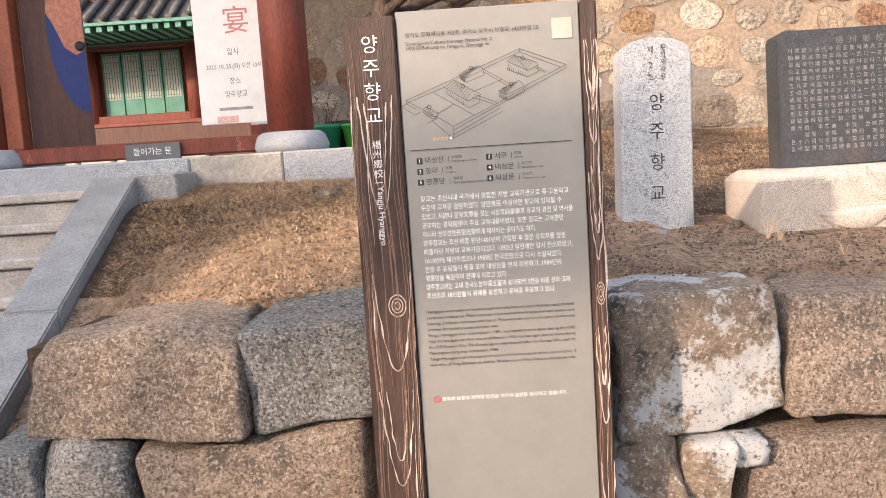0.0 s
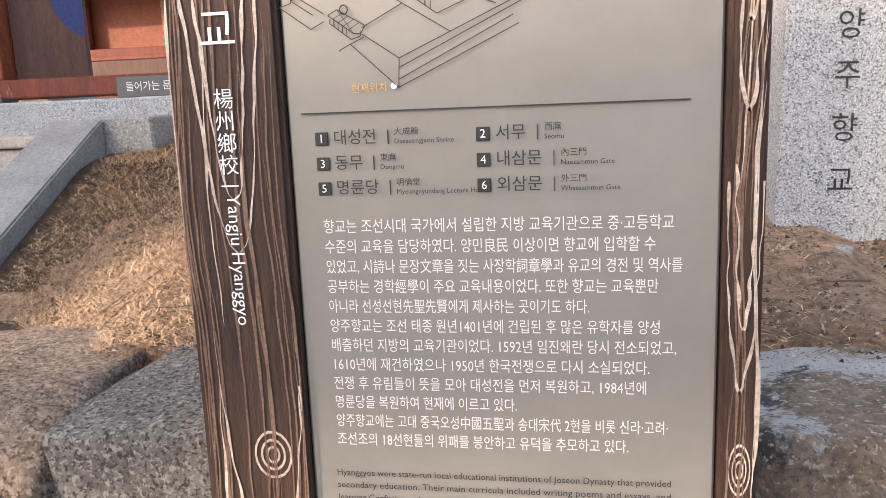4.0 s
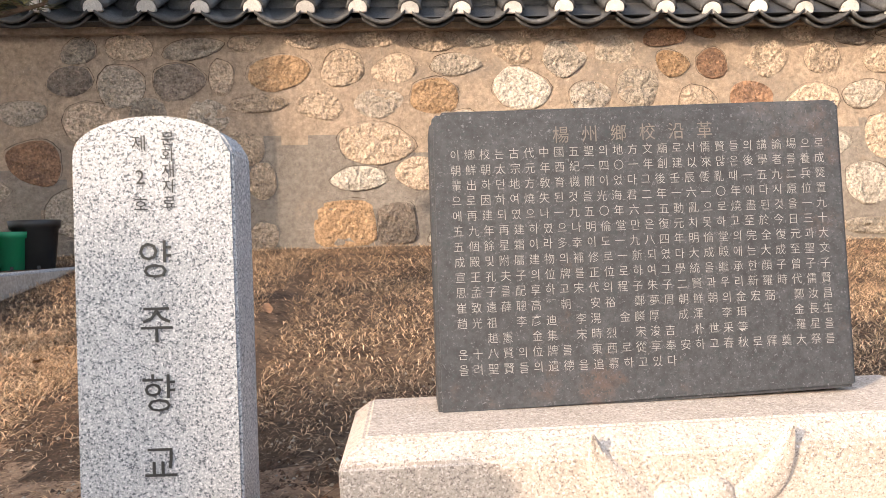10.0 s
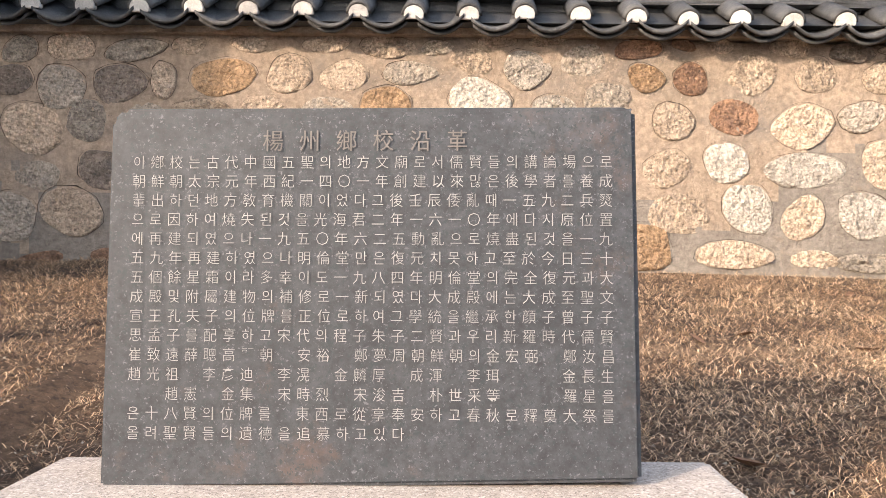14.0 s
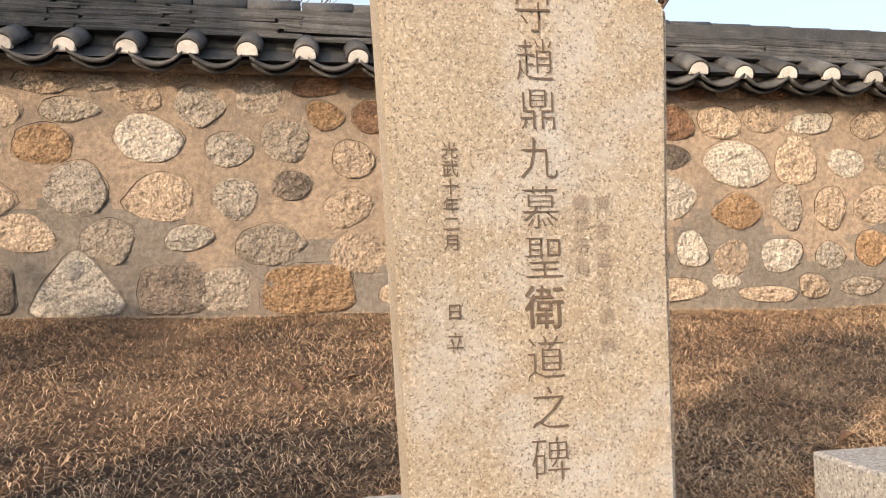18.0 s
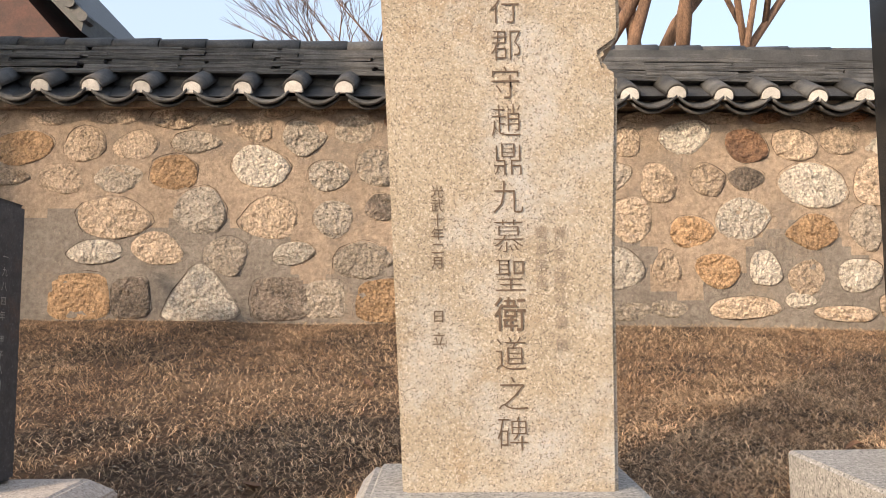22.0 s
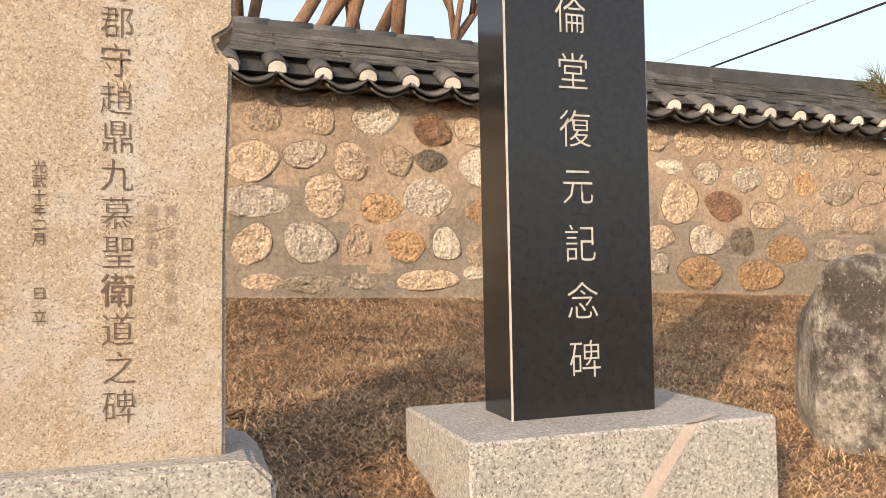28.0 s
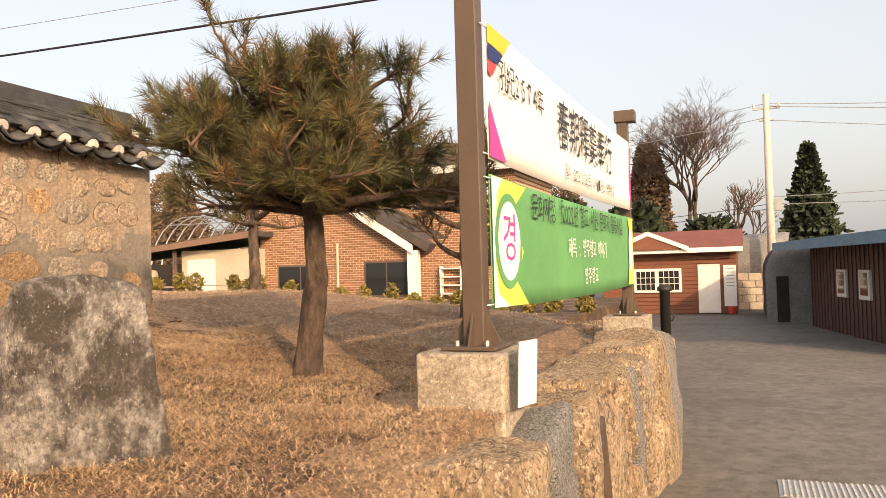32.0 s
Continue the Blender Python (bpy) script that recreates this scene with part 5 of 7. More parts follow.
    write("line_of_text", "경기도 문화재자료 제2호, 경기도 양주시 부흥로 1423번길 50", 0.0155, M["print_black"], t, f(-0.020, 1.965), "LEFT")
    write("line_of_text", "Gyeonggi-do Cultural Heritage Material No. 2\n1423-50 Buheung-ro, Yangju-si, Gyeonggi-do", 0.0135, M["print_black"], t, f(-0.020, 1.935), "LEFT")
    part("code_patch", box(0.405, 0.463, -0.0035, -0.001, 1.93 - road_z(0), 1.988 - road_z(0)), M["paper"], t, "pale square patch")
    part("rule", box(-0.025, 0.448, -0.0035, -0.001, 1.6355 - road_z(0), 1.637 - road_z(0)), M["print_black"], t)
    for i, (a, b, c, d) in enumerate((("1", "대성전", "大成殿", "Daeseongjeon Shrine"), ("3", "동무", "東廡", "Dongmu"), ("5", "명륜당", "明倫堂", "Myeongnyundang Lecture Hall"),
                                      ("2", "서무", "西廡", "Seomu"), ("4", "내삼문", "內三門", "Naesammun Gate"), ("6", "외삼문", "外三門", "Whaesammun Gate"))):
        x, z = -0.0005 + 0.2045 * (i // 3), 1.604 - 0.0315 * (i % 3)
        part("number_plate", box(x - 0.0085, x + 0.0085, -0.0035, -0.001, z - 0.0085 - road_z(0), z + 0.0085 - road_z(0), 0.001), M["print_black"], t)
        write("number", a, 0.015, M["print_white"], t, facing(x, -0.0045, z - road_z(0)))
        write("line_of_text", b, 0.0205, M["print_black"], t, f(x + 0.015, z), "LEFT")
        xx = x + 0.015 + 0.0195 * len(b) + 0.012
        part("tick", box(xx - 0.0005, xx + 0.0005, -0.0035, -0.001, z - 0.009 - road_z(0), z + 0.009 - road_z(0)), M["print_black"], t)
        write("line_of_text", c, 0.0105, M["print_black"], t, f(xx + 0.008, z + 0.006), "LEFT")
        write("line_of_text", d, 0.0088, M["print_black"], t, f(xx + 0.008, z - 0.0055), "LEFT")
    body = ("향교는 조선시대 국가에서 설립한 지방 교육기관으로 중·고등학교", "수준의 교육을 담당하였다. 양민良民 이상이면 향교에 입학할 수", "있었고, 시詩나 문장文章을 짓는 사장학詞章學과 유교의 경전 및 역사를",
            "공부하는 경학經學이 주요 교육내용이었다. 또한 향교는 교육뿐만", "아니라 선성선현先聖先賢에게 제사하는 곳이기도 하다.", "양주향교는 조선 태종 원년1401년에 건립된 후 많은 유학자를 양성",
            "배출하던 지방의 교육기관이었다. 1592년 임진왜란 당시 전소되었고,", "1610년에 재건하였으나 1950년 한국전쟁으로 다시 소실되었다.", "전쟁 후 유림들이 뜻을 모아 대성전을 먼저 복원하고, 1984년에", "명륜당을 복원하여 현재에 이르고 있다.",
            "양주향교에는 고대 중국오성中國五聖과 송대宋代 2현을 비롯 신라·고려·", "조선조의 18선현들의 위패를 봉안하고 유덕을 추모하고 있다.")
    widths = (0.452, 0.430, 0.463, 0.434, 0.348, 0.436, 0.457, 0.424, 0.420, 0.252, 0.448, 0.398)
    for i, (s, w) in enumerate(zip(body, widths)):
        ob = write("line_of_text", s, 0.0200, M["print_white"], t, f(-0.006, 1.491 - i * 0.02636), "LEFT")
        have = max(v.co.x for v in ob.data.vertices)
        ob.matrix_basis = f(-0.006, 1.491 - i * 0.02636) @ Matrix.Diagonal((0.967 * w / have, 1, 1, 1))
    eng = ("Hyanggyos were state-run local educational institutions of Joseon Dynasty that provided", "secondary education. Their main curricula included writing poems and essays, and",
           "learning Confucian scriptures and history. They were also used as the place of memorial", "services for ancient saints and wise men.", "Yangju Hyanggyo was constructed in 1401, was totally burned down during the 1592",
           "Imjin Korean-Japanese War, was rehabilitated in 1610, but was again burned down during", "the 1950 Korean War. The Daeseongjeon was restored after the Korean War, and the", "Myeongnyundang was restored in 1984.",
           "Yangju Hyanggyo enshrines ancestral tables of 5 Chinese saints of the ancient China, 2", "wise men of Song Dynasty, as well as 18 wise men of Silla, Goryeo, and Joseon eras.")
    for i, s in enumerate(eng):
        ob = write("line_of_text", s, 0.0131, M["print_black"], t, f(-0.010, 1.153 - i * 0.0181), "LEFT")
        have = max(v.co.x for v in ob.data.vertices)
        if have > 0.43:
            ob.matrix_basis = ob.matrix_basis @ Matrix.Diagonal((0.442 / have, 1, 1, 1))
    write("line_of_text", "문화재 보호와 쾌적한 환경을 위하여 금연을 실시하고 있습니다.", 0.0145, M["print_white"], t, f(0.02, 0.882), "LEFT")
    bm = bmesh.new()
    n = 20
    for r0, r1 in ((0.0105, 0.0085),):
        a = [bm.verts.new((r0 * math.cos(6.283 * i / n), 0, r0 * math.sin(6.283 * i / n))) for i in range(n)]
        b = [bm.verts.new((r1 * math.cos(6.283 * i / n), 0, r1 * math.sin(6.283 * i / n))) for i in range(n)]
        for i in range(n):
            bm.faces.new((a[i], a[(i + 1) % n], b[(i + 1) % n], b[i]))
    s = [bm.verts.new(p) for p in ((-0.007, 0, 0.006), (-0.006, 0, 0.007), (0.007, 0, -0.006), (0.006, 0, -0.007))]
    bm.faces.new(s)
    part("no_smoking_mark", bm, M["print_red"], t, m=pose(0.005, -0.0035, 0.883 - road_z(0)))
    # line drawing of the shrine precinct
    base = Vector((0.0, 0.0, -road_z(0)))

    def stroke(pts, w=0.0012):
        bm = bmesh.new()
        for (xa, za), (xb, zb) in zip(pts, pts[1:]):
            d = Vector((xb - xa, 0, zb - za))
            if d.length < 1e-6:
                continue
            nrm = Vector((-d.z, 0, d.x)).normalized() * w / 2
            q = [Vector((xa, 0, za)) - nrm, Vector((xb, 0, zb)) - nrm, Vector((xb, 0, zb)) + nrm, Vector((xa, 0, za)) + nrm]
            bm.faces.new([bm.verts.new(v) for v in q])
        part("drawn_line", bm, M["print_black"], t, m=pose(0, -0.0035, -road_z(0)))

    def house(roof, base, n):
        """A drawn hall: roof outline with its tile lines, and the walls under it."""
        stroke(roof + roof[:1])
        stroke([roof[1], roof[4]], 0.0008)
        stroke(base)
        for i in range(1, n):
            u = i / n
            p = [roof[1][k] + (roof[2][k] - roof[1][k]) * u for k in (0, 1)]
            q = [roof[0][k] + (roof[4][k] - roof[0][k]) * u for k in (0, 1)]
            stroke([tuple(p), tuple(q)], 0.0008)
            r = [base[1][k] + (base[2][k] - base[1][k]) * u for k in (0, 1)]
            stroke([(r[0], r[1]), (r[0], r[1] + 0.010)], 0.0014 if i % 2 else 0.0008)
    stroke([(0.0135, 1.7552), (-0.0277, 1.7816), (0.3094, 1.9083), (0.4417, 1.8545), (0.3274, 1.805), (0.3214, 1.7972), (0.2425, 1.7597), (0.1044, 1.6989), (0.0591, 1.7298)])
    stroke([(-0.0277, 1.7816), (-0.0285, 1.7705), (-0.0431, 1.7659), (-0.0048, 1.7382)])
    stroke([(-0.0283, 1.7733), (-0.0009, 1.7547)])
    stroke([(0.0441, 1.7182), (0.1024, 1.6638), (0.1044, 1.6989)])
    stroke([(0.0292, 1.7107), (0.0441, 1.7182), (0.0617, 1.7255)])
    stroke([(-0.0048, 1.7382), (0.0129, 1.7468)])
    stroke([(0.1024, 1.6638), (0.2511, 1.7327)])
    stroke([(0.103, 1.6736), (0.2445, 1.7429)])
    stroke([(0.1038, 1.6876), (0.2422, 1.7527), (0.3212, 1.7903), (0.4414, 1.845), (0.4417, 1.8545)])
    stroke([(0.3094, 1.9083), (0.309, 1.8989), (0.4236, 1.8489)])
    stroke([(0.309, 1.8989), (0.1981, 1.8562)])
    stroke([(0.0493, 1.8016), (0.1687, 1.7269)])
    stroke([(-0.0283, 1.7733), (0.0856, 1.813)])
    stroke([(0.0595, 1.7368), (0.111, 1.7628)])
    stroke([(0.1695, 1.7949), (0.2555, 1.8249)])
    stroke([(0.2037, 1.8558), (0.2772, 1.8098)])
    stroke([(0.2006, 1.8506), (0.2686, 1.8062)])
    stroke([(0.1719, 1.7865), (0.2355, 1.7601)])
    stroke([(0.1658, 1.7786), (0.224, 1.7567)])
    stroke([(0.3545, 1.8564), (0.3843, 1.8367)])
    stroke([(0.3515, 1.8512), (0.3787, 1.8357)])
    house([(0.0855, 1.8116), (0.115, 1.8317), (0.1751, 1.7946), (0.1902, 1.7853), (0.1511, 1.7685)],
          [(0.092, 1.8029), (0.0915, 1.7932), (0.1528, 1.7489), (0.1861, 1.762), (0.1871, 1.7813)], 9)
    house([(0.1299, 1.8444), (0.1489, 1.8569), (0.1902, 1.8677), (0.2037, 1.8558), (0.1505, 1.8348)],
          [(0.1338, 1.8387), (0.1335, 1.8332), (0.1498, 1.8225), (0.2043, 1.8407), (0.2006, 1.8506)], 7)
    house([(0.2717, 1.8743), (0.2934, 1.8905), (0.3522, 1.8688), (0.3615, 1.8586), (0.3304, 1.8444)],
          [(0.277, 1.8672), (0.2707, 1.8513), (0.3283, 1.8268), (0.3622, 1.8409), (0.3586, 1.8534)], 9)
    house([(0.2426, 1.7914), (0.2571, 1.8001), (0.3041, 1.8175), (0.3188, 1.8015), (0.2645, 1.7789)],
          [(0.2437, 1.7845), (0.2433, 1.7762), (0.2667, 1.7636), (0.3195, 1.7849), (0.3159, 1.7975)], 8)
    house([(0.0177, 1.7535), (0.0295, 1.7597), (0.064, 1.7393), (0.0577, 1.7299), (0.0491, 1.7305)],
          [(0.0203, 1.7492), (0.0199, 1.7436), (0.0458, 1.7237), (0.0575, 1.7271), (0.0579, 1.7327)], 5)
    for cx, cz in ((0.1393, 1.8121), (0.1661, 1.8625), (0.3167, 1.8821), (0.28, 1.8096), (0.0381, 1.7592)):
        stroke([(cx + 0.005 * math.cos(6.283 * i / 12), cz + 0.0055 * math.sin(6.283 * i / 12)) for i in range(13)], 0.0018)
    write("line_of_text", "현재위치", 0.0125, M["print_orange"], t, f(0.088, 1.664), "RIGHT")
    bm = bmesh.new()
    bm.faces.new([bm.verts.new((0.004 * math.cos(6.283 * i / 14), 0, 0.004 * math.sin(6.283 * i / 14))) for i in range(14)])
    part("place_dot", bm, M["print_white"], t, m=pose(0.096, -0.0035, 1.666 - road_z(0)))
    return t


sign()

# ---- shrine gate ----
gate = thing("shrine_gate", "weathered red timber gate on a granite platform", "gate", pose(0, 0, 1.735))


def column(x, y, label=""):
    part("column_base", lathe([(0.24, 0.0), (0.26, 0.05), (0.235, 0.12), (0.20, 0.145)], 24), M["granite_white"], gate, "round pale granite column base", m=pose(x, y, 0), smooth=True)
    part("column", lathe([(0.158, 0.14), (0.16, 0.9), (0.15, 2.95)], 20), M["paint_red"], gate, label, m=pose(x, y, 0), smooth=True)


column(-1.0, 5.52)
column(-3.12, 5.52)
column(-1.0, 7.3)
column(-3.75, 7.3)
part("threshold", box(-2.96, -1.16, 5.46, 5.60, 0.03, 0.14, 0.01), M["paint_red"], gate)
part("lintel", box(-3.3, -0.82, 5.42, 5.62, 2.12, 2.34, 0.01), M["paint_red"], gate)
part("top_beam", box(-3.6, -0.5, 5.36, 5.68, 2.62, 2.90, 0.01), M["paint_red"], gate)
part("side_beam", box(-1.08, -0.92, 5.68, 7.4, 2.62, 2.84, 0.01), M["paint_red"], gate)
part("jamb", box(-2.965, -2.85, 5.47, 5.60, 0.14, 2.12, 0.006), M["paint_orange"], gate)
part("sole_plate", box(-1.62, -1.13, 6.86, 6.99, 0.0, 0.30, 0.01), M["paint_red"], gate)
part("plaster_wall", box(-1.62, -1.155, 6.90, 7.02, 0.30, 2.9), M["plaster"], gate, "white plastered wall panel")
part("roof", prism([(4.4, 3.05), (6.3, 4.2), (6.5, 4.2), (8.4, 3.05), (8.4, 2.95), (4.4, 2.95)], -4.5, 0.1, "x"), M["tile"], gate, "dark grey tiled roof")
leaf = part("door_leaf", box(-0.40, 0.0, -0.03, 0.03, 0.12, 2.08, 0.004), M["door_dark"], gate, "dark open door leaf with a painted round emblem", m=pose(-2.46, 5.72, 0, 0, 0, 18))
bm = bmesh.new()
_pts = [(0, 0.60 * math.cos(a), 0.235 * math.sin(a)) for a in [radians(d) for d in range(0, 181, 12)]]
bm.faces.new([bm.verts.new((-max(p[2], 0.0), 0, p[1])) for p in _pts])
part("emblem_red", bm, M["emblem_red"], leaf, m=pose(0, -0.0335, 0.98))
bm = bmesh.new()
_low = [(-0.235 * math.sin(a), 0, -0.60 * math.cos(a)) for a in [radians(d) for d in range(0, 110, 10)]] + [(-0.19, 0, 0.02), (-0.13, 0, -0.14), (-0.06, 0, -0.19), (0, 0, -0.16)]
bm.faces.new([bm.verts.new(p) for p in _low])
part("emblem_blue", bm, M["paint_blue"], leaf, m=pose(0, -0.037, 0.98))
part("door_ring", lathe([(0.03, 0), (0.035, 0.01), (0.02, 0.02)], 12), M["cable"], leaf, m=pose(-0.03, -0.035, 0.85, 90))
poster = thing("event_poster", "white cloth event poster with red and black writing", "poster", pose(-1.43, 5.68, 0.0))
part("sheet", box(-0.235, 0.235, 0.0, 0.012, 1.975, 3.25, 0.002), M["cloth_white"], poster)
write("character", "宴", 0.20, M["print_faded"], poster, facing(0.07, -0.003, 2.68))
for s, z, k in (("일시", 2.475, 0.055), ("2022. 10. 25.(화) 오전 10시", 2.375, 0.042), ("장소", 2.27, 0.052), ("양주향교", 2.18, 0.052)):
    write("line_of_text", s, k, M["print_grey"], poster, facing(0.03, -0.003, z), sx=0.85)
part("text_bar", box(-0.10, 0.14, -0.003, -0.001, 2.07, 2.09), M["cut_grey"], poster)
part("seal_bar", box(-0.12, 0.03, -0.003, -0.001, 1.985, 2.03), mat("faded_pink_print", (0.7, 0.45, 0.4), (0.68, 0.42, 0.38), 8, 0.8, 0.0), poster)
plate = thing("entrance_plate", "grey plate with white words for the way in", "sign", pose(-1.945, 5.44, 1.735))
part("board", box(-0.19, 0.19, -0.015, 0.0, 0.015, 0.125, 0.003), M["plate_grey"], plate)
write("line_of_text", "들어가는 문", 0.055, M["print_white"], plate, facing(0, -0.0185, 0.068))

# ---- pots beside the gate ----
def pot(x, y, r, h, mt, label):
    t = thing("plant_pot", label, "plant pot", pose(x, y, 1.742), "pots beside the gate")
    part("body", lathe([(r * 0.74, 0), (r * 0.93, h * 0.82), (r * 1.0, h * 0.83), (r * 1.06, h), (r * 0.95, h), (r * 0.9, h * 0.85), (r * 0.6, h * 0.84)], 22), M[mt], t, smooth=True)
    part("soil", lathe([(r * 0.88, h * 0.84), (r * 0.88, h * 0.88)], 16), M["soil"], t)
    for i in range(6):
        a = i * 1.05
        part("drain_slot", box(-0.008, 0.008, -0.004, 0.004, 0, 0.018), M["pot_black"], t, m=pose(r * 0.745 * math.cos(a), r * 0.745 * math.sin(a), 0.0, 0, 0, math.degrees(a) + 90))
    return t


def sticks(t, h, n, seed, spread, size):
    rng = random.Random(seed)
    for i in range(n):
        bm = bmesh.new()
        a, l = rng.uniform(0, 6.28), rng.uniform(0.5, 1) * size
        p = Vector((rng.uniform(-0.05, 0.05), rng.uniform(-0.05, 0.05), h * 0.85))
        pts = [p.copy()]
        d = Vector((math.cos(a) * spread, math.sin(a) * spread, 1)).normalized()
        for k in range(4):
            p = p + (d + Vector((rng.uniform(-0.3, 0.3), rng.uniform(-0.3, 0.3), 0))) * l / 4
            pts.append(p.copy())
        tube(pts, [0.004, 0.0035, 0.003, 0.002, 0.001], 4, bm)
        for k in range(3):
            q = pts[rng.randint(1, 4)]
            e = q + Vector((rng.uniform(-1, 1), rng.uniform(-1, 1), rng.uniform(0, 1))) * 0.06
            tube([q, e], [0.0016, 0.0008], 3, bm)
        part("dry_stem", bm, M["twig"], t, "dry brown plant stem")


pt = pot(-0.845, 6.12, 0.118, 0.205, "pot_green", "dark green plastic pot with a dry shrub")
sticks(pt, 0.205, 11, 3, 0.5, 0.30)
pt = pot(-0.61, 6.10, 0.118, 0.20, "pot_lime", "bright green plastic pot with cut dry stalks")
sticks(pt, 0.20, 7, 4, 0.6, 0.2)
pot(-0.53, 6.30, 0.11, 0.20, "pot_green", "green plastic pot standing behind the bright one")
pot(-0.43, 6.38, 0.125, 0.26, "pot_black", "tall black plastic pot")
pot(-0.76, 6.36, 0.12, 0.24, "pot_black", "brown-black plastic pot behind the green ones")

# ---- hall in the yard behind the gate ----
hall = thing("lecture_hall", "red timber hall with jade green lattice doors and tiled roof", "hall", pose(-0.17, 16, 0.17))
part("floor_base", box(-12, -3.0, -0.8, 5, 0.5, 2.55, 0.02), M["granite_step"], hall)
# thin dark panel drawn for the shade in the open underfloor
part("crawl_space", box(-12, -3.0, -0.86, -0.81, 1.75, 2.52), M["door_dark"], hall, "dark panel painted for the shade under the hall floor")
part("floor_edge", box(-12, -3.0, -0.88, -0.80, 2.52, 2.60, 0.01), M["paint_red"], hall)
part("sill_beam", box(-12, -3.1, -0.15, 0.1, 2.60, 2.80, 0.01), M["paint_red"], hall)
for x in (-8.9, -6.85, -4.75):
    part("column", lathe([(0.17, 2.4), (0.16, 4.6)], 14), M["paint_red"], hall, m=pose(x, -0.05, 0), smooth=True)
part("wall", box(-12, -3.2, 0.12, 0.3, 2.55, 4.9), M["paint_orange"], hall)
part("eave_beam", box(-12.4, -2.8, -0.5, -0.2, 4.12, 4.3, 0.02), M["door_dark"], hall)
for i in range(40):
    part("transom_bar", box(-7.05 + i * 0.062, -7.032 + i * 0.062, -0.52, -0.505, 4.13, 4.29), M["paint_green"], hall)
for z in (4.13, 4.205, 4.28):
    part("transom_rail", box(-7.1, -4.5, -0.53, -0.502, z - 0.012, z + 0.012), M["paint_green"], hall)
for i in range(48):
    part("rafter", box(-12.3 + i * 0.205, -12.2 + i * 0.205, -1.62, -0.5, 4.17, 4.276), M["paint_green"], hall)
part("eave_board", box(-12.6, -2.5, -1.66, -1.60, 4.276, 4.33), M["paint_green"], hall, "jade green board along the eave")
part("bracket_beam", box(-12.4, -2.8, -0.2, 0.05, 4.08, 4.28, 0.02), M["door_dark"], hall)
part("roof", prism([(-1.6, 4.40), (2.4, 7.0), (2.7, 7.0), (6.6, 4.75), (6.6, 4.3), (-1.6, 4.28)], -13, -2.3, "x"), M["tile"], hall, "dark grey tiled roof")
part("gable_wall", prism([(-7.4, 4.6), (-2.75, 4.6), (-2.75, 6.2), (-5.0, 8.8), (-7.4, 6.2)], -0.9, 4.0, "y"), M["gable_dark"], hall, "dark red boarded gable")
part("gable_roof", prism([(-2.36, 6.30), (-2.30, 6.62), (-5.0, 9.55), (-5.0, 9.1)], -1.2, 4.4, "y"), M["tile"], hall, "dark tiled roof verge")
for i in range(12):
    obj("verge_tile", mesh_of(lathe([(0.09, 0), (0.09, 0.3)], 8), M["tile"]), hall, pose(-2.33 - 0.22 * i, -1.25, 6.55 + 0.239 * i, -90))
_tile = lathe([(0.07, 0), (0.07, 1.3)], 8)
_tm = mesh_of(_tile, M["tile"], True)
for i in range(34):
    obj("roof_tile", _tm, hall, pose(-12.9 + i * 0.31, -1.66, 4.40, -57))
for k in range(4):
    x = -6.62 + k * 0.405
    d = part("lattice_door", box(0, 0.385, 0.0, 0.05, 2.80, 4.05, 0.006), M["paint_green"], hall)
    d.matrix_basis = pose(x, 0.02, 0)
    part("paper", box(0.045, 0.34, -0.006, -0.002, 3.12, 4.0), M["paper"], d)
    for j in range(5):
        part("lattice_bar", box(0.075 + j * 0.055, 0.085 + j * 0.055, -0.014, -0.006, 3.12, 4.0), M["paint_green"], d)
    for j in range(9):
        if j not in (2, 3, 6):
            part("lattice_bar", box(0.045, 0.34, -0.013, -0.0065, 3.16 + j * 0.1, 3.17 + j * 0.1), M["paint_green"], d)
part("wall_panel", box(-7.3, -6.98, 0.08, 0.121, 3.1, 4.0), M["panel_orange"], hall, "faded orange wall panel")
part("wall_panel", box(-7.3, -6.98, 0.08, 0.121, 2.83, 3.02), M["paint_green"], hall, "small jade green lower panel")
for k, (x, w) in enumerate(((-7.35, 0.5), (-6.78, 0.62), (-6.1, 0.55), (-5.5, 0.6), (-4.85, 0.5))):
    part("footing_stone", box(x, x + w, -0.98 - 0.03 * (k % 2), -0.8, 1.75, 2.02 + 0.05 * (k % 3), 0.03), M["granite_step"], hall)
tagged(obj("courtyard", mesh_of(box(-14, 0, 8.2, 16, 1.2, 1.70), M["field"])), "bare earth courtyard behind the gate", "ground", kind="structure")
tagged(obj("wall_gate_side", mesh_of(box(-14, -3.6, 6.9, 7.3, 0.0, 3.2), M["mortar"])), "plain continuation of the stone garden wall", "wall", kind="structure")

# ---- trees ----
def needles(bm_list, tips, seed, count=46, length=0.105, w=0.0021):
    """Tufts of long needles at the twigs' tips."""
    rng = random.Random(seed)
    verts, faces = bm_list
    for p, d in tips:
        d = d.normalized()
        s = d.orthogonal().normalized()
        u = d.cross(s)
        for i in range(count):
            a = rng.uniform(0, 6.283)
            k = rng.uniform(0.25, 1.25)
            v = (d + (s * math.cos(a) + u * math.sin(a)) * k).normalized()
            o = p - d * rng.uniform(0, 0.09)
            l = length * rng.uniform(0.7, 1.15)
            e = o + v * l + Vector((0, 0, -0.12 * l))
            q = v.cross(Vector((rng.uniform(-1, 1), rng.uniform(-1, 1), rng.uniform(-1, 1)))).normalized() * w
            b = len(verts)
            verts += [tuple(o - q), tuple(o + q), tuple(e)]
            faces.append((b, b + 1, b + 2))


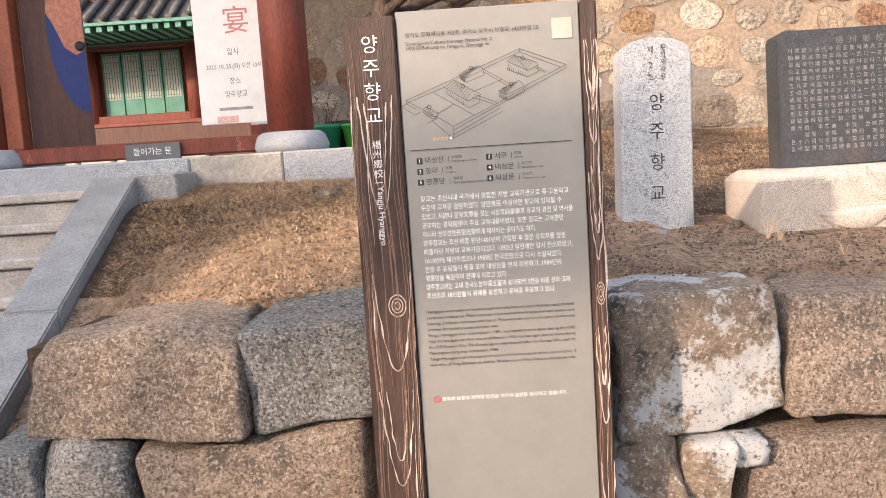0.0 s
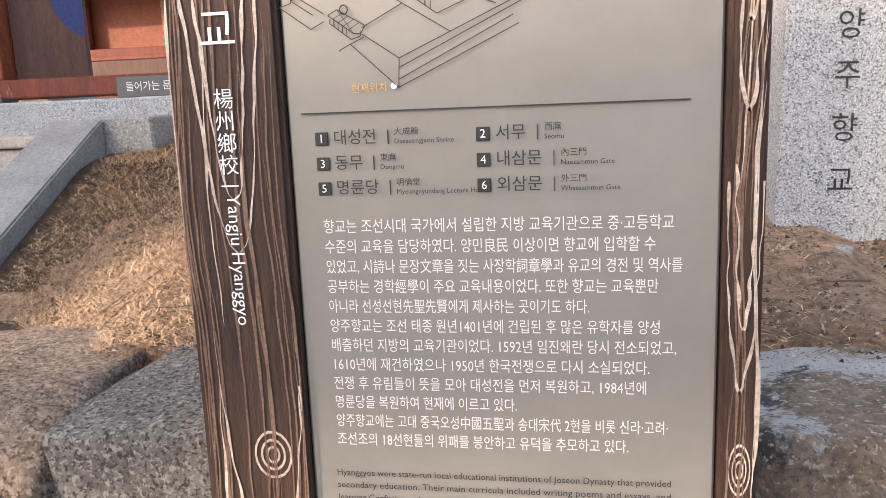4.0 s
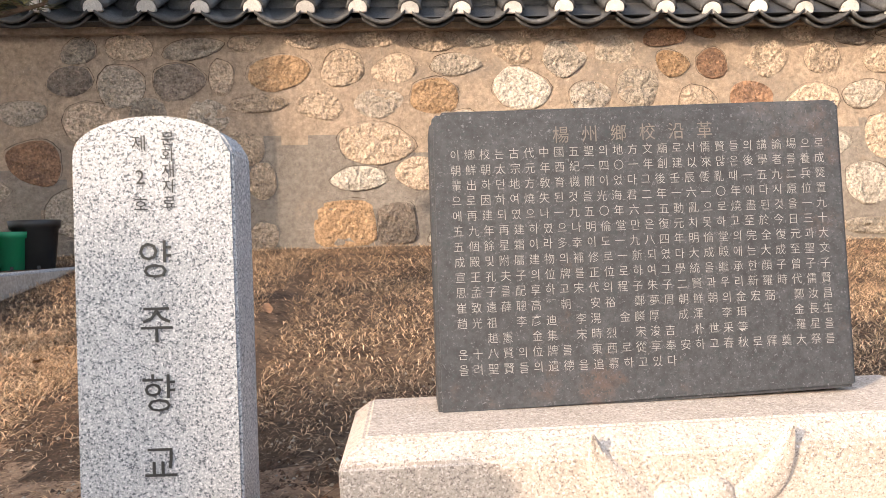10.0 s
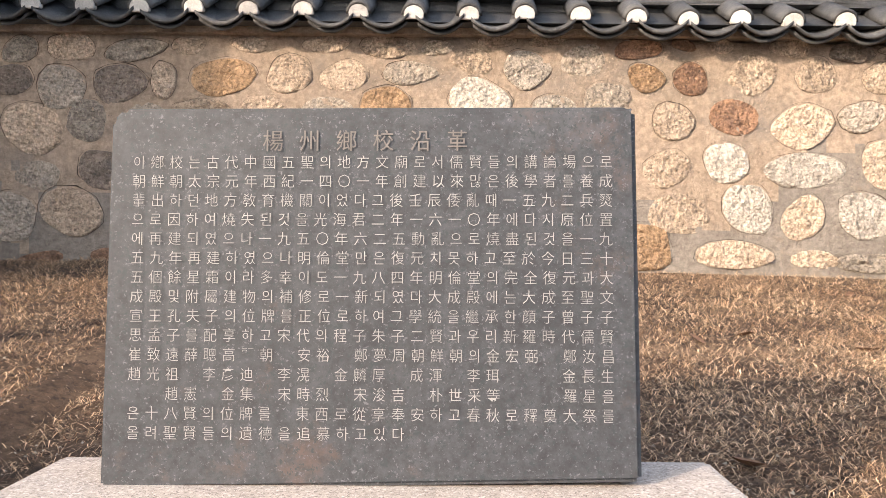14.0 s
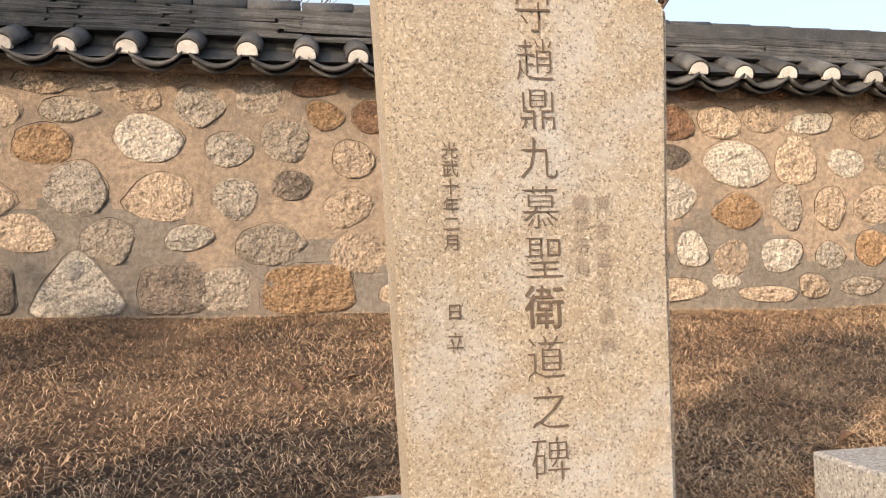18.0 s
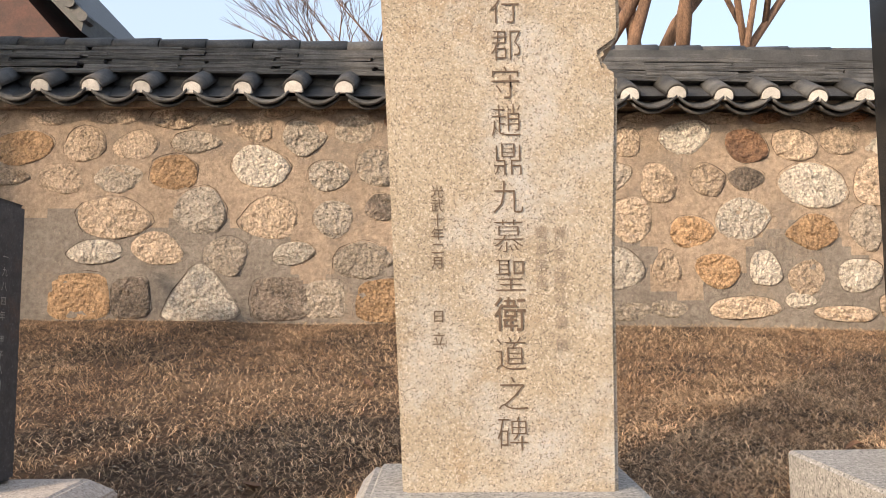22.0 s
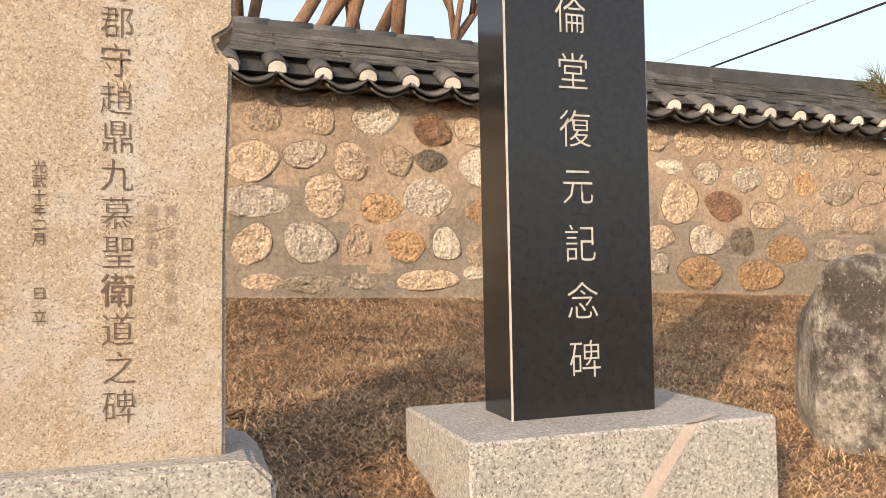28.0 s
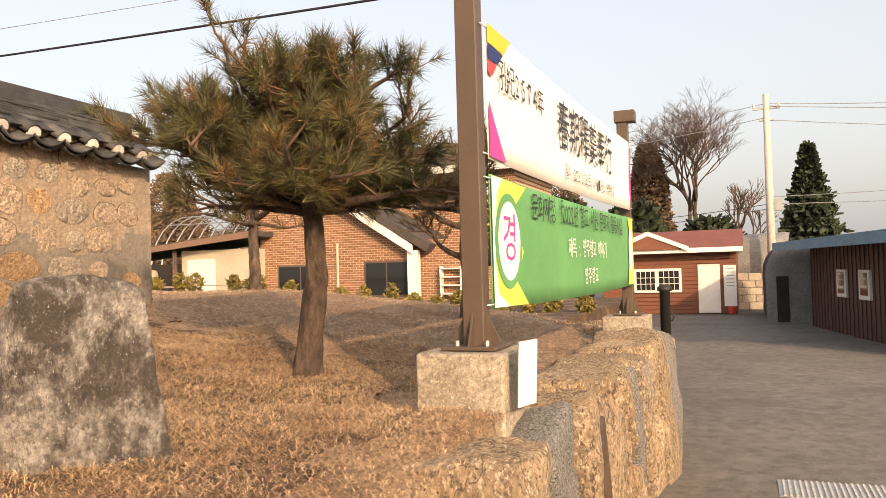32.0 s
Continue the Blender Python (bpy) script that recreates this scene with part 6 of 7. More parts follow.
def pine(name, label, m, height, trunk, limbs, seed, trunk_r, tuft=46, dry=0.22, twig_len=0.34, branching=9, wobble=0.28, needle=0.105):
    """A pine: leaning tapered trunk, crooked limbs, twigs and needle tufts. trunk: points; limbs: (height share, angle, length, rise)."""
    rng = random.Random(seed)
    t = thing(name, label, "tree", m)
    pts = [Vector(p) for p in trunk]
    n = len(pts)
    fine, rads = [], []
    for i in range(49):
        f = i / 48 * (n - 1)
        k = min(int(f), n - 2)
        fine.append(pts[k].lerp(pts[k + 1], f - k))
        rads.append(trunk_r * (1.0 + 0.28 * max(0.0, 1 - i / 6)) * (1 - 0.62 * i / 48))
    bm = tube(fine, rads, 20)
    for v in bm.verts:
        f = min(max(v.co.z / max(pts[-1].z, 0.1), 0), 1) * (n - 1)
        k = min(int(f), n - 2)
        out = v.co - pts[k].lerp(pts[k + 1], f - k)
        out.z = 0
        plate = noise.noise(Vector((v.co.x * 26, v.co.y * 26, v.co.z * 9 + seed))) + 0.5 * noise.noise(Vector((v.co.x * 60, v.co.y * 60, v.co.z * 22)))
        v.co += out * (0.17 * plate)
    part("trunk", bm, M["bark"], t, smooth=True)
    live, dead = ([], []), ([], [])
    bm = bmesh.new()
    twigs = bmesh.new()

    def along(u):
        f = u * (n - 1)
        i = min(int(f), n - 2)
        return pts[i].lerp(pts[i + 1], f - i)
    for u, a, l, rise in limbs:
        p = along(u)
        a = radians(a)
        d = Vector((math.cos(a), math.sin(a), rise)).normalized()
        chain = [p.copy()]
        k = 6
        for i in range(k):
            d = (d + Vector((rng.uniform(-wobble, wobble), rng.uniform(-wobble, wobble), rng.uniform(-0.55, 0.68) * wobble))).normalized()
            p = p + d * l / k
            chain.append(p.copy())
        r0 = trunk_r * 0.42 * min(1, l / 1.0 + 0.25)
        tube(chain, [r0 * (1 - 0.82 * i / k) for i in range(k + 1)], 6, bm)
        for i in range(branching):
            s = rng.uniform(0.32, 1.0)
            f = s * k
            j = min(int(f), k - 1)
            q = chain[j].lerp(chain[j + 1], f - j)
            e = (d * 0.5 + Vector((rng.uniform(-1, 1), rng.uniform(-1, 1), rng.uniform(-0.15, 0.9)))).normalized()
            ll = twig_len * rng.uniform(0.5, 1.2)
            mid = q + e * ll * 0.5 + Vector((0, 0, -0.02))
            end = q + (e + Vector((0, 0, 0.35))).normalized() * ll
            tube([q, mid, end], [r0 * 0.28, r0 * 0.2, r0 * 0.1], 4, twigs)
            tips = [(end, end - mid), (mid.lerp(end, 0.4), (end - mid) + Vector((rng.uniform(-0.3, 0.3), rng.uniform(-0.3, 0.3), 0.1)))]
            for w in range(2):
                e2 = (e + Vector((rng.uniform(-1, 1), rng.uniform(-1, 1), rng.uniform(-0.2, 0.8)))).normalized()
                end2 = mid + e2 * ll * 0.55
                tube([mid, end2], [r0 * 0.15, r0 * 0.07], 3, twigs)
                tips.append((end2, e2))
            for tip in tips:
                needles(dead if rng.random() < dry else live, [tip], rng.random(), tuft, needle)
    part("limb_frame", bm, M["bark"], t, smooth=True)
    tagged(part("twig_mass", twigs, M["twig"], t), kind="stuff")
    tagged(obj("needles", rows_mesh(live[0], live[1], M["needle"]), t), kind="stuff")
    tagged(obj("dry_needles", rows_mesh(dead[0], dead[1], M["needle_dry"]), t), "yellowed and browned needles", kind="stuff")
    return t


rl = random.Random(12)
_limbs = [(rl.uniform(0.52, 0.95), i * 47 + rl.uniform(-20, 20), rl.uniform(0.5, 0.85), rl.uniform(-0.1, 0.52)) for i in range(48)]
_limbs += [(0.55, 100, 1.15, 0.12), (0.58, 85, 1.0, 0.25), (0.55, -80, 0.9, 0.02), (0.56, 180, 0.9, 0.15), (0.57, 150, 0.8, 0.1)]
pine("pine_tree", "small pine with a spreading crown and scaly trunk on the lawn", pose(7.95, 4.20, lawn_z(7.95, 4.20) - 0.03), 2.1,
     [(0, 0, 0), (0.01, -0.03, 0.3), (0.02, -0.07, 0.6), (0.0, -0.07, 0.93), (0.0, -0.01, 1.2), (0.01, 0.06, 1.42), (-0.03, 0.09, 1.60)], _limbs, 5, 0.082, tuft=48, branching=9, twig_len=0.31, dry=0.24, needle=0.13)
rl = random.Random(31)
_limbs = [(0.95, 200, 0.4, 0.5), (0.85, 110, 0.5, 0.5), (0.9, 250, 0.6, 0.5), (0.75, 250, 0.4, 0.4), (0.54, -6, 1.15, 0.26), (0.62, -22, 1.0, 0.50), (0.6, 12, 0.75, 0.45)]
pine("pine_tree", "leaning pine with long low limbs beside the gate platform", pose(-0.36, 4.42, lawn_z(-0.36, 4.42) - 0.03), 3.0,
     [(0, 0, 0), (0.02, 0, 0.25), (0.10, 0.02, 0.55), (0.08, 0.04, 0.85), (0.13, 0.05, 1.1), (0.10, 0.02, 1.35), (0.05, 0.0, 1.6)], _limbs, 9, 0.078, tuft=50, dry=0.1, wobble=0.10, branching=7, twig_len=0.26)
rl = random.Random(52)
_limbs = [(rl.uniform(0.55, 1.0), i * 53 + rl.uniform(-20, 20), rl.uniform(0.6, 1.1), rl.uniform(-0.1, 0.4)) for i in range(20)]
pine("pine_tree", "thin-trunked pine standing before the brick house", pose(14.0, 8.76, 1.50), 2.4,
     [(0, 0, 0), (-0.02, -0.02, 0.5), (0.0, 0.02, 1.0), (0.02, -0.04, 1.5), (0.05, 0.0, 2.0)], _limbs, 25, 0.10, tuft=24, dry=0.3)
rl = random.Random(41)
_limbs = [(rl.uniform(0.3, 1.0), i * 61 + rl.uniform(-20, 20), rl.uniform(0.7, 1.2), rl.uniform(-0.1, 0.4)) for i in range(22)]
pine("pine_tree", "dark pine further along the bank behind the banners", pose(11.76, 4.50, 1.35), 2.1,
     [(0, 0, 0), (0.03, 0, 0.4), (0.0, 0.03, 0.8), (0.05, 0.0, 1.2), (0.02, 0.02, 1.7)], _limbs, 15, 0.10, tuft=30, dry=0.1)


def bare_tree(name, label, m, height, spread, seed, r0, depth=5, lean=(0, 0), group="", wood="bare_wood"):
    """A leafless tree: forks again and again into fine twigs."""
    rng = random.Random(seed)
    t = thing(name, label, "tree", m, group)
    bms = (bmesh.new(), bmesh.new())

    def grow(p, d, l, r, k):
        mid = p + d * l * 0.5 + Vector((rng.uniform(-1, 1), rng.uniform(-1, 1), 0)) * l * 0.11
        e = p + d * l
        tube([p, mid, e], [r, r * 0.85, r * 0.7], 6 if k > 2 else 3, bms[0] if k > 2 else bms[1])
        if k == 0:
            return
        for i in range(3 if k > 1 else 4):
            v = (d + Vector((rng.uniform(-1, 1), rng.uniform(-1, 1), rng.uniform(-0.15, 0.55))) * spread).normalized()
            grow(e if i else mid.lerp(e, 0.6), v, l * rng.uniform(0.6, 0.85), r * 0.6, k - 1)
    grow(Vector((0, 0, 0)), Vector((lean[0], lean[1], 1)).normalized(), height * 0.26, r0, depth)
    part("trunk", bms[0], M[wood], t, smooth=True)
    tagged(part("twig_mass", bms[1], M[wood], t), kind="stuff")
    return t


bare_tree("bare_tree", "large leafless zelkova behind the yard", pose(50, 4.3, 0), 14.0, 1.0, 3, 0.24, 8, (0.0, 0.0))
bare_tree("bare_tree", "smaller leafless tree behind the yard", pose(56, 2.0, 0), 8, 0.6, 4, 0.2, 5)
for _x, _l, _s, _r in ((3.9, 0.18, 6, 0.13), (4.35, 0.24, 7, 0.15), (5.0, 0.30, 16, 0.15), (5.25, 0.38, 17, 0.11), (6.3, 0.30, 18, 0.08)):
    bare_tree("bare_tree", "leafless brown-barked trunk leaning behind the garden wall", pose(_x, 11.2, 1.5), 11, 0.62, _s, _r, 7, (_l, 0), "leaning trunks behind the wall", "bark_lit")
bare_tree("bare_tree", "thin leafless tree behind the garden wall", pose(3.2, 14, 1.6), 7.5, 0.5, 8, 0.06, 6, (-0.1, 0), "", "bark_lit")


def leafy(name, label, m, rx, ry, rz, seed, material, count, leaf=0.05, cone=False, trunk=0.0, group=""):
    """A shrub or conifer: many small leaf clumps with gaps and an uneven outline round a stem."""
    rng = random.Random(seed)
    t = thing(name, label, "tree" if cone else "shrub", m, group)
    verts, faces = [], []
    for i in range(count):
        a = rng.uniform(0, 6.283)
        if cone:
            u = rng.random() ** 0.7
            tier = 1 - 0.35 * ((u * 9) % 1)
            r = (1 - u) * tier * rng.uniform(0.35, 1.0)
            p = Vector((rx * r * math.cos(a), ry * r * math.sin(a), rz * u - 0.12 * r * rx))
        else:
            u = rng.uniform(0, 1)
            w = math.sin(math.pi * (0.12 + 0.8 * u)) * (0.75 + 0.35 * noise.noise(Vector((a * 1.3, u * 3, seed))))
            r = w * rng.uniform(0.4, 1.0) ** 0.5
            p = Vector((rx * r * math.cos(a), ry * r * math.sin(a), rz * u))
        for k in range(2):
            v = Vector((rng.uniform(-1, 1), rng.uniform(-1, 1), rng.uniform(-0.4, 1))).normalized() * leaf * rng.uniform(0.6, 1.4)
            s = v.cross(Vector((rng.uniform(-1, 1), rng.uniform(-1, 1), rng.uniform(-1, 1)))).normalized() * leaf * 0.35
            b = len(verts)
            verts += [tuple(p - s), tuple(p + s), tuple(p + v + s * 0.4), tuple(p + v - s * 0.4)]
            faces.append((b, b + 1, b + 2, b + 3))
    part("stem", tube([(0, 0, -0.1), (0.01, 0, rz * 0.5), (0, 0, rz * 0.9)], [max(trunk, 0.015), max(trunk * 0.6, 0.01), 0.008], 6), M["bark"], t)
    tagged(obj("crown", rows_mesh(verts, faces, M[material]), t), kind="stuff")
    return t


leafy("conifer", "dark green fir behind the sheds", pose(48, -1.3, 0), 3.2, 3.2, 7.6, 2, "conifer", 5200, 0.34, True, 0.25)
leafy("conifer", "tall rust-brown evergreen behind the brown shed", pose(52, 7.2, 0), 2.0, 2.0, 9.0, 15, "thicket", 6000, 0.26, False, 0.2)
leafy("conifer", "low dark evergreen behind the brown shed", pose(47, 7.5, 0), 3, 3, 5.0, 5, "conifer", 1500, 0.5, False, 0.2)
leafy("conifer", "low dark evergreen behind the brown shed", pose(49, 3.6, 0), 3, 3, 4.0, 6, "conifer", 1500, 0.5, False, 0.2)
leafy("conifer", "low dark evergreen behind the brown shed", pose(46, 11.0, 0), 3, 3, 5.4, 7, "conifer", 1500, 0.5, False, 0.2)
rs = random.Random(77)
for i in range(22):
    x = 19.0 + rs.uniform(-0.3, 0.3) - i * 0.05
    y = 17.0 - i * 0.60 + rs.uniform(-0.1, 0.1)
    leafy("shrub", "small yellow-green clipped shrub along the lawn's far edge", pose(x, y, lawn_z(x, y) - 0.03), rs.uniform(0.16, 0.34), rs.uniform(0.16, 0.3), rs.uniform(0.22, 0.46), 100 + i, "shrub", 170, 0.065, group="shrubs along the lawn's edge")

# ---- banner stand ----
stand = thing("banner_stand", "brown steel banner stand on concrete footings at the lawn's edge", "banner stand")
P1, P2 = (7.30, 2.90), (11.45, 2.80)
for k, (x, y) in enumerate((P1, P2)):
    z = 1.51 if k == 0 else 1.40
    part("post", box(-0.05, 0.05, -0.05, 0.05, z, 3.25 + 0.9 * (k == 0), 0.004), M["post_paint"], stand, m=pose(x, y, 0))
    part("base_plate", box(-0.13, 0.13, -0.13, 0.13, z - 0.005, z + 0.012, 0.002), M["post_paint"], stand, m=pose(x, y, 0))
    for a in range(4):
        part("gusset", prism([(0.05, z + 0.012), (0.12, z + 0.012), (0.05, z + 0.16)], -0.005, 0.005, "y"), M["post_paint"], stand, m=pose(x, y, 0, 0, 0, a * 90))
        part("bolt", lathe([(0.012, z + 0.012), (0.012, z + 0.035)], 6), M["steel"], stand, m=pose(x + 0.1 * math.cos(0.785 + a * 1.571), y + 0.1 * math.sin(0.785 + a * 1.571), 0))
    part("post_cap", box(-0.07, 0.07, -0.12, 0.07, 3.22 + 0.9 * (k == 0), 3.33 + 0.9 * (k == 0), 0.004), M["post_paint"], stand, m=pose(x, y, 0))
for k, (x, y) in enumerate((P1, P2)):
    f = thing("concrete_footing", "stained concrete block footing of the banner stand", "footing", pose(x, y, 1.19), "footings of the banner stand")
    part("block", box(-0.22, 0.22, -0.19, 0.22, -0.25, 0.31 if k == 0 else 0.20, 0.012), M["concrete"], f)
card = tagged(obj("white_board", mesh_of(box(-0.075, 0.075, -0.008, 0.0, 0, 0.28, 0.002), M["white_card"]), None, pose(7.17, 2.64, 1.275, 3, 0, -15)), "plain white plastic board leaning on the concrete footing", "board")
pipe = tagged(obj("rusty_pipe", mesh_of(tube([(0, 0, 0), (0, 0, 0.07), (0.015, 0.0, 0.10)], [0.02, 0.02, 0.02], 8), M["rust"]), None, pose(7.0, 2.83, 1.12)), "short rusty pipe end beside the footing", "pipe")


def banner(name, label, z0, z1, cloth):
    """A cloth stretched between the posts, a little slack."""
    t = thing(name, label, "banner")
    L = math.hypot(P2[0] - P1[0], P2[1] - P1[1])
    ang = math.degrees(math.atan2(P2[1] - P1[1], P2[0] - P1[0]))
    t.matrix_basis = pose(P1[0], P1[1] - 0.06, 0, 0, 0, ang)
    bm = bmesh.new()
    n, k = 48, 6
    grid = [[bm.verts.new((0.06 + (L - 0.12) * i / n, 0.006 * math.sin(i * 0.5) * math.sin(math.pi * j / k), z0 + (z1 - z0) * j / k - 0.02 * math.sin(math.pi * i / n))) for j in range(k + 1)] for i in range(n + 1)]
    for i in range(n):
        for j in range(k):
            bm.faces.new((grid[i][j], grid[i + 1][j], grid[i + 1][j + 1], grid[i][j + 1]))
    ob = part("cloth", bm, M[cloth], t, smooth=True)
    s = ob.modifiers.new("thickness", "SOLIDIFY")
    s.thickness = 0.003
    for x in (0.03, L - 0.03):
        for z in (z0 + 0.02, z1 - 0.02):
            part("cord", tube([(x - 0.04, 0, z), (x + 0.05, 0, z)], [0.004, 0.004], 5), M["white_card"], t)
    return t, L


def flat(points, material, parent, y):
    bm = bmesh.new()
    bm.faces.new([bm.verts.new((x, y, z)) for x, z in points])
    return part("print", bm, material, parent)


ban, BL = banner("white_banner", "long white cloth banner with black brush writing and coloured corners", 2.38, 3.02, "cloth_white")
for s, x, z, k, sx in (("孔紀2574年", 0.62, 2.80, 0.17, 0.85), ("春期釋奠奉行", 2.25, 2.74, 0.34, 0.86)):
    for i, c in enumerate(s):
        write("character", c, k, M["ink_black"], ban, facing(x + (i - (len(s) - 1) / 2) * k * sx * (1.02 if k > 0.2 else 0.78), -0.015, z), sx=sx)
write("line_of_text", "일시 : 2023. 2. 25.(토) 11시  ■ 장소 : 양주향교", 0.11, M["ink_black"], ban, facing(2.35, -0.015, 2.47), sx=0.8)
flat([(0.06, 3.02), (0.42, 3.015), (0.30, 2.92), (0.06, 2.93)], M["cloth_yellow"], ban, -0.01)
flat([(0.06, 2.925), (0.29, 2.915), (0.20, 2.85), (0.06, 2.85)], M["paint_blue"], ban, -0.011)
flat([(0.06, 2.845), (0.19, 2.845), (0.12, 2.78), (0.06, 2.78)], M["print_red"], ban, -0.012)
flat([(0.06, 2.66), (0.14, 2.56), (0.30, 2.385), (0.06, 2.39)], M["cloth_magenta"], ban, -0.01)
flat([(BL - 0.08, 2.98), (BL - 0.16, 2.7), (BL - 0.10, 2.4), (BL - 0.07, 2.4)], M["cloth_magenta"], ban, -0.01)
ban2, _ = banner("green_banner", "long green cloth banner with a round printed emblem", 1.68, 2.31, "cloth_green")
flat([(0.06, 2.305), (0.62, 2.29), (0.36, 2.15), (0.55, 1.95), (0.42, 1.80), (0.62, 1.675), (0.06, 1.685)], M["cloth_lime"], ban2, -0.01)
flat([(0.06, 2.30), (0.22, 2.30), (0.13, 2.22), (0.09, 1.9), (0.12, 1.75), (0.30, 1.68), (0.06, 1.685)], M["cloth_white"], ban2, -0.011)
flat([(0.30 + 0.215 * math.cos(6.283 * i / 28), 2.0 + 0.235 * math.sin(6.283 * i / 28)) for i in range(28)], M["cloth_green"], ban2, -0.013)
flat([(0.30 + 0.175 * math.cos(6.283 * i / 28), 2.0 + 0.195 * math.sin(6.283 * i / 28)) for i in range(28)], M["cloth_white"], ban2, -0.015)
write("character", "경", 0.26, M["cloth_magenta"], ban2, facing(0.30, -0.017, 2.0))
for s, x, z, k, mt, pitch in (("문화재청 「2022년 향교·서원 문화재 활용사업」", 2.15, 2.19, 0.165, "ink_black", 0.128), ("제목 : 양주향교 이야기", 2.15, 1.98, 0.14, "print_white", 0.112), ("양주향교", 2.2, 1.79, 0.13, "print_white", 0.117)):
    wide = [0.55 if c in " :·" else (0.62 if c in "2022「」" else 1.0) for c in s]
    at = x - pitch * sum(wide) / 2
    for c, w in zip(s, wide):
        if c != " ":
            write("character", c, k, M[mt], ban2, facing(at + pitch * w / 2, -0.015, z), sx=0.93)
        at += pitch * w
flat([(BL - 0.06, 2.30), (BL - 0.32, 2.29), (BL - 0.2, 2.1), (BL - 0.3, 1.9), (BL - 0.36, 1.69), (BL - 0.06, 1.69)], M["cloth_lime"], ban2, -0.01)
flat([(BL - 0.22 + 0.10 * math.cos(6.283 * i / 20), 2.0 + 0.2 * math.sin(6.283 * i / 20)) for i in range(20)], M["cloth_white"], ban2, -0.013)
bollard = thing("bollard", "black steel bollard with a chain beside the road", "bollard", pose(13.4, 2.655, road_z(12.8)))
part("post", lathe([(0.06, 0), (0.06, 1.50), (0.085, 1.51), (0.085, 1.55), (0.04, 1.58)], 14), M["cable"], bollard, smooth=True)
part("ring", tube([(0.0, -0.07, 1.25), (0.0, -0.1, 1.2), (0.0, -0.07, 1.15)], [0.01] * 3, 6), M["cable"], bollard)

# ---- brick house behind the lawn ----
house = thing("brick_house", "two-storey tan brick house with a dark gabled roof and white eaves", "house", pose(30, 0, 0))
def gx(y0, y1, z0, z1, x0, x1, mt, name, label="", bevel=0.0, parent=None):
    return part(name, box(x0, x1, y0, y1, z0, z1, bevel), M[mt], parent or house, label)


gx(13.2, 19.6, 0.0, 3.1, 0, 6, "brickwork", "wall")
part("gable_wall", prism([(13.2, 3.1), (19.6, 3.1), (19.6, 5.6), (17.3, 5.5), (13.2, 3.12)], 0.0, 6, "x"), M["brickwork"], house)
gx(10.0, 20.5, 3.0, 5.75, 3.0, 9, "brickwork", "upper_wall")
part("roof", prism([(12.4, 2.55), (17.3, 5.52), (17.3, 5.72), (12.2, 2.8)], -0.4, 3.0, "x"), M["roof_dark"], house, "dark shingle roof")
part("eave_board", prism([(12.9, 2.48), (12.9, 2.80), (16.6, 5.15), (16.9, 5.0)], -0.46, -0.40, "x"), M["trim_white"], house, "broad white sloping eave board")
part("upper_roof", prism([(2.6, 5.75), (2.6, 6.0), (6.0, 7.4), (9.6, 5.8)], 9.2, 21, "y"), M["roof_dark"], house, "dark shingle roof")
part("upper_eave", box(2.5, 2.62, 9.2, 21, 5.68, 5.95), M["trim_white"], house, "white eave board")
gx(12.78, 13.15, 0.5, 2.6, -0.35, 0.0, "trim_white", "porch_post")
for y0, y1, z0, z1 in ((13.2, 15.02, 0.95, 2.27), (16.75, 18.78, 1.05, 2.22)):
    w = part("window", box(-0.06, 0.02, y0, y1, z0, z1), M["post_paint"], house)
    part("pane", box(-0.075, -0.062, y0 + 0.07, (y0 + y1) / 2 - 0.03, z0 + 0.07, z1 - 0.07), M["pane"], w)
    part("pane", box(-0.075, -0.062, (y0 + y1) / 2 + 0.03, y1 - 0.07, z0 + 0.07, z1 - 0.07), M["pane"], w)
for y0, y1, z0, z1 in ((13.9, 15.0, 4.5, 5.4), (17.0, 18.3, 3.9, 5.2), (10.6, 11.6, 4.4, 5.3)):
    w = part("window", box(2.94, 3.02, y0, y1, z0, z1), M["trim_white"], house)
    part("pane", box(2.925, 2.938, y0 + 0.08, (y0 + y1) / 2 - 0.04, z0 + 0.08, z1 - 0.08), M["pane"], w)
    part("pane", box(2.925, 2.938, (y0 + y1) / 2 + 0.04, y1 - 0.08, z0 + 0.08, z1 - 0.08), M["pane"], w)
for z in (1.0, 1.3, 1.6, 1.9):
    part("shelf", box(-0.12, 0.2, 11.2, 12.0, z, z + 0.04), M["trim_white"], house, "white shelf beside the porch")
for y in (11.2, 11.97):
    part("shelf_side", box(-0.12, 0.2, y, y + 0.03, 0.9, 2.0), M["trim_white"], house)
gx(10.0, 13.2, 0, 3.0, 0.2, 6, "brickwork", "wall")
part("downpipe", tube([(-0.05, 16.15, 0.9), (-0.05, 16.15, 3.0)], [0.05, 0.05], 8), M["cream"], house)
# low cream annexe with a lean-to roof
annexe = thing("lean_to", "cream panelled lean-to with a sloping roof and a store painted dark for shade", "shed", pose(29, 0, 0))
part("wall", box(0, 3, 19.4, 22.6, 0.0, 2.9), M["cream"], annexe)
part("door", box(-0.04, 0.0, 21.0, 22.3, 1.0, 2.55), M["trim_white"], annexe)
# solid box, its dark colour stands for shade inside the open store
part("store", box(0.1, 3, 22.6, 27, 0.0, 2.4), M["inside_shade"], annexe)
part("roof", prism([(19.0, 3.35), (19.0, 3.55), (27.5, 2.75), (27.5, 2.6)], -0.6, 3.2, "x"), M["roof_dark"], annexe)
part("fascia", prism([(19.0, 3.28), (19.0, 3.52), (27.5, 2.72), (27.5, 2.52)], -0.66, -0.6, "x"), M["wood_streak"], annexe, "weathered sloping fascia board")
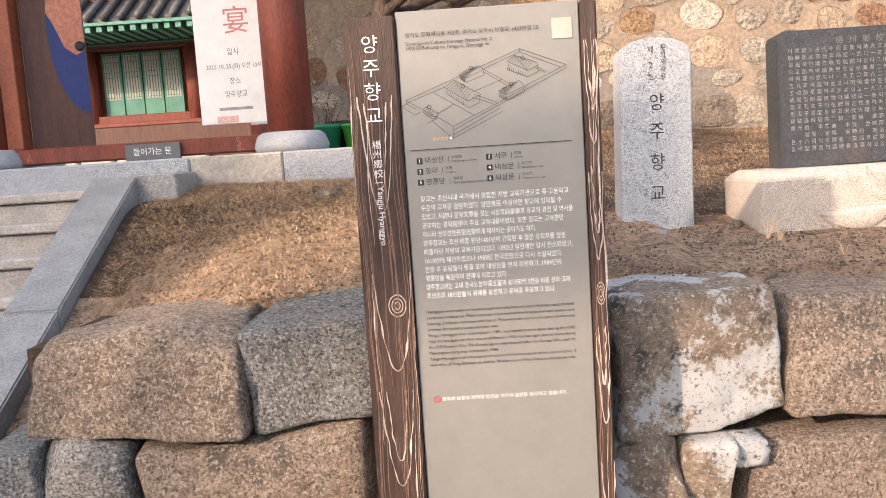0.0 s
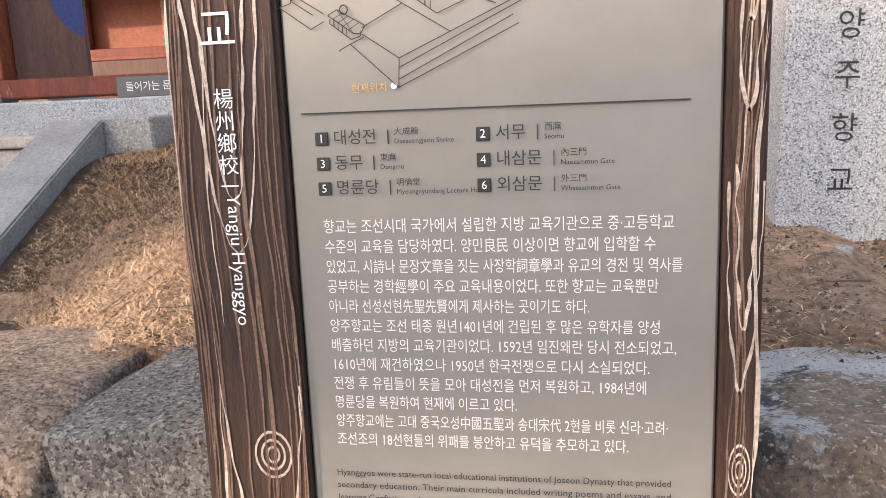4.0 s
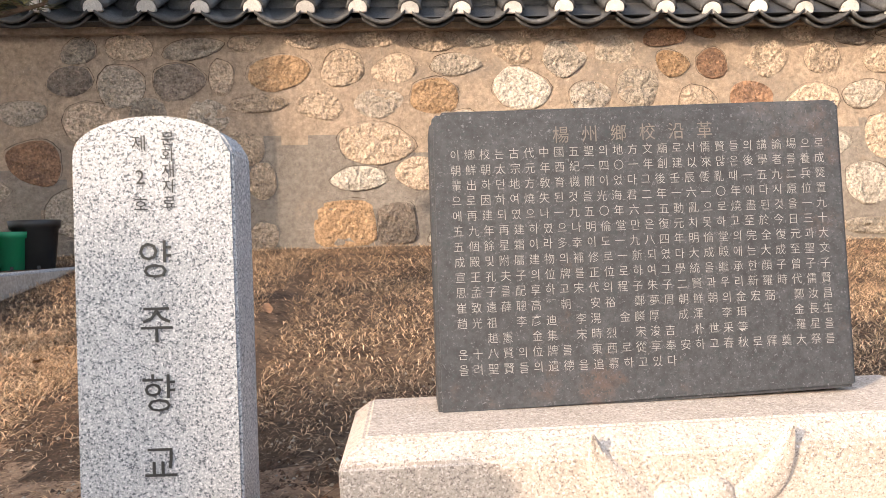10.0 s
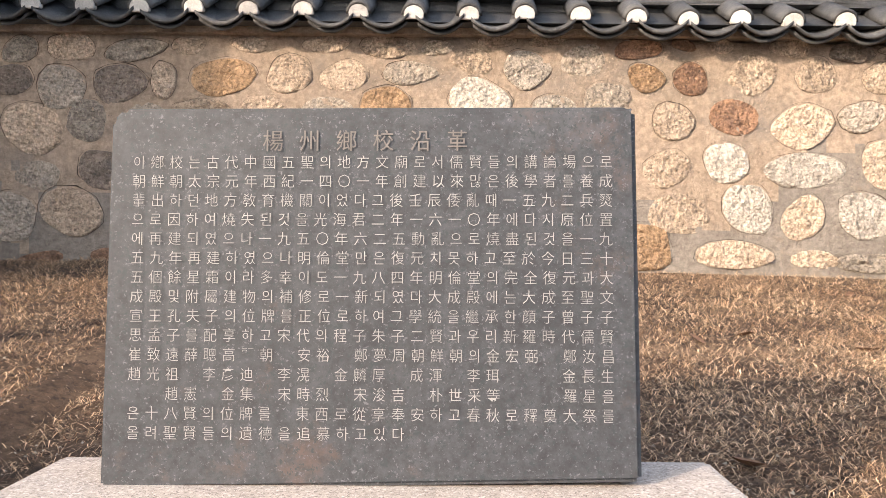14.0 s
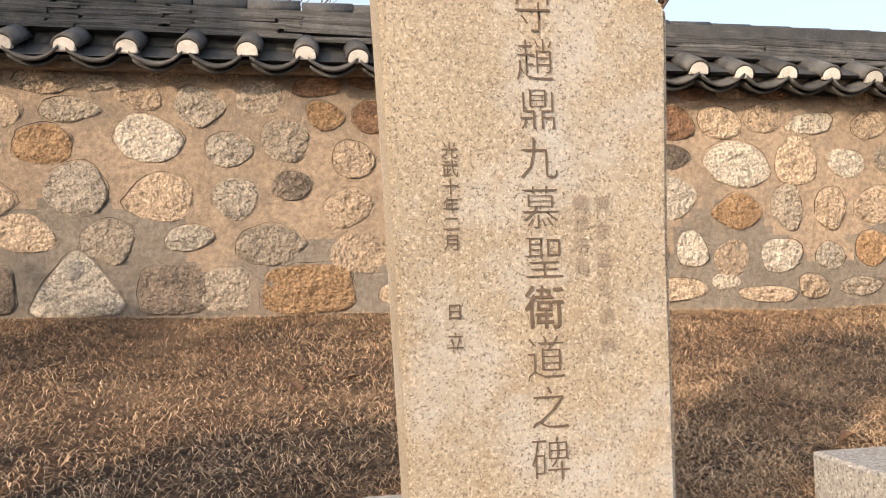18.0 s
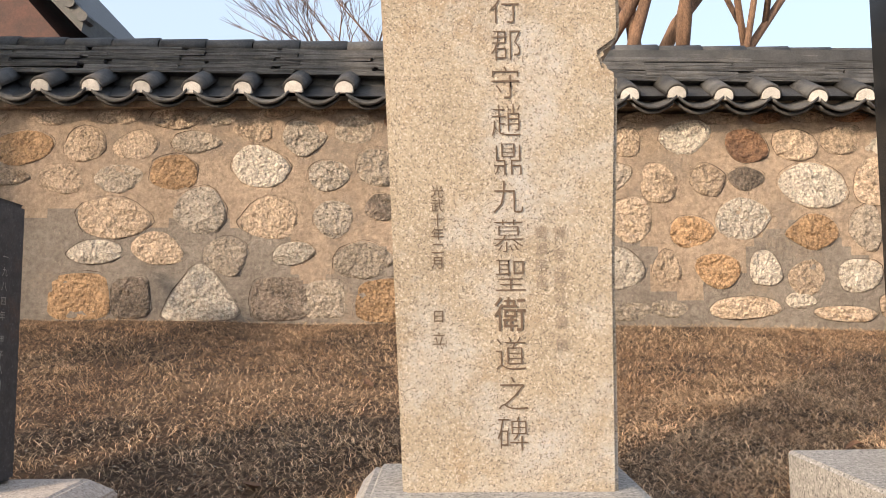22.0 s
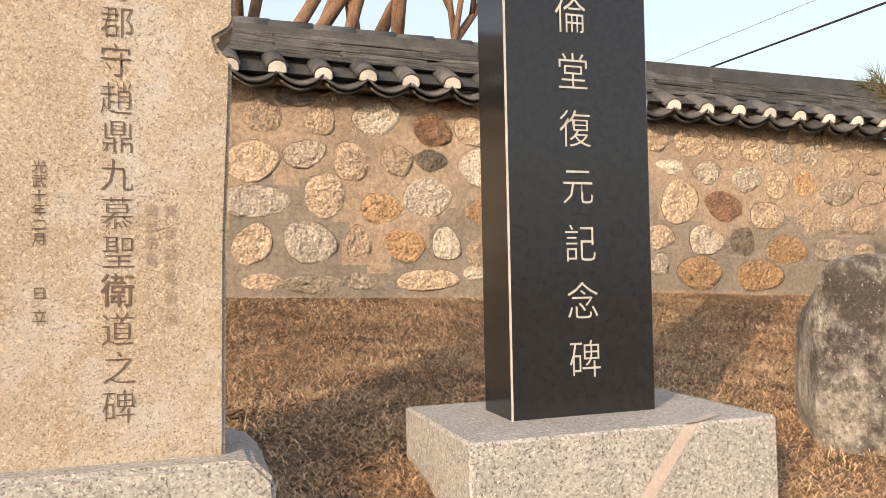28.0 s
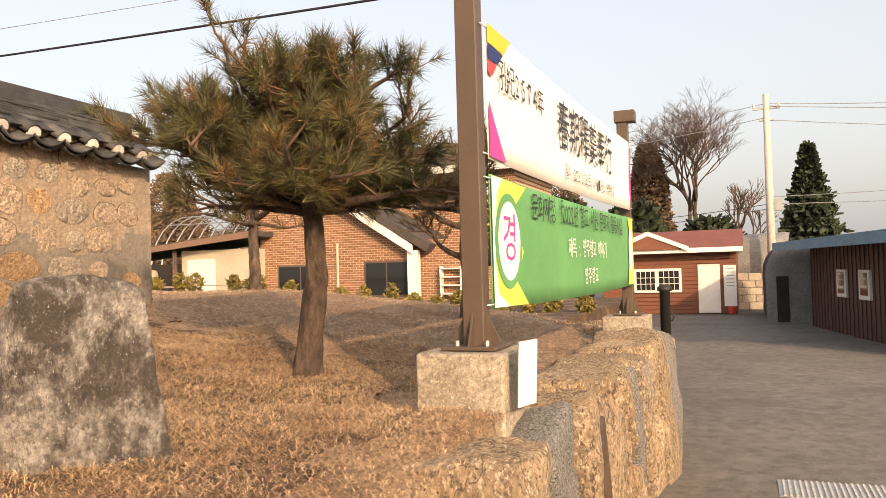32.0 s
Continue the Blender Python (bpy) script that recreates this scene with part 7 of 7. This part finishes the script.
part("post", tube([(-0.3, 22.7, 0.9), (-0.3, 22.7, 2.9)], [0.1, 0.09], 8), M["bark"], annexe)
part("stacked_goods", boulder(0.8, 1.6, 1.0, 61, 5), M["rubble"], annexe, m=pose(-0.3, 24.6, 1.7), smooth=True)
# greenhouse hoops above the annexe
hoops = thing("greenhouse_frame", "bare arched steel greenhouse frame", "greenhouse", pose(36, 24, 2.2))
for i in range(13):
    y = -3.5 + i * 0.6
    part("hoop", tube([(3 * math.cos(a), y, 2.7 * math.sin(a)) for a in [math.pi * k / 12 for k in range(13)]], [0.03] * 13, 5), M["steel"], hoops)
for a in (0.4, 0.9, 1.57, 2.2, 2.7):
    part("rail", tube([(3 * math.cos(a), -3.5, 2.7 * math.sin(a)), (3 * math.cos(a), 3.7, 2.7 * math.sin(a))], [0.025] * 2, 5), M["steel"], hoops)

# ---- brown shed at the end of the yard ----
shed = thing("brown_shed", "red-brown sided shed with a white gridded window and a white door", "shed", pose(35.5, 0, road_z(35.5)))
part("wall", box(0, 5, 2.15, 7.2, 0, 2.42), M["shed_brown"], shed)
for i in range(15):
    part("siding_board", box(-0.03, 0.0, 2.15, 7.2, 0.02 + i * 0.16, 0.165 + i * 0.16, 0.008), M["shed_brown"], shed)
part("roof", prism([(-0.5, 2.42), (-0.5, 2.52), (2.2, 3.3), (5.4, 2.5)], 1.9, 7.6, "y"), M["roof_red"], shed, "red-brown metal roof")
part("eave", box(-0.62, -0.5, 1.9, 7.6, 2.36, 2.54), M["trim_white"], shed, "white eave board")
part("porch_gable", prism([(4.0, 2.5), (5.3, 3.02), (6.6, 2.5)], -0.7, 0.6, "x"), M["shed_brown"], shed)
for a, b in (((3.8, 2.42), (5.3, 3.05)), ((5.3, 3.05), (6.8, 2.42))):
    part("verge_board", prism([a, b, (b[0], b[1] + 0.17), (a[0], a[1] + 0.17)], -0.76, -0.70, "x"), M["trim_white"], shed)
w = part("window", box(-0.08, -0.03, 4.15, 5.95, 0.85, 1.78), M["trim_white"], shed)
for k in range(2):
    part("pane", box(-0.095, -0.082, 4.25 + k * 0.9, 5.0 + k * 0.85, 0.95, 1.68), M["pane"], w)
    for j in range(3):
        part("glazing_bar", box(-0.105, -0.096, 4.42 + k * 0.88 + j * 0.19, 4.44 + k * 0.88 + j * 0.19, 0.95, 1.68), M["trim_white"], w)
    for j in range(2):
        part("glazing_bar", box(-0.106, -0.0965, 4.25 + k * 0.9, 5.0 + k * 0.85, 1.18 + j * 0.24, 1.20 + j * 0.24), M["trim_white"], w)
part("door", box(-0.07, -0.03, 2.75, 3.55, 0.05, 1.9, 0.005), M["trim_white"], shed, "plain white door")
part("notice_board", box(-0.08, -0.03, 2.17, 2.62, 0.3, 1.85), M["white_card"], shed, "tall white notice board")
for j in range(6):
    part("text_bar", box(-0.085, -0.081, 2.24, 2.52, 1.7 - j * 0.13, 1.735 - j * 0.13), M["cut_grey"], shed)
part("flower_pot", lathe([(0.12, 0.02), (0.16, 0.3)], 10), M["print_red"], shed, m=pose(-0.4, 2.35, 0))
# tunnel and maroon shed
tunnel = thing("tunnel_shed", "grey sheeted tunnel shed with a black net over its back", "shed", pose(30, 0, road_z(30)))
_arch = [(1.25, 0)] + [(0.42 + 0.83 * math.cos(a), 1.5 + 1.0 * math.sin(a)) for a in [radians(d) for d in range(0, 181, 15)]] + [(-0.41, 0)]
part("front_sheet", prism(_arch, 0, 0.1, "x"), M["tarp"], tunnel)
part("side_sheet", prism([(p[0] * 1.0 - 0.02, p[1] + 0.03) for p in _arch], 0.12, 6.5, "x"), M["tarp_dark"], tunnel)
part("door", box(-0.03, 0.0, 0.6, 0.95, 0.05, 1.45), M["tarp_dark"], tunnel)
maroon = thing("maroon_shed", "dark maroon metal shed with a blue roof edge and white windows", "shed", pose(0, 0, 0.0))
_a, _b = Vector((29.0, 0.05)), Vector((21.0, -1.45))
_d = (_b - _a)
maroon.matrix_basis = pose(_a.x, _a.y, road_z(28), 0, 0, math.degrees(math.atan2(_d.y, _d.x)))
part("wall", box(0, 9, 0, 5, 0, 2.3), M["shed_dark"], maroon)
for i in range(30):
    part("rib", box(0.1 + i * 0.3, 0.13 + i * 0.3, -0.02, 0.0, 0, 2.3), M["shed_dark"], maroon) if i % 1 == 0 else None
part("roof", prism([(-0.8, 2.25), (-0.8, 2.42), (5.2, 2.9), (5.2, 2.7)], -0.6, 9.5, "x"), M["tarp_dark"], maroon)
part("roof_edge", box(-0.6, 9.5, -0.9, -0.78, 2.2, 2.45), M["roof_blue"], maroon, "blue metal roof edge")
for x in (2.6, 4.3):
    w = part("window", box(x, x + 0.75, -0.06, 0.0, 0.95, 1.65), M["trim_white"], maroon)
    part("pane", box(x + 0.13, x + 0.62, -0.07, -0.062, 1.05, 1.58), M["pane"], w)
rubble = thing("block_wall", "low wall of pale masonry blocks behind the yard", "wall", pose(39, 0, road_z(39)))
for j in range(5):
    for i in range(5):
        part("block", box(-0.2, 0.2, 0.4 + i * 0.52 + 0.26 * (j % 2) - 0.2, 0.9 + i * 0.52 + 0.26 * (j % 2) - 0.2, j * 0.3, 0.29 + j * 0.3, 0.02), M["rubble"], rubble)
tagged(obj("plastic_sheeting", mesh_of(boulder(1.5, 2.4, 2.2, 33, 7), M["tarp"], True), None, pose(41.5, 1.3, 1.9)), "heap of pale grey sheeting behind the block wall", "sheeting")
# ---- utility poles and wires ----
pole = thing("utility_pole", "pale concrete utility pole with wires", "utility pole", pose(40, 0.78, 0))
part("pole", lathe([(0.19, 0), (0.13, 9.0)], 12), M["pole_concrete"], pole, smooth=True)
part("crossarm", box(-0.05, 0.05, -0.55, 0.55, 8.35, 8.45), M["steel"], pole)
part("crossarm", box(-0.05, 0.05, -0.3, 0.3, 7.85, 7.93), M["steel"], pole)
for y in (-0.5, 0.0, 0.5):
    part("insulator", lathe([(0.05, 8.45), (0.06, 8.52), (0.04, 8.62)], 8), M["trim_white"], pole, m=pose(0, y, 0))
part("junction_box", box(-0.15, 0.15, -0.45, -0.2, 4.0, 4.5), M["steel"], pole)
pole2 = thing("utility_pole", "thin grey pole further back", "utility pole", pose(52, 7.6, 0))
part("pole", lathe([(0.12, 0), (0.1, 5.0)], 8), M["pole_concrete"], pole2)


def wire(name, label, a, b, sag, r, mt):
    a, b = Vector(a), Vector(b)
    pts = [a.lerp(b, u / 16) + Vector((0, 0, -4 * sag * (u / 16) * (1 - u / 16))) for u in range(17)]
    return tagged(obj(name, mesh_of(tube(pts, [r] * 17, 5), M[mt])), label, "wire")


wire("overhead_cable", "thick black overhead cable above the garden wall", (14.0, 22.5, 6.12), (14.0, -6, 5.75), 0.12, 0.02, "cable")
wire("overhead_wire", "thin grey overhead wire", (14.6, 24, 6.9), (14.2, -6, 6.25), 0.1, 0.006, "cable_grey")
for z, y2, z2 in ((8.6, -14, 7.0), (8.5, -14, 6.6), (7.9, -16, 5.5), (4.6, -14, 4.9), (4.3, -16, 4.2)):
    wire("overhead_wire", "thin overhead wire running to the utility pole", (40, 0.78, z), (36, y2, z2), 0.2, 0.015, "cable_grey")
for z, y2, z2 in ((8.6, 20, 8.5), (8.0, 20, 7.7), (4.3, 14, 4.4), (4.1, 14, 4.0)):
    wire("overhead_wire", "thin overhead wire running to the utility pole", (40, 0.78, z), (48, y2, z2), 0.3, 0.015, "cable_grey" if z > 5 else "cable")


# ---- wooded slope behind the house ----
def hill():
    verts, faces = [], []
    n, k = 80, 6
    for i in range(n + 1):
        a = radians(-25 + 135 * i / n)
        for j in range(k + 1):
            u = j / k
            r = 75 + 70 * u
            h = -1 + (5 + 7 * max(0, math.sin(a * 1.3 + 0.1)) + 2.0 * noise.noise(Vector((i * 0.3, j * 0.5, 4)))) * u ** 0.9
            verts.append((r * math.cos(a), r * math.sin(a), h + 0.8 * noise.noise(Vector((i * 1.3, j, 2)))))
    for i in range(n):
        for j in range(k):
            p = i * (k + 1) + j
            faces.append((p, p + k + 1, p + k + 2, p + 1))
    return rows_mesh(verts, faces, M["far_hill"], True)


tagged(obj("hillside", hill()), "low brown wooded hillside beyond the houses", "hill", kind="structure")
rs = random.Random(5)
for i in range(13):
    leafy("bare_thicket", "brown winter thicket behind the houses", pose(44 + rs.uniform(-2, 6), 12 + i * 2.7, 0.5), 2.8, 2.8, rs.uniform(5.8, 8.2), 200 + i, "thicket", 5200, 0.15, False, 0.1, "thickets behind the houses")

# ---- field stones of the wall ----
rp = random.Random(21)
SQUARE = [(-0.6, -0.5), (0.0, -0.55), (0.6, -0.48), (0.56, 0.1), (0.5, 0.5), (-0.1, 0.55), (-0.55, 0.46), (-0.62, 0.0)]
PEAK = [(-0.66, -0.52), (0.0, -0.56), (0.7, -0.50), (0.45, 0.02), (0.16, 0.50), (-0.04, 0.62), (-0.25, 0.34), (-0.5, -0.08)]
for k, (x, z, w, h, tone) in enumerate(s for course in STONES for s in course):
    low = z < 2.0 and h > 0.22 and x < 3.5
    me = stone_mesh(31 + 7 * k, M["stone_" + tone], (PEAK if 1.75 < x < 2.0 else SQUARE) if low else None)
    y = WY + 0.038
    obj("stone", me, wall_back, pose(x, y, z, 0, 0.0 if low else rp.uniform(-7, 7), 0) @ Matrix.Diagonal((w * 1.07, 0.016 + 0.006 * rp.random(), h * 1.07, 1)))

# ---- tiled cap ----
cap = thing("wall_cap", "dark grey clay tile cap with white plaster discs along its eave", "tiled cap", kind="structure")


def half_pipe(r, l, th, n=8, down=False):
    bm = bmesh.new()
    rings = []
    for y in (0.0, l):
        outer = [bm.verts.new((r * math.cos(a), y, (r * math.sin(a)) * (-1 if down else 1))) for a in [math.pi * i / n for i in range(n + 1)]]
        inner = [bm.verts.new(((r - th) * math.cos(a), y, ((r - th) * math.sin(a)) * (-1 if down else 1))) for a in [math.pi * i / n for i in range(n + 1)]]
        rings.append((outer, inner))
    (o0, i0), (o1, i1) = rings
    for i in range(n):
        bm.faces.new((o0[i], o0[i + 1], o1[i + 1], o1[i]))
        bm.faces.new((i0[i + 1], i0[i], i1[i], i1[i + 1]))
        bm.faces.new((o0[i + 1], o0[i], i0[i], i0[i + 1]))
        bm.faces.new((o1[i], o1[i + 1], i1[i + 1], i1[i]))
    for i in (0, n):
        bm.faces.new((o0[i], o1[i], i1[i], i0[i]))
    bmesh.ops.recalc_face_normals(bm, faces=bm.faces[:])
    return bm


def sag_tile(w, l, sag, th):
    """A shallow trough tile, open upwards."""
    bm = bmesh.new()
    n = 8
    rows = []
    for y in (0.0, l):
        top = [bm.verts.new((w * (i / n - 0.5), y, -sag * (1 - (2 * i / n - 1) ** 2))) for i in range(n + 1)]
        bot = [bm.verts.new((w * (i / n - 0.5), y, -sag * (1 - (2 * i / n - 1) ** 2) - th)) for i in range(n + 1)]
        rows.append((top, bot))
    (t0, b0), (t1, b1) = rows
    for i in range(n):
        bm.faces.new((t0[i], t0[i + 1], t1[i + 1], t1[i]))
        bm.faces.new((b0[i + 1], b0[i], b1[i], b1[i + 1]))
        bm.faces.new((t0[i + 1], t0[i], b0[i], b0[i + 1]))
        bm.faces.new((t1[i], t1[i + 1], b1[i + 1], b1[i]))
    for i in (0, n):
        bm.faces.new((t0[i], t1[i], b1[i], b0[i]))
    bmesh.ops.recalc_face_normals(bm, faces=bm.faces[:])
    return bm


_cover = mesh_of(half_pipe(0.072, 0.30, 0.018), M["tile"], True)
_trough = mesh_of(sag_tile(0.27, 0.32, 0.062, 0.020), M["tile"], True)
_trough2 = mesh_of(sag_tile(0.25, 0.30, 0.055, 0.018), M["tile"], True)
_disc = mesh_of(prism([(0.056 * math.cos(a), 0.056 * math.sin(a)) for a in [radians(d) for d in range(-20, 201, 20)]], -0.010, 0.03, "y", bevel=0.004), M["plaster_disc"], False)
_slabs = [mesh_of(boulder(0.50, 0.30, 0.032, 300 + i, 4, 0.025, 0.95), M["tile"], False) for i in range(4)]
_ridge = mesh_of(half_pipe(0.085, 0.30, 0.02), M["tile"], True)
xs = [1.019 - 0.3085 * i for i in range(8, 0, -1)] + [1.019 + 0.3085 * i for i in range(8)]
while xs[-1] < 9.3:
    xs.append(xs[-1] + 0.285)
rp = random.Random(9)
for i, x in enumerate(xs):
    if x < -1.2:
        continue
    z = 3.205 + cap_z(x)
    j = rp.uniform(-0.008, 0.008)
    obj("cover_tile", _cover, cap, pose(x, 6.77, z + 0.03 + j, 27, 0, rp.uniform(-2, 2)))
    obj("plaster_disc", _disc, cap, pose(x, 6.764, z + 0.028 + j, 10, 0, 0))
    obj("trough_tile", _trough, cap, pose(x + 0.145, 6.742, z + 0.016 + rp.uniform(-0.006, 0.006), 25, rp.uniform(-2, 2), 0))
    obj("trough_tile", _trough2, cap, pose(x + 0.145, 6.785, z - 0.014, 25, 0, 0))
    for row in range(6):
        if (i + row) % 2:
            continue
        obj("ridge_slab", _slabs[rp.randrange(4)], cap, pose(x + rp.uniform(-0.02, 0.02) + 0.15 * (row % 2), 7.10 + 0.02 * row, z + 0.195 + row * 0.034, rp.uniform(-3, 3), 1.6 + rp.uniform(-0.8, 0.8), rp.uniform(-1.5, 1.5)) @ Matrix.Diagonal((1.18, 1, 1, 1)))
    obj("ridge_tile", _ridge, cap, pose(x - 0.02, 7.17, z + 0.385, 0, 1.6, -90 + rp.uniform(-1.5, 1.5)))
    obj("back_tile", _cover, cap, pose(x, 7.64, z + 0.01, 27, 0, 180))
part("cap_core", prism([(6.80, 3.17), (7.02, 3.30), (7.05, 3.54), (7.29, 3.54), (7.32, 3.30), (7.6, 3.15)], -1.2, 9.58, "x"), M["tile"], cap, m=Matrix(((1, 0, 0, 0), (0, 1, 0, 0), (-0.0285, 0, 1, 0), (0, 0, 0, 1))))
part("end_plaster", box(9.56, 9.70, 7.0, 7.34, 3.04, 3.26, 0.035), M["plaster_disc"], cap, "rough white plaster at the ridge end")
part("end_tile", half_pipe(0.13, 0.14, 0.03), M["tile"], cap, "large end tile of the ridge", m=pose(9.56, 7.17, 3.28, 0, 0, -90), smooth=True)
part("eave_mortar", box(-1.15, 9.76, 6.90, 7.45, 3.13, 3.19), M["mortar"], cap, m=Matrix(((1, 0, 0, 0), (0, 1, 0, 0), (-0.0285, 0, 1, 0), (0, 0, 0, 1))))



# ---- dead leaves on the lawn ----
def dead_leaf(seed, length):
    rng = random.Random(seed)
    bm = bmesh.new()
    rows = []
    for i in range(7):
        u = i / 6
        hw = length * 0.28 * math.sin(math.pi * (0.06 + 0.9 * u)) * rng.uniform(0.8, 1.15)
        zc = 0.16 * length * math.sin(u * 3.0 + seed) + 0.01
        rows.append([bm.verts.new((length * u, -hw, zc + hw * 0.7)), bm.verts.new((length * u, 0, zc)), bm.verts.new((length * u, hw, zc + hw * 0.5))])
    for a, b in zip(rows, rows[1:]):
        for k in range(2):
            bm.faces.new((a[k], a[k + 1], b[k + 1], b[k]))
    return mesh_of(bm, M["leaf_brown"], True)


rl = random.Random(90)
_leaves = [dead_leaf(i, 0.05 + 0.012 * i) for i in range(4)]
for i in range(36):
    x, y = rl.uniform(0.2, 9.5), rl.uniform(3.0, 6.6)
    tagged(obj("dead_leaf", _leaves[i % 4], None, pose(x, y, lawn_z(x, y) + 0.006, rl.uniform(-12, 12), rl.uniform(-12, 12), rl.uniform(0, 360))), "curled brown dead leaf lying on the dry lawn", "leaf", "dead leaves on the lawn")


# ---- twigs and dry weeds on the bare soil ----
def litter_twigs(seed, count, x0, x1, y0, y1):
    rng = random.Random(seed)
    bm = bmesh.new()
    for i in range(count):
        x, y, a, l = rng.uniform(x0, x1), rng.uniform(y0, y1), rng.uniform(0, 6.28), rng.uniform(0.03, 0.16)
        if y < edge_y(x) + 0.03:
            continue
        pts = []
        for k in range(4):
            xx, yy = x + math.cos(a) * l * k / 3, y + math.sin(a) * l * k / 3
            pts.append((xx, yy, lawn_z(xx, yy) + 0.006 + 0.012 * rng.random()))
            a += rng.uniform(-0.35, 0.35)
        r = rng.uniform(0.0009, 0.0026)
        tube(pts, [r, r * 0.9, r * 0.7, r * 0.4], 4, bm)
    return mesh_of(bm, M["twig"])


tagged(obj("fallen_twig_litter", litter_twigs(5, 420, -1.4, 4.2, 2.95, 4.6)), "thin brown fallen twigs scattered on the bare soil", "twigs", kind="stuff")


def dry_weed(x, y, h, seed):
    rng = random.Random(seed)
    t = thing("dry_weed", "tuft of pale dry weed stalks by the stone", "weed", pose(x, y, lawn_z(x, y) - 0.01), "dry weeds on the bank")
    for i in range(9):
        a, q = rng.uniform(0, 6.28), rng.uniform(0.2, 0.9)
        hh = h * rng.uniform(0.5, 1.0)
        part("stalk", tube([(0, 0, 0), (math.cos(a) * q * hh * 0.4, math.sin(a) * q * hh * 0.4, hh * 0.6), (math.cos(a) * q * hh, math.sin(a) * q * hh, hh * 0.85)], [0.0016, 0.0012, 0.0005], 4), M["straw"], t)
    return t


for i, (x, y, h) in enumerate(((1.43, 3.40, 0.16), (1.47, 3.36, 0.12), (2.62, 3.42, 0.10), (0.30, 3.15, 0.08), (1.62, 3.12, 0.09), (5.42, 3.62, 0.08), (6.42, 2.66, 0.12), (6.05, 2.62, 0.10))):
    dry_weed(x, y, h, 700 + i)
